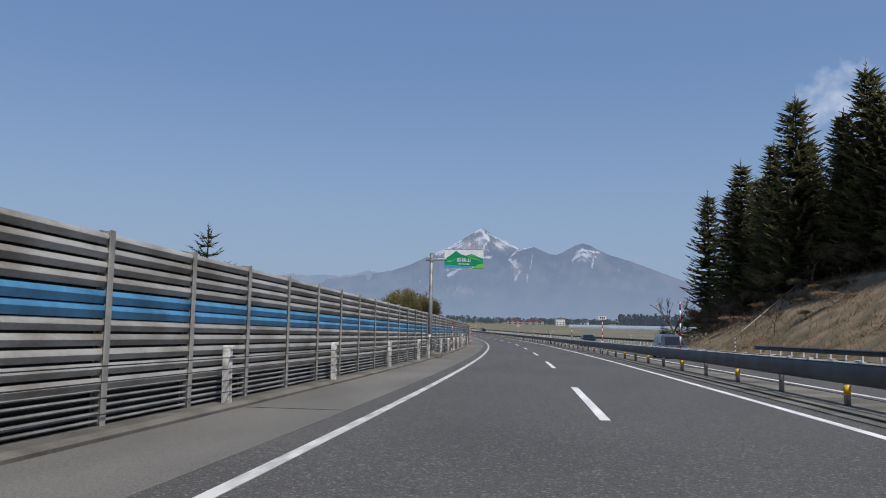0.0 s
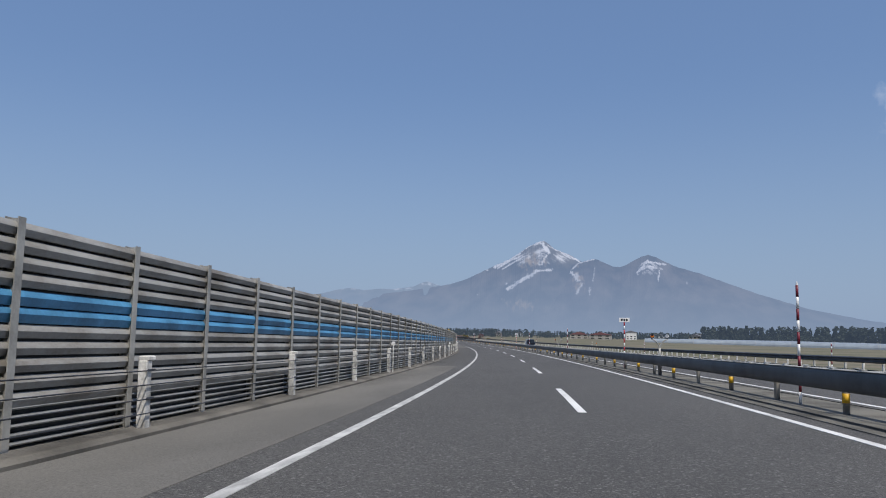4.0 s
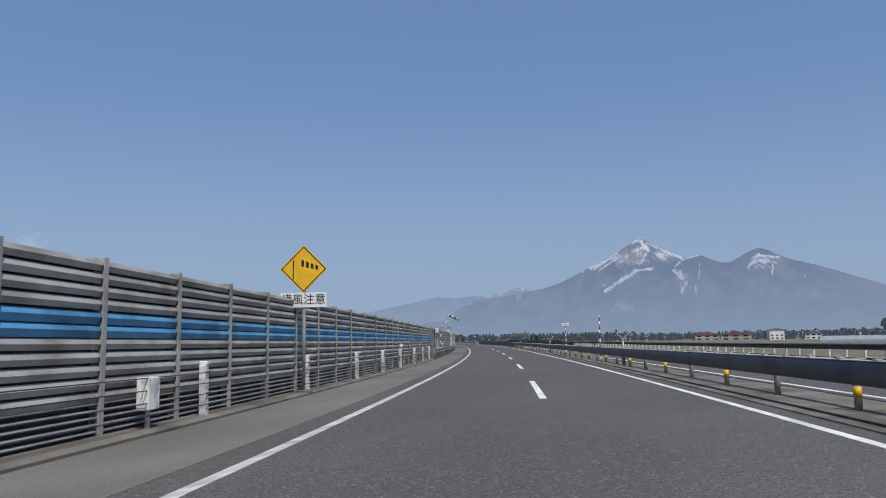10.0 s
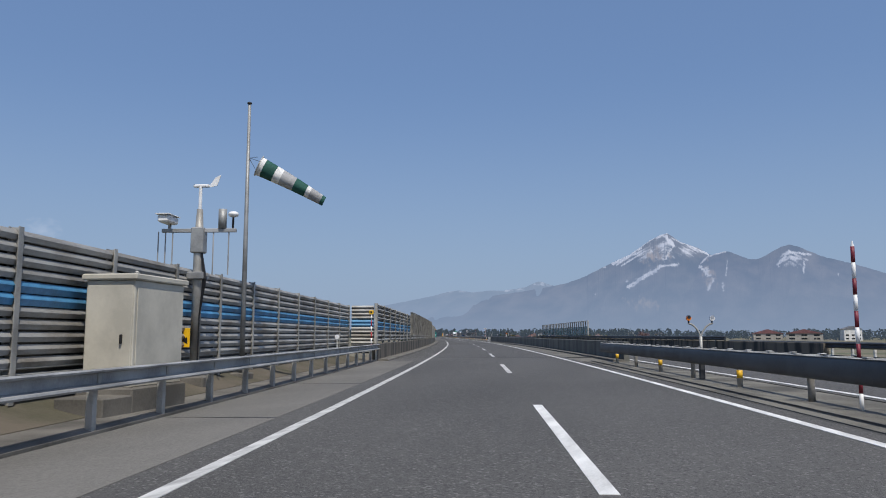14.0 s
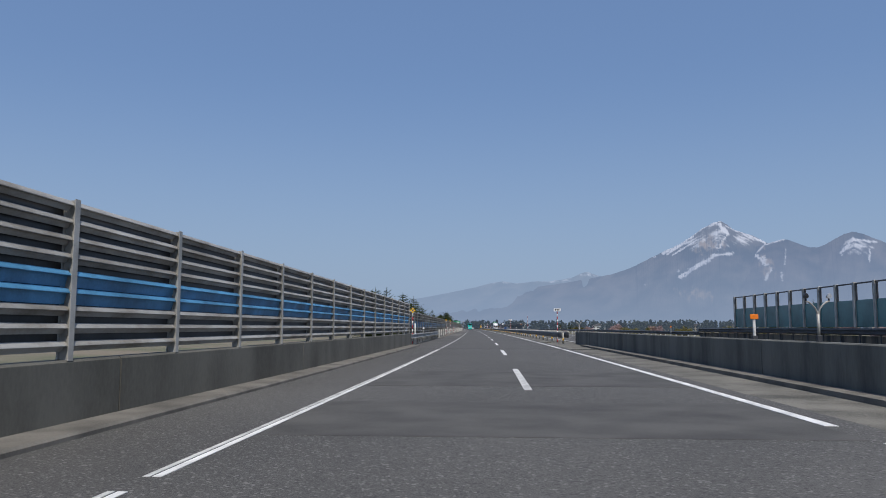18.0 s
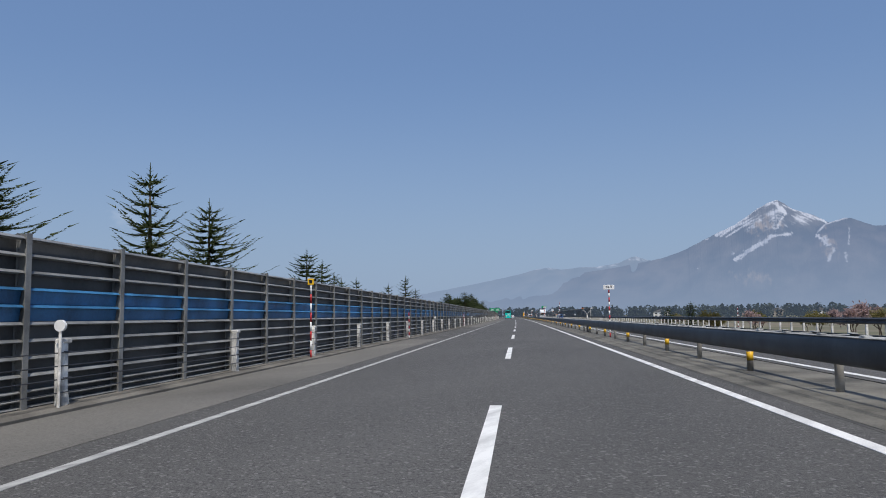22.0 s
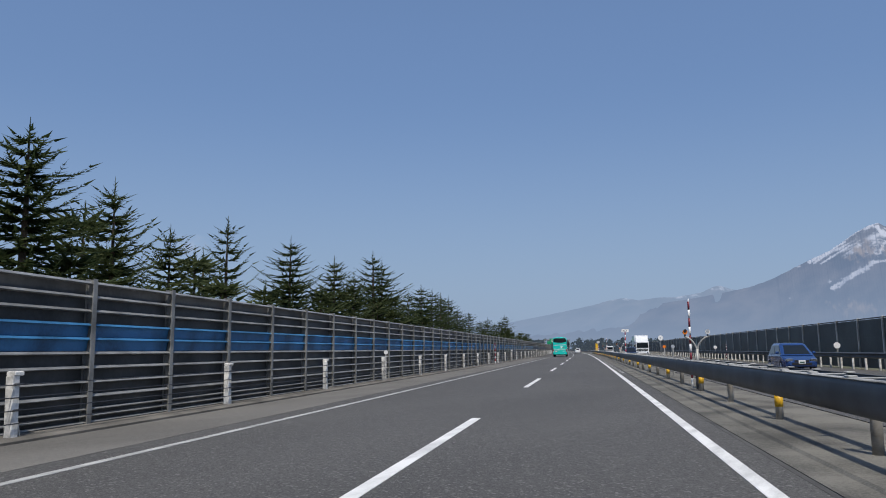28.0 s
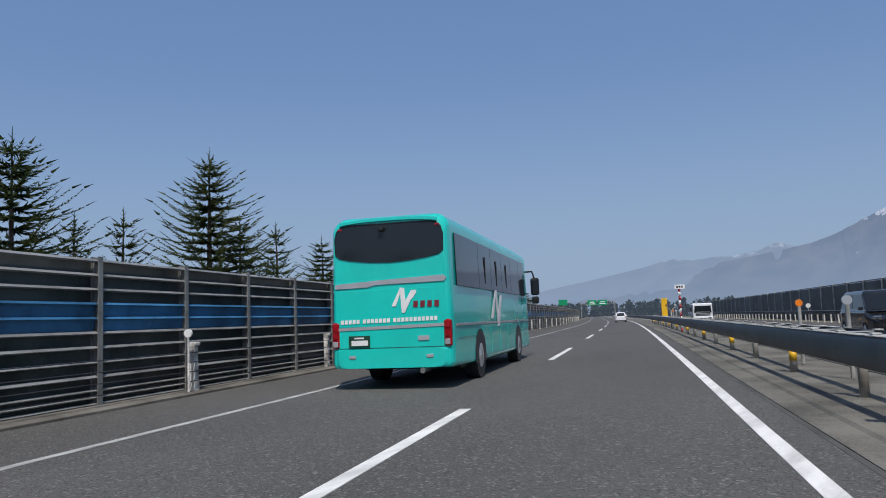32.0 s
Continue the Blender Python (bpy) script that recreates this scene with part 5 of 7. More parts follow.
def windsock():
    root = thing("windsock", spot(433.7, -7.38), "green and white banded windsock blowing from a tall slim mast", "windsock")
    part("footing", Shape().cbox(0, 0, 0, 0.5, 0.5, 0.3, 0.03), CONCRETE, root)
    part("mast", Shape().pipe([(0, 0, 0.25), (0, 0, 4.0), (0, 0, 7.62)], [0.075, 0.06, 0.04], 12), GALV_DARK, root, smooth=True)
    part("finial", Shape().ball((0, 0, 7.66), 0.07, 10, 0.6), BLACK, root)
    dark_green = mat("dark_green_cloth", (0.015, 0.085, 0.065), 0.8, vary=0.1, scale=4, fine=30)
    cloth = mat("white_cloth", (0.70, 0.70, 0.68), 0.8, vary=0.1, scale=4, fine=30)
    grey = mat("grey_cloth", (0.35, 0.35, 0.35), 0.8, vary=0.1, scale=4, fine=30)
    p0, p1 = Vector((0.30, 0.05, 5.90)), Vector((2.02, 0.5, 5.08))
    cuts = [0, 0.07, 0.24, 0.34, 0.54, 0.72, 0.78, 0.95, 1.0]
    mats = [cloth, dark_green, cloth, grey, dark_green, cloth, grey, dark_green]
    for k in range(8):
        rings = []
        for u in (cuts[k], (cuts[k] + cuts[k + 1]) / 2, cuts[k + 1]):
            c = p0.lerp(p1, u) + Vector((0, 0, -0.10 * u * u))
            r = 0.30 - 0.15 * u
            q = (p1 - p0).to_track_quat("Z", "Y")
            rings.append([c + q @ Vector((math.cos(a) * r * (1 + 0.05 * math.sin(3 * a + k)), math.sin(a) * r * 0.9, 0)) for a in [2 * math.pi * i / 16 for i in range(16)]])
        part("sock_band", Shape().loft(rings, caps=False), mats[k], root, smooth=True)
    part("hoop", Shape().pipe([p0 + (p1 - p0).to_track_quat("Z", "Y") @ Vector((math.cos(a) * 0.31, math.sin(a) * 0.29, 0)) for a in [2 * math.pi * i / 18 for i in range(19)]], 0.012, 6), STEEL_POST, root)
    for a in (0.6, 2.2, 4.2):
        part("tether", Shape().tube((0.03, 0, 6.12), p0 + Vector((0, 0.2 * math.cos(a), 0.28 * math.sin(a))), 0.006, n=5), CABLE, root)


windsock()


# ---- snow poles, distance posts, delineators ----
def banded(root, h, r, n, red_first=False, red=None):
    for k in range(n):
        part("band", Shape().tube((0, 0, h * k / n), (0, 0, h * (k + 1) / n), r, n=10), (red or RED) if (k % 2 == 0) == red_first else WHITE, root, smooth=True)


snow_pole = thing("snow_pole", spot(41.8, 5.55), "red and white banded snow pole in the median", "snow pole", "snow poles in the median")
banded(snow_pole, 2.86, 0.035, 10, red=MAROON)
part("pole_tip", Shape().tube((0, 0, 2.86), (0, 0, 2.96), 0.03, 0.012, 8), WHITE, snow_pole)
part("clamp", Shape().cbox(0.05, 0, 0.55, 0.14, 0.09, 0.10, 0.01), STEEL_POST, snow_pole)
for s in (94.0, 145.0, 204.3, 252.0, 306.5, 353.3, 428.2, 632.8, 734.5, 842.0, 937.0, 990.0):
    copy_thing(snow_pole, spot(s - (0.9 if s < 600 else 1.8), 5.55))
for s, c in ((30, 17.9), (76, 17.9), (122, 17.9), (172, 17.9), (224, 17.9), (262, 17.9), (330, 17.9), (652, 17.9), (668, 17.9), (700, 17.9), (905, 17.95), (975, 17.95)):
    small = copy_thing(snow_pole, spot(s, c, -0.1))
    small.scale = (1, 1, 0.62)
    tagged(small, "short red and white banded snow pole behind the far guardrail", group="snow poles behind the far guardrail")


def distance_post(s, text):
    root = thing("distance_post", spot(s - (0.9 if s < 600 else 1.8), 5.55), "red and white distance post with a small white plate", "distance post", "distance posts in the median")
    banded(root, 2.75, 0.04, 11, True)
    plate = part("plate", Shape().cbox(0, -0.05, 2.72, 0.62, 0.02, 0.26, 0.004), WHITE, root, "white plate")
    if text:
        words(text, 0.22, BLACK, plate, T(0, -0.065, 2.855), label="dark numerals")
    else:
        for k in range(3):
            part("mark", Shape().plate([(-0.2 + 0.15 * k, -0.064, 2.79), (-0.1 + 0.15 * k, -0.064, 2.79), (-0.1 + 0.15 * k, -0.064, 2.92), (-0.2 + 0.15 * k, -0.064, 2.92)], (0, 0.003, 0)), BLACK, plate)


for s, text in ((70.4, ""), (172.0, ""), (275.6, ""), (374.8, "94.6"), (592.7, ""), (683.0, "94.9"), (786.0, ""), (883.5, "95.1"), (989, "")):
    distance_post(s, text)

beacon = thing("twin_delineator", spot(117.9, 5.55), "twin-armed delineator with an amber and a white reflector", "delineator", "twin delineators in the median")
part("stem", Shape().tube((0, 0, 0.55), (0, 0, 1.26), 0.045, n=10), STEEL_POST, beacon, smooth=True)
part("foot", Shape().cbox(0, 0, 0, 0.15, 0.15, 0.60, 0.02), CABLE, beacon, "dark steel foot")
for sg in (-1, 1):
    arm = part("arm", Shape().pipe([(0, 0, 1.16), (sg * 0.02, 0, 1.30), (sg * 0.07, 0, 1.42), (sg * 0.16, 0, 1.54), (sg * 0.26, 0, 1.62), (sg * 0.36, 0, 1.65)], 0.027, 8), STEEL_POST, beacon, smooth=True)
    part("reflector", Shape().tube((sg * 0.345, -0.06, 1.80), (sg * 0.345, 0.05, 1.80), 0.072, n=16), ORANGE if sg < 0 else WHITE, arm, "amber reflector" if sg < 0 else "white reflector")
    part("neck", Shape().tube((sg * 0.345, 0, 1.64), (sg * 0.345, 0, 1.73), 0.025, n=8), BLACK, arm)
    part("hood", Shape().tube((sg * 0.345, -0.075, 1.835), (sg * 0.345, 0.06, 1.835), 0.052, n=10), BLACK if sg < 0 else SILVER, arm)
for s in (162, 213, 259.5, 302.4, 344.5, 391, 437.6, 642.5, 697.2, 744.1, 792, 840.5, 893.7, 947, 1000):
    copy_thing(beacon, spot(s - (0.9 if s < 600 else 1.8), 5.55))
bridge_beacon = copy_thing(beacon, spot(541.4, 6.48, 0.69))
bridge_beacon.scale = (0.72, 0.72, 0.72)
tagged(bridge_beacon, "small white twin-armed delineator on the bridge parapet")
for ob in bridge_beacon.children_recursive:
    if ob.name.startswith("reflector"):
        ob.data = ob.data.copy()
        ob.data.materials[0] = BLACK if ob.data.materials[0] == ORANGE else SILVER
        tagged(ob, "dull round reflector")
end_beacon = copy_thing(bridge_beacon, spot(584.2, 6.48, 0.55))
end_beacon.scale = (0.72, 0.72, 0.72)
marker = thing("delineator", spot(545.5, 6.48, 0.97), "short white stem with a square orange reflector on the parapet", "delineator")
part("stem", Shape().tube((0, 0, 0), (0, 0, 0.56), 0.04, n=8), WHITE_POST, marker)
part("foot", Shape().cbox(0, 0, 0, 0.14, 0.12, 0.10, 0.01), CABLE, marker)
part("reflector", Shape().cbox(0, -0.03, 0.55, 0.22, 0.04, 0.14, 0.01), ORANGE, marker, "square orange reflector")

# slim white cable posts in front of the sound barrier, with cables
cable_post = thing("cable_post", spot(-11.3, -6.33), "chipped white-painted cable fence post with wire stays", "cable post", "white cable posts before the sound barrier")
part("post_body", Shape().cbox(0, 0, 0, 0.13, 0.15, 0.98, 0.012, Matrix.Rotation(0.03, 4, "X")), WHITE_POST, cable_post)
part("cap", Shape().cbox(0, 0.02, 0.97, 0.16, 0.20, 0.07, 0.015), WHITE_POST, cable_post)
for k in range(2):
    part("cable_clip", Shape().cbox(0.075, 0.02, 0.45 + 0.38 * k, 0.03, 0.19, 0.03, 0.006), CABLE, cable_post)
part("stay", Shape().tube((0.06, -0.10, 0.85), (0.02, 0.16, 0.05), 0.016, n=6), WHITE_POST, cable_post)
POSTS_A = posts_between([(20.18, 7.28, 2), (44.64, 3.98, 4), (75.15, 7.08, 2), (102.92, 6.9, 2), (114.1, 7, 1), (197.17, 6.94, 2), (226.75, 6.93, 3), (256.93, 7.1, 3), (286.04, 7.09, 2), (315.69, 7.18, 3),
                         (342.48, 7.03, 2), (355.45, 7, 1)], -4.3, 361.0, 7.0)
POSTS_B = posts_between([(633.82, 6.86, 5), (675.5, 7.03, 3), (710.33, 7.09, 2), (739.05, 7.07, 2), (823.53, 6.95, 3), (859.35, 7.15, 2), (887.98, 7.05, 3), (916.35, 7.08, 3), (951.08, 7.0, 2)], 619.91, 1120.0, 7.0)
for s in POSTS_A + POSTS_B:
    copy_thing(cable_post, spot(s, -6.33 + bulge(s)))
for a, b in ((-11, 361), (619.9, 1120)):
    for k in range(4):
        z = 0.27 + 0.19 * k
        solid("guard_cable", sweep([(-6.24 + 0.009 * math.cos(q), z + 0.009 * math.sin(q)) for q in [2 * math.pi * i / 5 for i in range(5)]], a, b, 4, shift=bulge), CABLE, "taut dark steel cable strung along the white posts", "cable", "guard cables", "structure")

ball = thing("delineator", spot(48.4, -6.22), "slim white delineator post with a round reflector", "delineator", "round delineators by the barrier")
part("stem", Shape().tube((0, 0, 0), (0, 0, 1.16), 0.022, n=8), WHITE_POST, ball)
part("reflector", Shape().tube((0, -0.025, 1.23), (0, 0.025, 1.23), 0.085, n=16), WHITE, ball, "round white reflector")
for s in (81.8, 118, 156, 196.8, 233.2, 270.0, 342.0, 380.6, 410, 442, 575, 592.5, 647.3, 696.8, 745.6, 794, 844.7, 901.5, 950.7):
    copy_thing(ball, spot(s, -6.22 if not 360 < s < 450 and not 576 < s < 615 else -6.36))

# banded poles on the hard shoulder side
for s, h, head in ((64.5, 2.2, 0), (102.6, 2.15, 1), (276.2, 2.0, 0), (374.2, 2.4, 0), (450.4, 2.3, 1), (581.6, 1.6, 2), (579.6, 2.35, 1), (639.8, 2.3, 1), (660.5, 2.35, 1), (682.2, 1.55, 0), (729, 1.6, 0), (884.5, 1.9, 0)):
    root = thing("snow_pole", spot(s, -6.2 + bulge(s)), "thin red and white pole" + (" with a yellow cross head" if head else " beside the sound barrier"), "snow pole", "banded poles by the sound barrier")
    if head == 2:
        part("band", Shape().tube((0, 0, 0), (0, 0, h), 0.04, n=10), WHITE, root, smooth=True)
        tagged(root, "plain white marker pole beside the sound barrier")
        continue
    banded(root, h, 0.028, 8, bool(head))
    if head:
        if s < 470 or s > 600:
            hd = part("head", Shape().cbox(0, -0.03, h, 0.20, 0.03, 0.20, 0.01), SIGN_YELLOW, root, "yellow square plate")
            part("head_mark", Shape().plate([(-0.05, -0.05, h + 0.05), (0.05, -0.05, h + 0.05), (0.05, -0.05, h + 0.15), (-0.05, -0.05, h + 0.15)], (0, 0.004, 0)), BLACK, hd)
            tagged(root, "thin red and white pole with a yellow square head")
            continue
        hd = part("head", Shape().plate([(x * 0.062, -0.045, h + 0.18 + z * 0.062) for x, z in ((-1, -3), (1, -3), (1, -1), (3, -1), (3, 1), (1, 1), (1, 3), (-1, 3), (-1, 1), (-3, 1), (-3, -1), (-1, -1))], (0, 0.03, 0)), SIGN_YELLOW, root, "yellow cross plate")
        part("head_mark", Shape().plate([(-0.055, -0.05, h + 0.125), (0.055, -0.05, h + 0.125), (0.055, -0.05, h + 0.235), (-0.055, -0.05, h + 0.235)], (0, 0.004, 0)), SIGN_BLUE_TEXT, hd)

# small roadside boxes on the barrier
for s, z in ((87.1, 0.35), (91.8, 0.35), (626.1, 0.35), (313.5, 0.35)):
    root = thing("junction_box", spot(s, -6.32), "grey-white utility box on a short post", "junction box", "utility boxes by the barrier")
    part("post", Shape().tube((0, 0, 0), (0, 0, z + 0.1), 0.04, n=8), STEEL_POST, root)
    part("box", Shape().cbox(0, 0, z, 0.20, 0.38, 0.50, 0.015), WHITE_POST, root)
    part("door", Shape().cbox(0.0, -0.195, z + 0.04, 0.15, 0.012, 0.42, 0.004), WHITE_POST, root)

# far side: orange reflectors on the oncoming outer rail
for s in (113, 256, 600, 751.5, 803, 855, 906.5, 956, 1006):
    root = thing("delineator", spot(s, 6.15 if s > 700 else 17.5), "short post with a round amber reflector", "delineator", "amber delineators")
    part("stem", Shape().tube((0, 0, 0), (0, 0, 1.30), 0.04, n=8), STEEL_POST, root)
    part("reflector", Shape().tube((0, -0.03, 1.38), (0, 0.03, 1.38), 0.08, n=16), ORANGE, root, "amber reflector")
for s in (747.5, 799, 851, 902.5, 952, 1002):
    root = thing("delineator", spot(s, 6.15), "short grey post with a small round white reflector", "delineator", "white delineators behind the median rail")
    part("stem", Shape().tube((0, 0, 0), (0, 0, 1.30), 0.04, n=8), STEEL_POST, root)
    part("reflector", Shape().tube((0, -0.03, 1.38), (0, 0.03, 1.38), 0.085, n=16), SILVER, root, "pale round reflector")
for s in (866, 912, 1010):
    root = thing("delineator", spot(s, 17.9), "short post with a large round white reflector", "delineator", "white delineators of the oncoming side")
    part("stem", Shape().tube((0, 0, 0), (0, 0, 1.2), 0.05, n=8), STEEL_POST, root)
    part("reflector", Shape().tube((0, -0.03, 1.38), (0, 0.03, 1.38), 0.2, n=18), WHITE, root, "white reflector")

disc = thing("round_sign", spot(971.5, 17.4), "large white disc on a tall steel pole beyond the oncoming lanes", "sign")
part("pole", Shape().tube((0, 0.05, 0), (0, 0.05, 3.5), 0.05, n=10), STEEL_POST, disc)
part("face", Shape().tube((0, -0.03, 3.4), (0, 0.0, 3.4), 0.50, n=28), WHITE, disc, "plain white round face")
part("centre_cap", Shape().tube((0, -0.06, 3.4), (0, -0.03, 3.4), 0.10, n=14), STEEL_POST, disc)
for z in (3.15, 3.65):
    part("bracket", Shape().cbox(0, 0.02, z, 0.30, 0.05, 0.05, 0.006), STEEL_POST, disc)


# ---- teal screens on the far bridge, dark screens further on ----
def screen(name, s0, n, bay, c, z0, h, panel_mat, lower_mat, post_w, label):
    root = thing(name, spot(s0, c, z0), label, "sound barrier", kind="structure")
    post = fixed(Shape().cbox(0, 0, 0, 0.18, post_w, h + 0.1, 0.01)).mesh("post", STEEL_POST)
    pan = fixed(Shape().cbox(0, 0, 0.03 + h * 0.0, 0.03, bay - post_w, h * 0.62, 0.004)).mesh("panel", lower_mat)
    pan2 = fixed(Shape().cbox(0, 0, 0.03 + h * 0.62, 0.03, bay - post_w, h * 0.36, 0.004)).mesh("panel", panel_mat) if panel_mat else None
    stile = fixed(Shape().cbox(0, 0, 0.03 + h * 0.60, 0.05, 0.10, h * 0.40, 0.004)).mesh("stile", CABLE)
    bar = fixed(Shape().cbox(0, 0, h, 0.08, bay - post_w, 0.07, 0.006)).mesh("top_bar", CABLE)
    for i in range(n + 1):
        kid("post", post, root, spot(s0 + i * bay, c, z0))
    for i in range(n):
        w = spot(s0 + (i + 0.5) * bay, c, z0, tilt=True)
        kid("panel", pan, root, w)
        if panel_mat:
            kid("panel", pan2, root, w)
        else:                                   # an open frame above the panel
            for e in (-1, 1):
                kid("stile", stile, root, w @ Matrix.Translation((0, e * (bay - post_w) / 2.2, 0)))
        kid("top_bar", bar, root, w)


TEAL_PANEL = mat("teal_clear_panel", (0.05, 0.16, 0.17), 0.2, vary=0.15, scale=0.6, fine=6)
DARK_PANEL = mat("dark_mesh_panel", (0.045, 0.055, 0.055), 0.6, vary=0.25, scale=0.3, fine=5)
screen("sound_screen_far", 529, 26, 2.0, 17.5, 1.3, 2.15, None, TEAL_PANEL, 0.2, "teal transparent sound screen on the far bridge parapet")
screen("sound_screen_far", 828, 70, 4.0, 18.6, 0.0, 2.9, DARK_PANEL, DARK_PANEL, 0.16, "dark panelled screen with grey posts beyond the oncoming lanes")
guardrail(470, 590, 17.3, -1, 1.1, 2.0, STEEL_RAIL, "dark bridge rail below the far sound screen", post_mat=STEEL_RAIL)


# ---- vehicles ----
def wheel(parent, x, y, r, w, side):
    ty = part("wheel", Shape().tube((x - w / 2, y, r), (x + w / 2, y, r), r, n=22), RUBBER, parent, "black tyre", smooth=False)
    rim = Shape().tube((x + side * (w / 2 - 0.02), y, r), (x + side * (w / 2 + 0.012), y, r), r * 0.62, r * 0.5, 18)
    part("rim", rim, SILVER, ty, "silver rim")
    part("hub", Shape().tube((x + side * (w / 2), y, r), (x + side * (w / 2 + 0.03), y, r), r * 0.2, n=10), CHROME, ty)


def rounded(w, z0, z1, r_top, r_bot, y, lean=0.0, n=4):
    """Cross-section of a body at y: a rectangle w wide with rounded corners."""
    pts = []
    for cx, cz, a0, r in ((w / 2 - r_bot, z0 + r_bot, -90, r_bot), (w / 2 - r_top - lean, z1 - r_top, 0, r_top), (-w / 2 + r_top + lean, z1 - r_top, 90, r_top), (-w / 2 + r_bot, z0 + r_bot, 180, r_bot)):
        for k in range(n + 1):
            a = radians(a0 + 90 * k / n)
            pts.append(Vector((cx + r * math.cos(a), y, cz + r * math.sin(a))))
    return pts


def coach():
    root = thing("tour_coach", spot(951.2, -2.13), "teal tour coach with dark glazing and a silver belt", "bus")
    W, L = 2.48, 11.4
    secs = [(0.0, 0.10, 0.44, 3.27), (0.02, 0.06, 0.42, 3.31), (0.07, 0.025, 0.41, 3.35), (0.18, 0.0, 0.40, 3.39), (2.0, 0, 0.36, 3.40), (9.5, 0, 0.34, 3.40), (10.8, 0.0, 0.34, 3.38), (11.2, 0.08, 0.36, 3.30), (11.4, 0.26, 0.45, 3.05)]
    body = part("body", Shape().loft([rounded(W - 2 * i, z0, z1, 0.30, 0.10, y, 0.04, 7) for y, i, z0, z1 in secs]), TEAL, root, "teal painted body")
    part("underbody", Shape().cbox(0, 6.1, 0.30, 2.1, 9.4, 0.3, 0.02), BLACK, root, "black underside")
    lip = [(x, 3.355 - 0.055 * (abs(x) / 1.0) ** 3) for x in [-1.0 + 0.125 * k for k in range(17)]]
    part("roof_spoiler", Shape().loft([[Vector((x, y, z + dz)) for x, z in lip] + [Vector((x, y, z + dz - 0.055)) for x, z in reversed(lip)] for y, dz in ((-0.05, -0.02), (0.02, 0.0), (0.30, 0.02))]), TEAL, root)
    # rear face
    yb = -0.012
    win = [(-1.10, yb, 2.66), (-1.02, yb, 2.59), (-0.80, yb, 2.54), (-0.4, yb, 2.49), (0, yb, 2.47), (0.4, yb, 2.49), (0.80, yb, 2.54), (1.02, yb, 2.59), (1.10, yb, 2.66), (1.11, yb, 2.95), (1.07, yb, 3.11), (0.98, yb, 3.20), (0.8, yb, 3.225),
           (-0.8, yb, 3.225), (-0.98, yb, 3.20), (-1.07, yb, 3.11), (-1.11, yb, 2.95)]
    rw = part("rear_window", Shape().plate(win, (0, 0.02, 0)), DARK_GLASS, root, "dark tinted rear window")
    part("window_seal", Shape().pipe([Vector(p) for p in win + win[:1]], 0.012, 5), BLACK, rw)
    part("rear_camera", Shape().cbox(-0.12, -0.06, 3.08, 0.12, 0.10, 0.08, 0.015), BLACK, root, "small black rear camera")
    part("silver_belt", Shape().plate([(-1.12, yb - 0.006, 1.98), (-0.45, yb - 0.006, 1.99), (-0.3, yb - 0.006, 2.03), (1.1, yb - 0.006, 2.05), (1.15, yb - 0.006, 2.12), (1.08, yb - 0.006, 2.17), (-0.2, yb - 0.006, 2.12), (-1.12, yb - 0.006, 2.07)], (0, 0.02, 0)), SILVER, root, "silver belt line")
    part("engine_cover", Shape().cbox(-0.06, 0.0, 1.22, 2.0, 0.016, 0.72, 0.006), TEAL, root)
    part("silver_line", Shape().plate([(-1.16, yb, 1.15), (1.12, yb, 1.19), (1.12, yb, 1.25), (-1.16, yb, 1.21)], (0, 0.01, 0)), SILVER, root)
    part("emblem", Shape().plate([(0.04, -0.022, 1.60), (0.12, -0.022, 1.60), (0.22, -0.022, 1.84), (0.24, -0.022, 1.47), (0.30, -0.022, 1.47), (0.42, -0.022, 1.70), (0.54, -0.022, 1.84), (0.54, -0.022, 1.90), (0.44, -0.022, 1.90), (0.32, -0.022, 1.70), (0.30, -0.022, 1.94), (0.22, -0.022, 1.96)], (0, 0.008, 0)), WHITE, root, "white zigzag emblem")
    for k in range(4):
        part("lettering_bar", Shape().plate([(0.47 + 0.14 * k, -0.022, 1.57), (0.56 + 0.14 * k, -0.022, 1.57), (0.57 + 0.14 * k, -0.022, 1.69), (0.48 + 0.14 * k, -0.022, 1.69)], (0, 0.008, 0)), MAROON, root, "dark red lettering bar")
    for x, n in ((-1.02, 5), (-0.56, 7), (0.06, 11)):
        for k in range(n):
            u = x + 0.082 * k
            part("lettering_bar", Shape().plate([(u, -0.022, 1.295 + 0.012 * u), (u + 0.058, -0.022, 1.295 + 0.012 * u), (u + 0.064, -0.022, 1.375 + 0.012 * u), (u + 0.006, -0.022, 1.375 + 0.012 * u)], (0, 0.008, 0)), WHITE, root, "small white lettering bar")
    for sg in (-1, 1):
        lamp = part("tail_lamp", Shape().cbox(sg * 1.135, 0.04, 0.80, 0.15, 0.14, 0.52, 0.03), TAIL_RED, root, "red tail lamp cluster")
        for k in range(3):
            part("lens", Shape().cbox(sg * 1.135, -0.034, 0.84 + 0.155 * k, 0.10, 0.02, 0.11, 0.008), TAIL_RED if k else SILVER, lamp)
        part("fog_lamp", Shape().cbox(sg * 0.78, -0.01, 0.60, 0.14, 0.10, 0.07, 0.01), SILVER, root)
        part("marker_lamp", Shape().cbox(sg * 1.0, -0.015, 3.13, 0.10, 0.03, 0.04, 0.008), TAIL_RED, root)
    bump = part("bumper", Shape().loft([rounded(2.30 - 2 * i, 0.42, 0.79, 0.05, 0.12, y, 0.0) for y, i in ((-0.045, 0.16), (-0.035, 0.08), (0.0, 0.02), (0.14, 0.0))]), TEAL, root, "teal bumper", smooth=False)
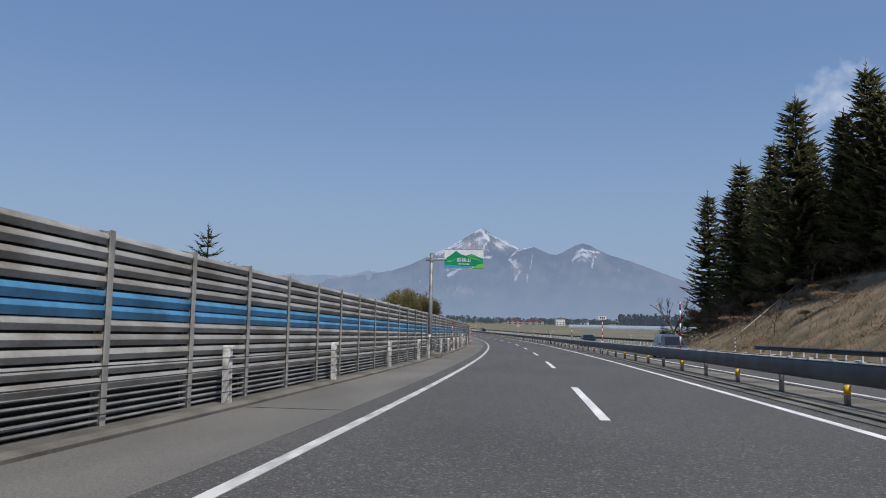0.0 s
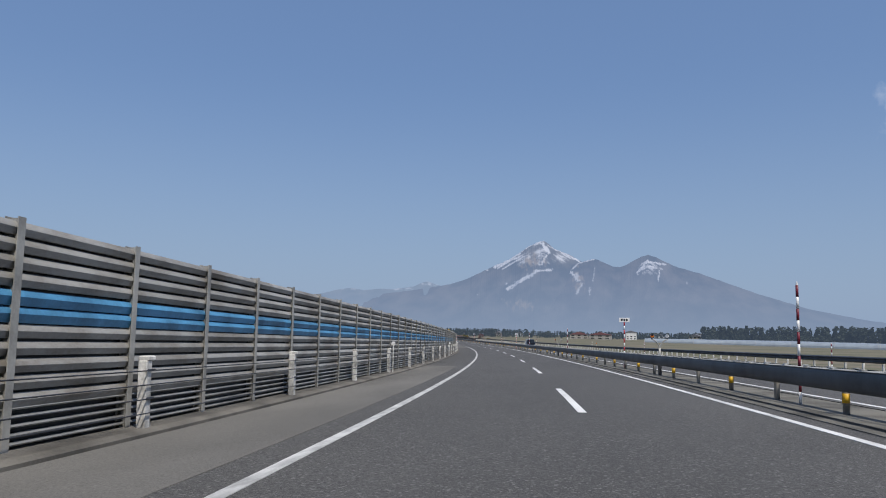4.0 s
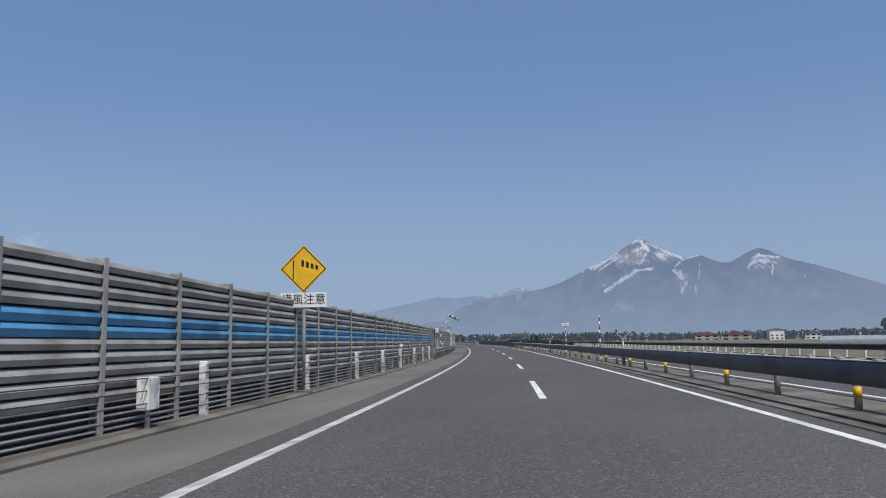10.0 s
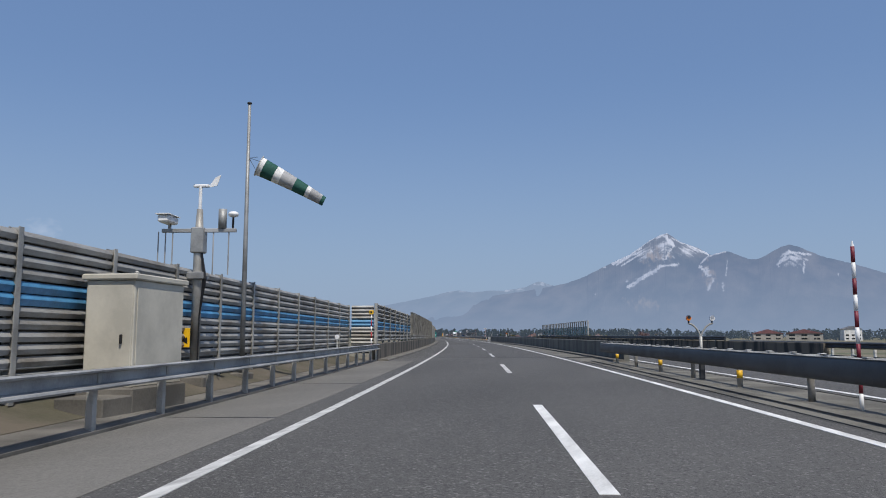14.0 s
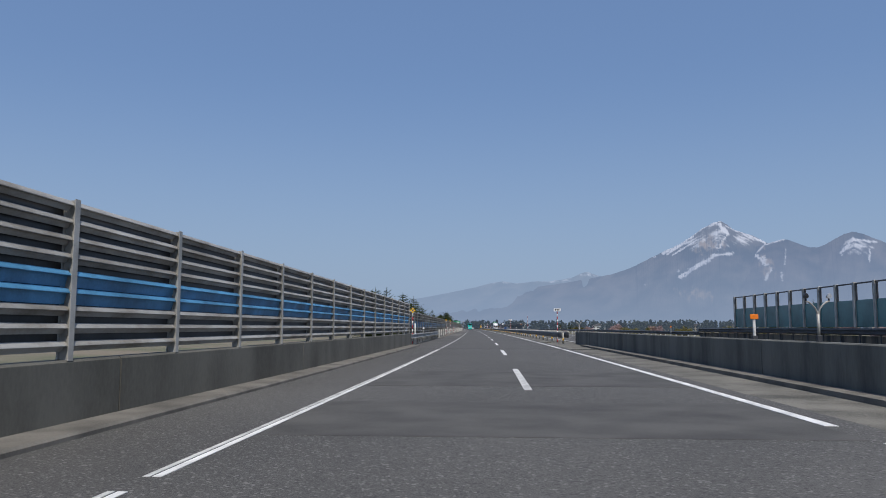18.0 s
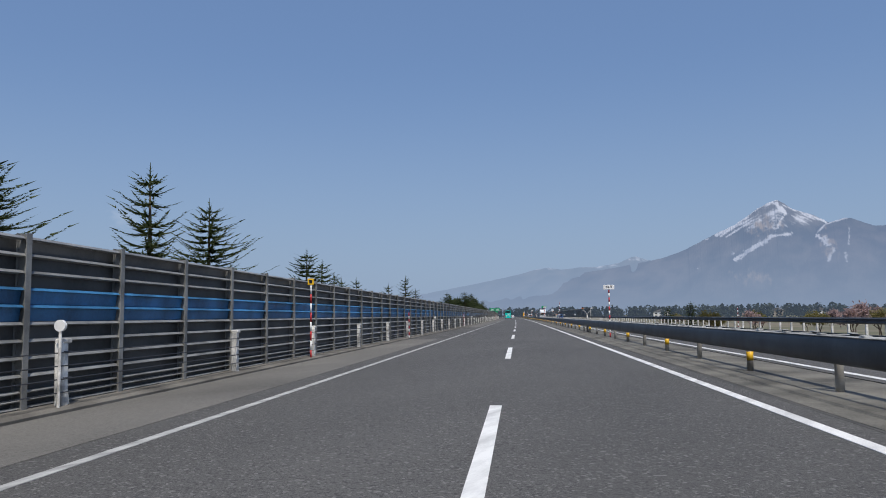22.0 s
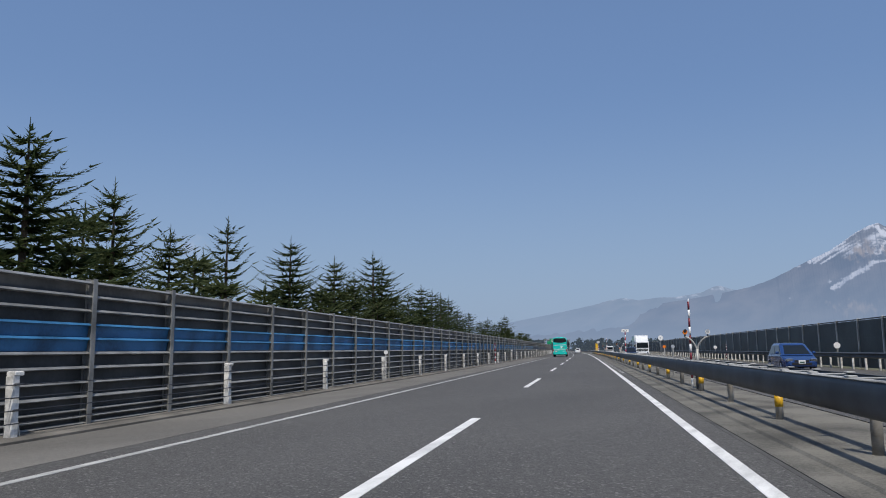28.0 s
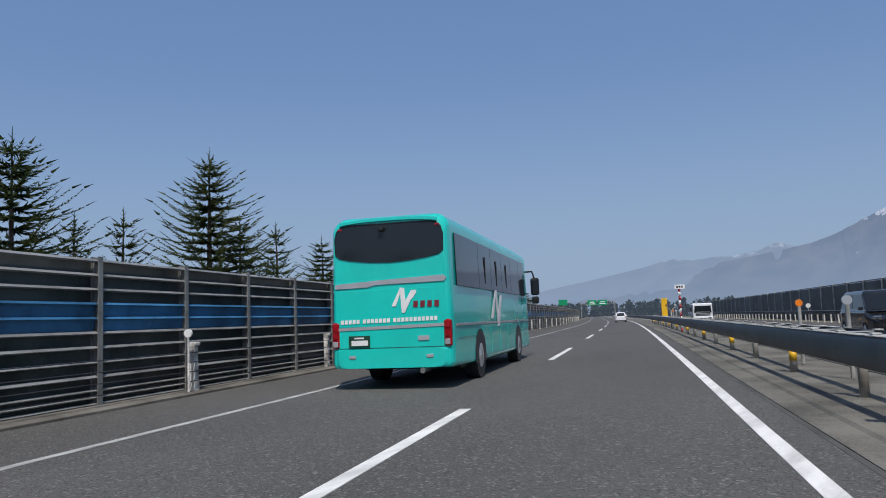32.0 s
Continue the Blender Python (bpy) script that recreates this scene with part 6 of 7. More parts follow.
    part("bumper_seam", Shape().cbox(0, -0.016, 0.80, 2.20, 0.012, 0.012, 0.002), BLACK, bump)
    plate_ = part("number_plate", Shape().cbox(-0.64, -0.03, 0.83, 0.44, 0.02, 0.22, 0.006), PLATE_GREEN, root, "dark green plate")
    part("plate_bar", Shape().plate([(-0.80, -0.043, 0.86), (-0.46, -0.043, 0.86), (-0.46, -0.043, 0.96), (-0.80, -0.043, 0.96)], (0, 0.004, 0)), WHITE, plate_)
    part("plate_bar", Shape().plate([(-0.74, -0.043, 0.99), (-0.54, -0.043, 0.99), (-0.54, -0.043, 1.02), (-0.74, -0.043, 1.02)], (0, 0.004, 0)), WHITE, plate_)
    part("handle_recess", Shape().cbox(-0.06, -0.02, 0.78, 0.16, 0.03, 0.05, 0.01), TEAL_DARK, root)
    part("side_badge", Shape().cbox(0.66, -0.012, 0.93, 0.22, 0.012, 0.09, 0.003), SILVER, root)
    part("exhaust", Shape().tube((0.62, -0.02, 0.36), (0.62, 0.5, 0.36), 0.055, n=12), CHROME, root, "exhaust pipe")
    # sides
    for sg in (-1, 1):
        xs = sg * (W / 2 + 0.002)
        y = 0.45
        for k, wd in enumerate((2.3, 1.55, 1.55, 1.55, 1.55, 1.3)):
            zt = 3.02
            pane = Shape().plate([(xs, y, 1.98), (xs, y + wd - 0.03, 1.98), (xs - sg * 0.028, y + wd - 0.03, zt), (xs - sg * 0.028, y, zt)], (sg * 0.012, 0, 0))
            pn = part("side_window", pane, DARK_GLASS, root, "dark tinted side window")
            if 0 < k < 4:
                part("window_bar", Shape().cbox(xs + sg * 0.008, y + 0.72, 2.12, 0.02, 0.05, 0.62, 0.004), BLACK, pn)
            y += wd
        part("side_line", Shape().cbox(xs, 5.6, 1.18, 0.012, 10.6, 0.05, 0.003), SILVER, root)
        part("skirt_seam", Shape().cbox(xs, 5.6, 0.95, 0.008, 10.4, 0.012, 0.002), TEAL_DARK, root)
        for yy in (3.4, 4.6, 5.8, 7.0):
            part("luggage_door", Shape().cbox(xs, yy, 0.48, 0.012, 1.12, 0.66, 0.006), TEAL, root)
        part("side_emblem", Shape().plate([(xs + sg * 0.008, 4.0, 1.30), (xs + sg * 0.008, 4.35, 1.30), (xs + sg * 0.008, 4.75, 1.85), (xs + sg * 0.008, 4.9, 1.1), (xs + sg * 0.008, 5.2, 1.1), (xs + sg * 0.008, 5.7, 1.9), (xs + sg * 0.008, 5.4, 1.9), (xs + sg * 0.008, 5.05, 1.45), (xs + sg * 0.008, 4.95, 2.0), (xs + sg * 0.008, 4.7, 2.0)], (sg * 0.006, 0, 0)), WHITE, root, "white zigzag emblem")
        for yw in (2.62, 8.45):
            arch = part("wheel_arch", Shape().plate([(xs - sg * 0.0, yw + 0.60 * math.cos(a), 0.50 + 0.58 * math.sin(a)) for a in [math.pi * k / 14 for k in range(15)]] + [(xs, yw - 0.60, 0.36), (xs, yw + 0.60, 0.36)], (sg * 0.010, 0, 0)), BLACK, root, "black wheel arch")
            wheel(root, sg * (W / 2 - 0.144), yw, 0.50, 0.30, sg)
    part("door", Shape().cbox(-W / 2 - 0.002, 10.2, 0.45, 0.016, 0.95, 2.4, 0.006), DARK_GLASS, root)
    part("windscreen", Shape().plate([(-1.1, 11.41, 1.3), (1.1, 11.41, 1.3), (1.0, 11.40, 2.9), (-1.0, 11.40, 2.9)], (0, 0.015, 0)), DARK_GLASS, root)
    for sg in (-1, 1):
        mr = part("mirror", Shape().cbox(sg * 1.44, 11.42, 2.02, 0.28, 0.18, 0.58, 0.05), BLACK, root, "black wing mirror")
        part("mirror_arm", Shape().pipe([(sg * 1.12, 11.2, 2.80), (sg * 1.36, 11.40, 2.82), (sg * 1.44, 11.42, 2.55)], 0.03, 8), BLACK, mr)
        part("mirror_glass", Shape().cbox(sg * 1.44, 11.332, 2.10, 0.20, 0.012, 0.40, 0.004), DARK_GLASS, mr)
        part("lower_mirror", Shape().cbox(sg * 1.44, 11.42, 1.74, 0.24, 0.14, 0.24, 0.04), BLACK, mr)
    part("roof_vent", Shape().cbox(0, 4.2, 3.39, 1.2, 2.2, 0.10, 0.03), TEAL, root)


coach()


def car(s, c, paint, label, turn, kind="sedan", name="car"):
    """A car; turn 180 faces the coming camera. Nose towards local +y."""
    root = thing(name, spot(s, c, 0, turn), label, "car", "cars on the road")
    dims = dict(sedan=(1.72, 4.5, 0.86, 1.45, 0.95, 3.75, 1.45, 2.75), wagon=(1.76, 4.6, 0.95, 1.62, 0.25, 3.75, 0.55, 2.9), van=(1.72, 4.6, 1.05, 1.86, 0.12, 4.05, 0.3, 3.2), hatch=(1.68, 3.9, 0.92, 1.52, 0.2, 3.2, 0.55, 2.3))[kind]
    W, L, zb, zt, g0, g1, r0, r1 = dims
    low = [(0.0, 0.20, 0.34, zb - 0.12), (0.10, 0.05, 0.28, zb - 0.02), (0.5, 0, 0.24, zb), (g1 - 0.2, 0, 0.22, zb), (L - 0.5, 0.02, 0.24, zb - 0.14), (L - 0.12, 0.10, 0.28, zb - 0.26), (L, 0.24, 0.36, zb - 0.36)]
    part("body", Shape().loft([rounded(W - 2 * i, z0, z1, 0.10, 0.08, y) for y, i, z0, z1 in low]), paint, root)
    ww = W - 0.10
    tw = ww / 2 - 0.14

    def ring(z, x, ya, yb2, k):
        return [Vector((sx * (x - (0 if e else k)), y + (k if (y == ya) else -k) * (1 if e else 0), z)) for sx, y, e in ((-1, ya, 0), (1, ya, 0), (1, ya, 1), (1, yb2, 1), (1, yb2, 0), (-1, yb2, 0), (-1, yb2, 1), (-1, ya, 1))]

    part("cabin", Shape().loft([ring(zb - 0.04, ww / 2, g0, g1, 0.10), ring(zt - 0.09, tw, r0, r1, 0.12), ring(zt - 0.02, tw - 0.08, r0 + 0.10, r1 - 0.12, 0.12), ring(zt, tw - 0.25, r0 + 0.35, r1 - 0.4, 0.12)]), paint, root, smooth=False)

    def pane(name, pts, out):
        part(name, Shape().plate([Vector(p) + Vector(out) * 0.004 for p in pts], Vector(out) * 0.012), DARK_GLASS, root, "dark tinted glass")

    def mixy(y0, y1, t):
        return y0 + (y1 - y0) * t

    for nm, ga, ra, o in (("windscreen", g1, r1, 1), ("rear_window", g0, r0, -1)):
        lo, hi = 0.10, 0.93
        zl, zh = zb - 0.04 + (zt - zb - 0.05) * lo, zb - 0.04 + (zt - zb - 0.05) * hi
        pane(nm, [(-ww / 2 + 0.16, mixy(ga, ra, lo), zl), (ww / 2 - 0.16, mixy(ga, ra, lo), zl), (tw - 0.15, mixy(ga, ra, hi), zh), (-tw + 0.15, mixy(ga, ra, hi), zh)], (0, o, 0.3))
    for sx in (-1, 1):
        lo, hi = 0.14, 0.90
        zl, zh = zb - 0.04 + (zt - zb - 0.05) * lo, zb - 0.04 + (zt - zb - 0.05) * hi
        xl, xh = mixy(ww / 2, tw, lo), mixy(ww / 2, tw, hi)
        a0, a1, b0, b1 = mixy(g0, r0, lo) + 0.18, mixy(g0, r0, hi) + 0.18, mixy(g1, r1, lo) - 0.22, mixy(g1, r1, hi) - 0.20
        m0, m1 = (a0 + b0) / 2, (a1 + b1) / 2
        pane("side_window", [(sx * xl, a0, zl), (sx * xl, m0 - 0.04, zl), (sx * xh, m1 - 0.04, zh), (sx * xh, a1, zh)], (sx, 0, 0.2))
        pane("side_window", [(sx * xl, m0 + 0.04, zl), (sx * xl, b0, zl), (sx * xh, b1, zh), (sx * xh, m1 + 0.04, zh)], (sx, 0, 0.2))
        part("headlight", Shape().cbox(sx * (W / 2 - 0.26), L - 0.10, zb - 0.36, 0.36, 0.16, 0.15, 0.03), CHROME, root, "bright headlight")
        part("tail_lamp", Shape().cbox(sx * (W / 2 - 0.20), 0.07, zb - 0.22, 0.22, 0.10, 0.18, 0.02), TAIL_RED, root)
        part("mirror", Shape().cbox(sx * (W / 2 + 0.06), g1 - 0.45, zb + 0.02, 0.18, 0.10, 0.13, 0.03), paint, root)
        for y in (0.78, L - 0.85):
            wheel(root, sx * (W / 2 - 0.10), y, 0.31, 0.20, sx)
    part("grille", Shape().cbox(0, L - 0.015, zb - 0.40, 0.7, 0.05, 0.12, 0.01), BLACK, root)
    part("bumper_opening", Shape().cbox(0, L - 0.012, 0.38, 0.95, 0.05, 0.12, 0.01), BLACK, root)
    pl = part("number_plate", Shape().cbox(0, L + 0.02, 0.46, 0.33, 0.012, 0.165, 0.003), WHITE, root)
    part("plate_bar", Shape().cbox(0, L + 0.029, 0.49, 0.24, 0.004, 0.07, 0.001), PLATE_GREEN, pl)
    part("rear_plate", Shape().cbox(0, 0.0, 0.62, 0.33, 0.02, 0.165, 0.003), WHITE, root)
    return root


SILVER_CAR = mat("dark_grey_car_paint", (0.085, 0.095, 0.115), 0.25, 0.4, vary=0.03, coat=0.5)
BLACK_CAR = mat("black_car_paint", (0.012, 0.013, 0.016), 0.2, vary=0.03, coat=0.6)
BLUE_CAR = mat("deep_blue_car_paint", (0.02, 0.06, 0.20), 0.22, 0.2, vary=0.03, coat=0.6)
WHITE_CAR = mat("white_car_paint", (0.75, 0.76, 0.77), 0.25, vary=0.03, coat=0.5)
NAVY_CAR = mat("dark_navy_car_paint", (0.015, 0.02, 0.04), 0.2, 0.1, vary=0.03, coat=0.6)
car(63.5, 9.1, SILVER_CAR, "dark grey estate car in the oncoming lane", 180, "wagon")
car(107.5, 9.1, BLACK_CAR, "black hatchback in the oncoming lane", 180, "hatch")
car(284.0, 9.1, BLACK_CAR, "black minivan in the oncoming lane", 180, "van")
car(859.0, 12.9, BLUE_CAR, "deep blue hatchback in the oncoming lane", 180, "hatch")
car(935.4, 9.0, NAVY_CAR, "dark navy hatchback in the oncoming lane", 180, "hatch")
car(974.0, 12.2, BLACK_CAR, "black minivan with headlights in the oncoming lane", 180, "van")
car(1056.0, 1.9, WHITE_CAR, "white hatchback far ahead in the passing lane", 0, "hatch")


def truck(s, c, long, label, flat=False):
    root = thing("truck", spot(s, c, 0, 180), label, "truck", "trucks in the oncoming lanes")
    W = 2.3 if not flat else 1.8
    h = 2.6 if not flat else 2.0
    cab = [rounded(W, 0.55, h, 0.12, 0.05, y) for y in (long - 1.9, long - 0.25)] + [rounded(W - 0.1, 0.6, h - 0.12, 0.12, 0.05, long)]
    part("cab", Shape().loft(cab), WHITE_CAR, root, "white cab")
    part("windscreen", Shape().plate([(-W / 2 + 0.12, long + 0.004, h * 0.55), (W / 2 - 0.12, long + 0.004, h * 0.55), (W / 2 - 0.18, long + 0.002, h - 0.25), (-W / 2 + 0.18, long + 0.002, h - 0.25)], (0, 0.02, 0)), DARK_GLASS, root)
    part("grille", Shape().cbox(0, long + 0.01, 0.82, W - 0.5, 0.04, 0.42, 0.01), BLACK, root, "black grille")
    for k in range(3):
        part("grille_slat", Shape().cbox(0, long + 0.035, 0.88 + 0.13 * k, W - 0.56, 0.02, 0.04, 0.006), SILVER, root)
    part("bumper", Shape().cbox(0, long + 0.02, 0.42, W - 0.04, 0.16, 0.30, 0.03), WHITE_CAR, root)
    for sx in (-1, 1):
        part("headlight", Shape().cbox(sx * (W / 2 - 0.28), long + 0.09, 0.52, 0.32, 0.05, 0.15, 0.02), CHROME, root)
        part("mirror", Shape().cbox(sx * (W / 2 + 0.18), long - 0.05, h * 0.62, 0.18, 0.10, 0.40, 0.03), BLACK, root)
        part("side_glass", Shape().cbox(sx * W / 2, long - 0.75, h * 0.58, 0.02, 0.8, 0.6, 0.01), DARK_GLASS, root)
        for y in (1.1, long - 0.95):
            wheel(root, sx * (W / 2 - 0.14), y, 0.42 if not flat else 0.32, 0.24, sx)
    part("chassis", Shape().cbox(0, long / 2 - 0.9, 0.5, 0.9, long - 2.0, 0.25, 0.02), BLACK, root)
    if flat:
        part("load_bed", Shape().cbox(0, (long - 2.0) / 2, 0.75, W, long - 2.1, 0.45, 0.02), WHITE_CAR, root)
    else:
        part("cargo_box", Shape().cbox(0, (long - 2.1) / 2, 0.85, W + 0.1, long - 2.1, 2.85, 0.03), WHITE_CAR, root, "white cargo box")
        part("wind_deflector", Shape().loft([rounded(W - 0.2, h, h + 0.10, 0.03, 0.02, long - 0.5), rounded(W - 0.2, h, h + 1.0, 0.10, 0.02, long - 1.6)]), WHITE_CAR, root)
        part("side_guard", Shape().cbox(W / 2, long / 2 - 0.8, 0.5, 0.03, 3.0, 0.3, 0.01), GALV_DARK, root)


truck(963.0, 12.4, 9.0, "white box truck in the outer oncoming lane")
truck(1017.0, 9.2, 5.0, "small white flatbed truck in the oncoming lane", True)


# ---- hillside and plants ----
def hillside():
    sh = Shape()
    ss, cs = np.arange(-90, 140, 3.0), np.arange(18.7, 92, 1.6)
    for s in ss:
        fade = 1 - min(1, max(0, (s - 90) / 40)) ** 1.3
        for c in cs:
            z = min((c - 18.7) * 0.64, 7.4 + (c - 30) * 0.22) * fade
            z += noise.fractal((s * 0.16, c * 0.22, 4.0), 0.8, 2.0, 5) * 0.55 * min(1, (c - 18.7) / 3) * fade
            sh.v.append(tuple(at(s, c, max(z, 0) - 0.12 - 2.4 * (1 - fade) * min(1, (c - 18.7) / 6))))
    n = len(cs)
    for j in range(len(ss) - 1):
        for i in range(n - 1):
            p = j * n + i
            sh.f.append((p, p + 1, p + n + 1, p + n))
    solid("hillside", sh, HILL_MAT, "steep brown brush-covered cutting slope", "hillside", kind="structure", smooth=True, fix=False)


hillside()


def hill_z(s, c):
    fade = 1 - min(1, max(0, (s - 90) / 40)) ** 1.3
    return min((c - 18.7) * 0.64, 7.4 + (c - 30) * 0.22) * fade - 0.15


def brush_patch():
    rnd = random.Random(5)
    sh = Shape()
    for _ in range(9500):
        s, c = rnd.uniform(20, 116), 19.4 + 17 * rnd.random() ** 1.2
        p = at(s, c, hill_z(s, c))
        for k in range(3):
            a, ln, w = rnd.uniform(0, 6.28), rnd.uniform(0.25, 1.0), rnd.uniform(0.012, 0.04)
            d = Vector((math.cos(a) * 0.7, math.sin(a) * 0.7, rnd.uniform(0.15, 0.9))) * ln
            q = Vector((-math.sin(a), math.cos(a), 0)) * w
            sh.add([p - q, p + q, p + d], [(0, 1, 2)])
    solid("dry_brush", sh, BRUSH, "tangled dry grass and cut brush on the slope", "brush", kind="stuff", fix=False)


brush_patch()


def spray(sh, p, d, ln, w, rnd):
    """A needle spray: one slim tapering twig at a chance roll."""
    side = d.cross(Vector((0, 0, 1)))
    if side.length < 1e-3:
        side = Vector((1, 0, 0))
    side.normalize()
    up = side.cross(d).normalized()
    e = p + d * ln
    t = rnd.uniform(-1.2, 1.2)
    a = (side * math.cos(t) + up * math.sin(t)) * w
    sh.add([p - a, p + a, e], [(0, 1, 2)])


def conifer_meshes(h, seed, base=0.26, levels=26, per=6, sparse=0.0, droop=0.25, rise=0.35, tip=1.0, sp=0.34, bare=0.10, slim=0.15, point=0.85, thick=2):
    rnd = random.Random(seed)
    trunk = Shape().pipe([(0, 0, -0.3), (0.02, 0, h * 0.35), (0, 0.02, h * 0.75), (0, 0, h)], [h * 0.017, h * 0.012, h * 0.006, 0.008], 7)
    cr = Shape()
    for lv in range(levels):
        u = bare + (0.985 - bare) * (lv + rnd.random() * 0.5) / levels
        R = h * base * (1 - u) ** point * rnd.uniform(0.80, 1.05) + 0.14
        for k in range(per):
            if rnd.random() < sparse:
                continue
            a = 6.283 * (k + rnd.random() * 0.7) / per + lv * 1.3
            ln = R * rnd.uniform(0.55, 1.12)
            out = Vector((math.cos(a), math.sin(a), 0))
            prev = Vector((0, 0, u * h))
            dr, ri = droop * rnd.uniform(0.2, 1.4), rise * rnd.uniform(0.6, 1.6)
            n = max(3, int(ln / (sp * 0.27)))
            cross = out.cross(Vector((0, 0, 1)))
            for j in range(1, n + 1):
                t = j / n
                p = Vector((0, 0, u * h)) + out * ln * t + Vector((0, 0, ln * (ri * t * t - dr * t)))
                d = (p - prev).normalized()
                wide = sp * (1.25 - 0.88 * t)
                for sg in (-1, 1, 0, -1, 1)[:2 + thick]:
                    sd = (d * 0.9 + sg * rnd.uniform(0.5, 1.0) * cross + Vector((0, 0, rnd.uniform(-0.35, 0.45)))).normalized()
                    spray(cr, p, sd, wide * rnd.uniform(0.6, 1.15), wide * slim, rnd)
                prev = p
            spray(cr, prev, (out + Vector((0, 0, 0.6))).normalized(), sp, sp * slim, rnd)
    for k in range(14):
        a = k * 1.9
        spray(cr, Vector((0, 0, h * (0.90 + 0.007 * k))), Vector((math.cos(a) * 0.6, math.sin(a) * 0.6, 0.7)).normalized(), 0.26 * tip * (1.3 - 0.06 * k), 0.03 * tip, rnd)
    cr.tube((0, 0, h * 0.95), (0, 0, h * 1.045), 0.022 * tip, 0.006, 4)
    for k in range(10):                         # short twigs on the bare leader
        a = k * 2.4
        spray(cr, Vector((0, 0, h * (0.965 + 0.006 * k))), Vector((math.cos(a) * 0.7, math.sin(a) * 0.7, 0.7)).normalized(), 0.16 * tip, 0.018 * tip, rnd)
    return fixed(trunk).mesh("trunk", BARK), cr


def conifer(name, h, seed, ma, m, label, group, **kw):
    tr, cr = conifer_meshes(h, seed, **kw)
    root = thing(name, m, label, "tree", group)
    part("trunk", tr, None, root)
    part("crown", cr.mesh("crown", ma), None, root)
    return root


spruces = []
for k, (h, kw) in enumerate(((8.5, dict(base=0.42, sparse=0.06, levels=27, per=8, sp=0.27, slim=0.125, rise=0.45, droop=0.2, thick=2, point=0.74)), (8.0, dict(base=0.47, sparse=0.10, levels=25, per=8, sp=0.28, slim=0.125, rise=0.5, droop=0.2, thick=2, point=0.72)),
                             (7.0, dict(base=0.32, sparse=0.20, levels=20, per=7, sp=0.24, slim=0.125, rise=0.5, droop=0.2, point=0.8)), (9.0, dict(base=0.45, sparse=0.06, levels=29, per=8, sp=0.28, slim=0.125, rise=0.4, droop=0.2, bare=0.05, thick=2, point=0.74)))):
    spruces.append((h, conifer("spruce_tree", h, 40 + k, SPRUCE, spot(1300 + 12 * k, -18, -1.9), "young green spruce with a ragged open crown behind the barrier", "spruces behind the sound barrier", **kw)))

far_spruces = []
for k, (h, kw) in enumerate(((8.0, dict(base=0.40, sparse=0.10, levels=19, per=8, sp=0.55, slim=0.14, thick=1)), (7.0, dict(base=0.36, sparse=0.15, levels=16, per=8, sp=0.62, slim=0.14, thick=1)))):
    far_spruces.append((h, conifer("spruce_tree", h, 50 + k, SPRUCE, spot(1360 + 12 * k, -18, -1.9), "young green spruce in the back row behind the barrier", "spruces behind the sound barrier", **kw)))


def plant(src, s, c, top, ground, turn, label=""):
    h, ob = src
    t = copy_thing(ob, spot(s, c, ground, turn))
    k = (top - ground) / (h * 1.035)
    wide = k * (1.15 + 0.3 * ((turn * 7) % 10) / 10)
    t.scale = (wide, wide, k)
    return t


TALL = [(607, 5.5), (609.2, 5.8), (619.8, 6.4), (629.5, 4.5), (641.6, 6.8), (654.4, 5.7), (663.2, 7.0), (668.6, 6.5), (684.0, 5.7), (687.8, 5.3), (691.2, 4.6), (693.5, 4.4), (698.9, 4.6), (714.7, 4.8), (726.9, 6.2), (735.7, 5.1), (781.6, 6.0), (784, 5.4), (788, 5.8)]
DENSE = [(831.5, 7.8), (835.5, 7.0), (839.0, 6.0), (843.6, 7.1), (850.8, 7.3), (857.9, 7.1), (862, 6.5), (866.6, 8.5), (869.1, 8.1), (883.4, 7.5), (888.7, 7.4), (893.3, 7.4), (895.2, 6.6), (898.1, 7.4), (904.3, 6.4), (908.1, 5.5), (913.7, 6.5), (925, 5.7), (928, 4.6), (932.3, 5.7), (934.4, 6.4), (944.4, 6.0), (953.3, 6.7), (955.6, 4.8), (957.8, 5.2), (962.9, 8.2), (965.2, 5.9), (968.5, 6.0), (973.8, 5.9)]
rp = random.Random(8)
for i, (s, top) in enumerate(TALL + DENSE):
    plant(spruces[i % 4 if top > 5.3 else 2], s, -13.0, top, -1.9, i * 53 % 360)
for i in range(21):
    s = 815 + i * 3.3 + rp.uniform(-1.5, 1.5)
    plant(far_spruces[i % 2], s, -14.2 - rp.uniform(0, 3.5), rp.uniform(5.0, 6.6), -2.2, i * 71 % 360)
for i in range(14):
    plant(far_spruces[i % 2], 990 + i * 7.5, -13.5 - rp.uniform(0, 4), rp.uniform(5.0, 7.2), -2.0, i * 37 % 360)
for i, s in enumerate((868.5, 873, 877.5, 880.5, 886, 891)):
    plant(spruces[(3, 0, 1)[i % 3]], s, -13.6 - 0.6 * (i % 3), 5.6 + 0.35 * (i * 5 % 4), -2.0, i * 47 % 360)
for i in range(13):                             # lower crowns fill the row between the leaders
    plant(far_spruces[i % 2], 829 + i * 4.3 + rp.uniform(-1.2, 1.2), -11.6 - rp.uniform(0, 1.2), rp.uniform(3.9, 5.0), -1.7, i * 59 % 360)
plant(spruces[2], 36.9, -14, 5.6, -2, 20)
for s, c, top in ((131, 25, 3.4), (134, 27, 2.6), (139, 30, 4.2), (143, 29, 3.0)):
    plant(spruces[3], s, c, top, -2.2, s * 13 % 360)

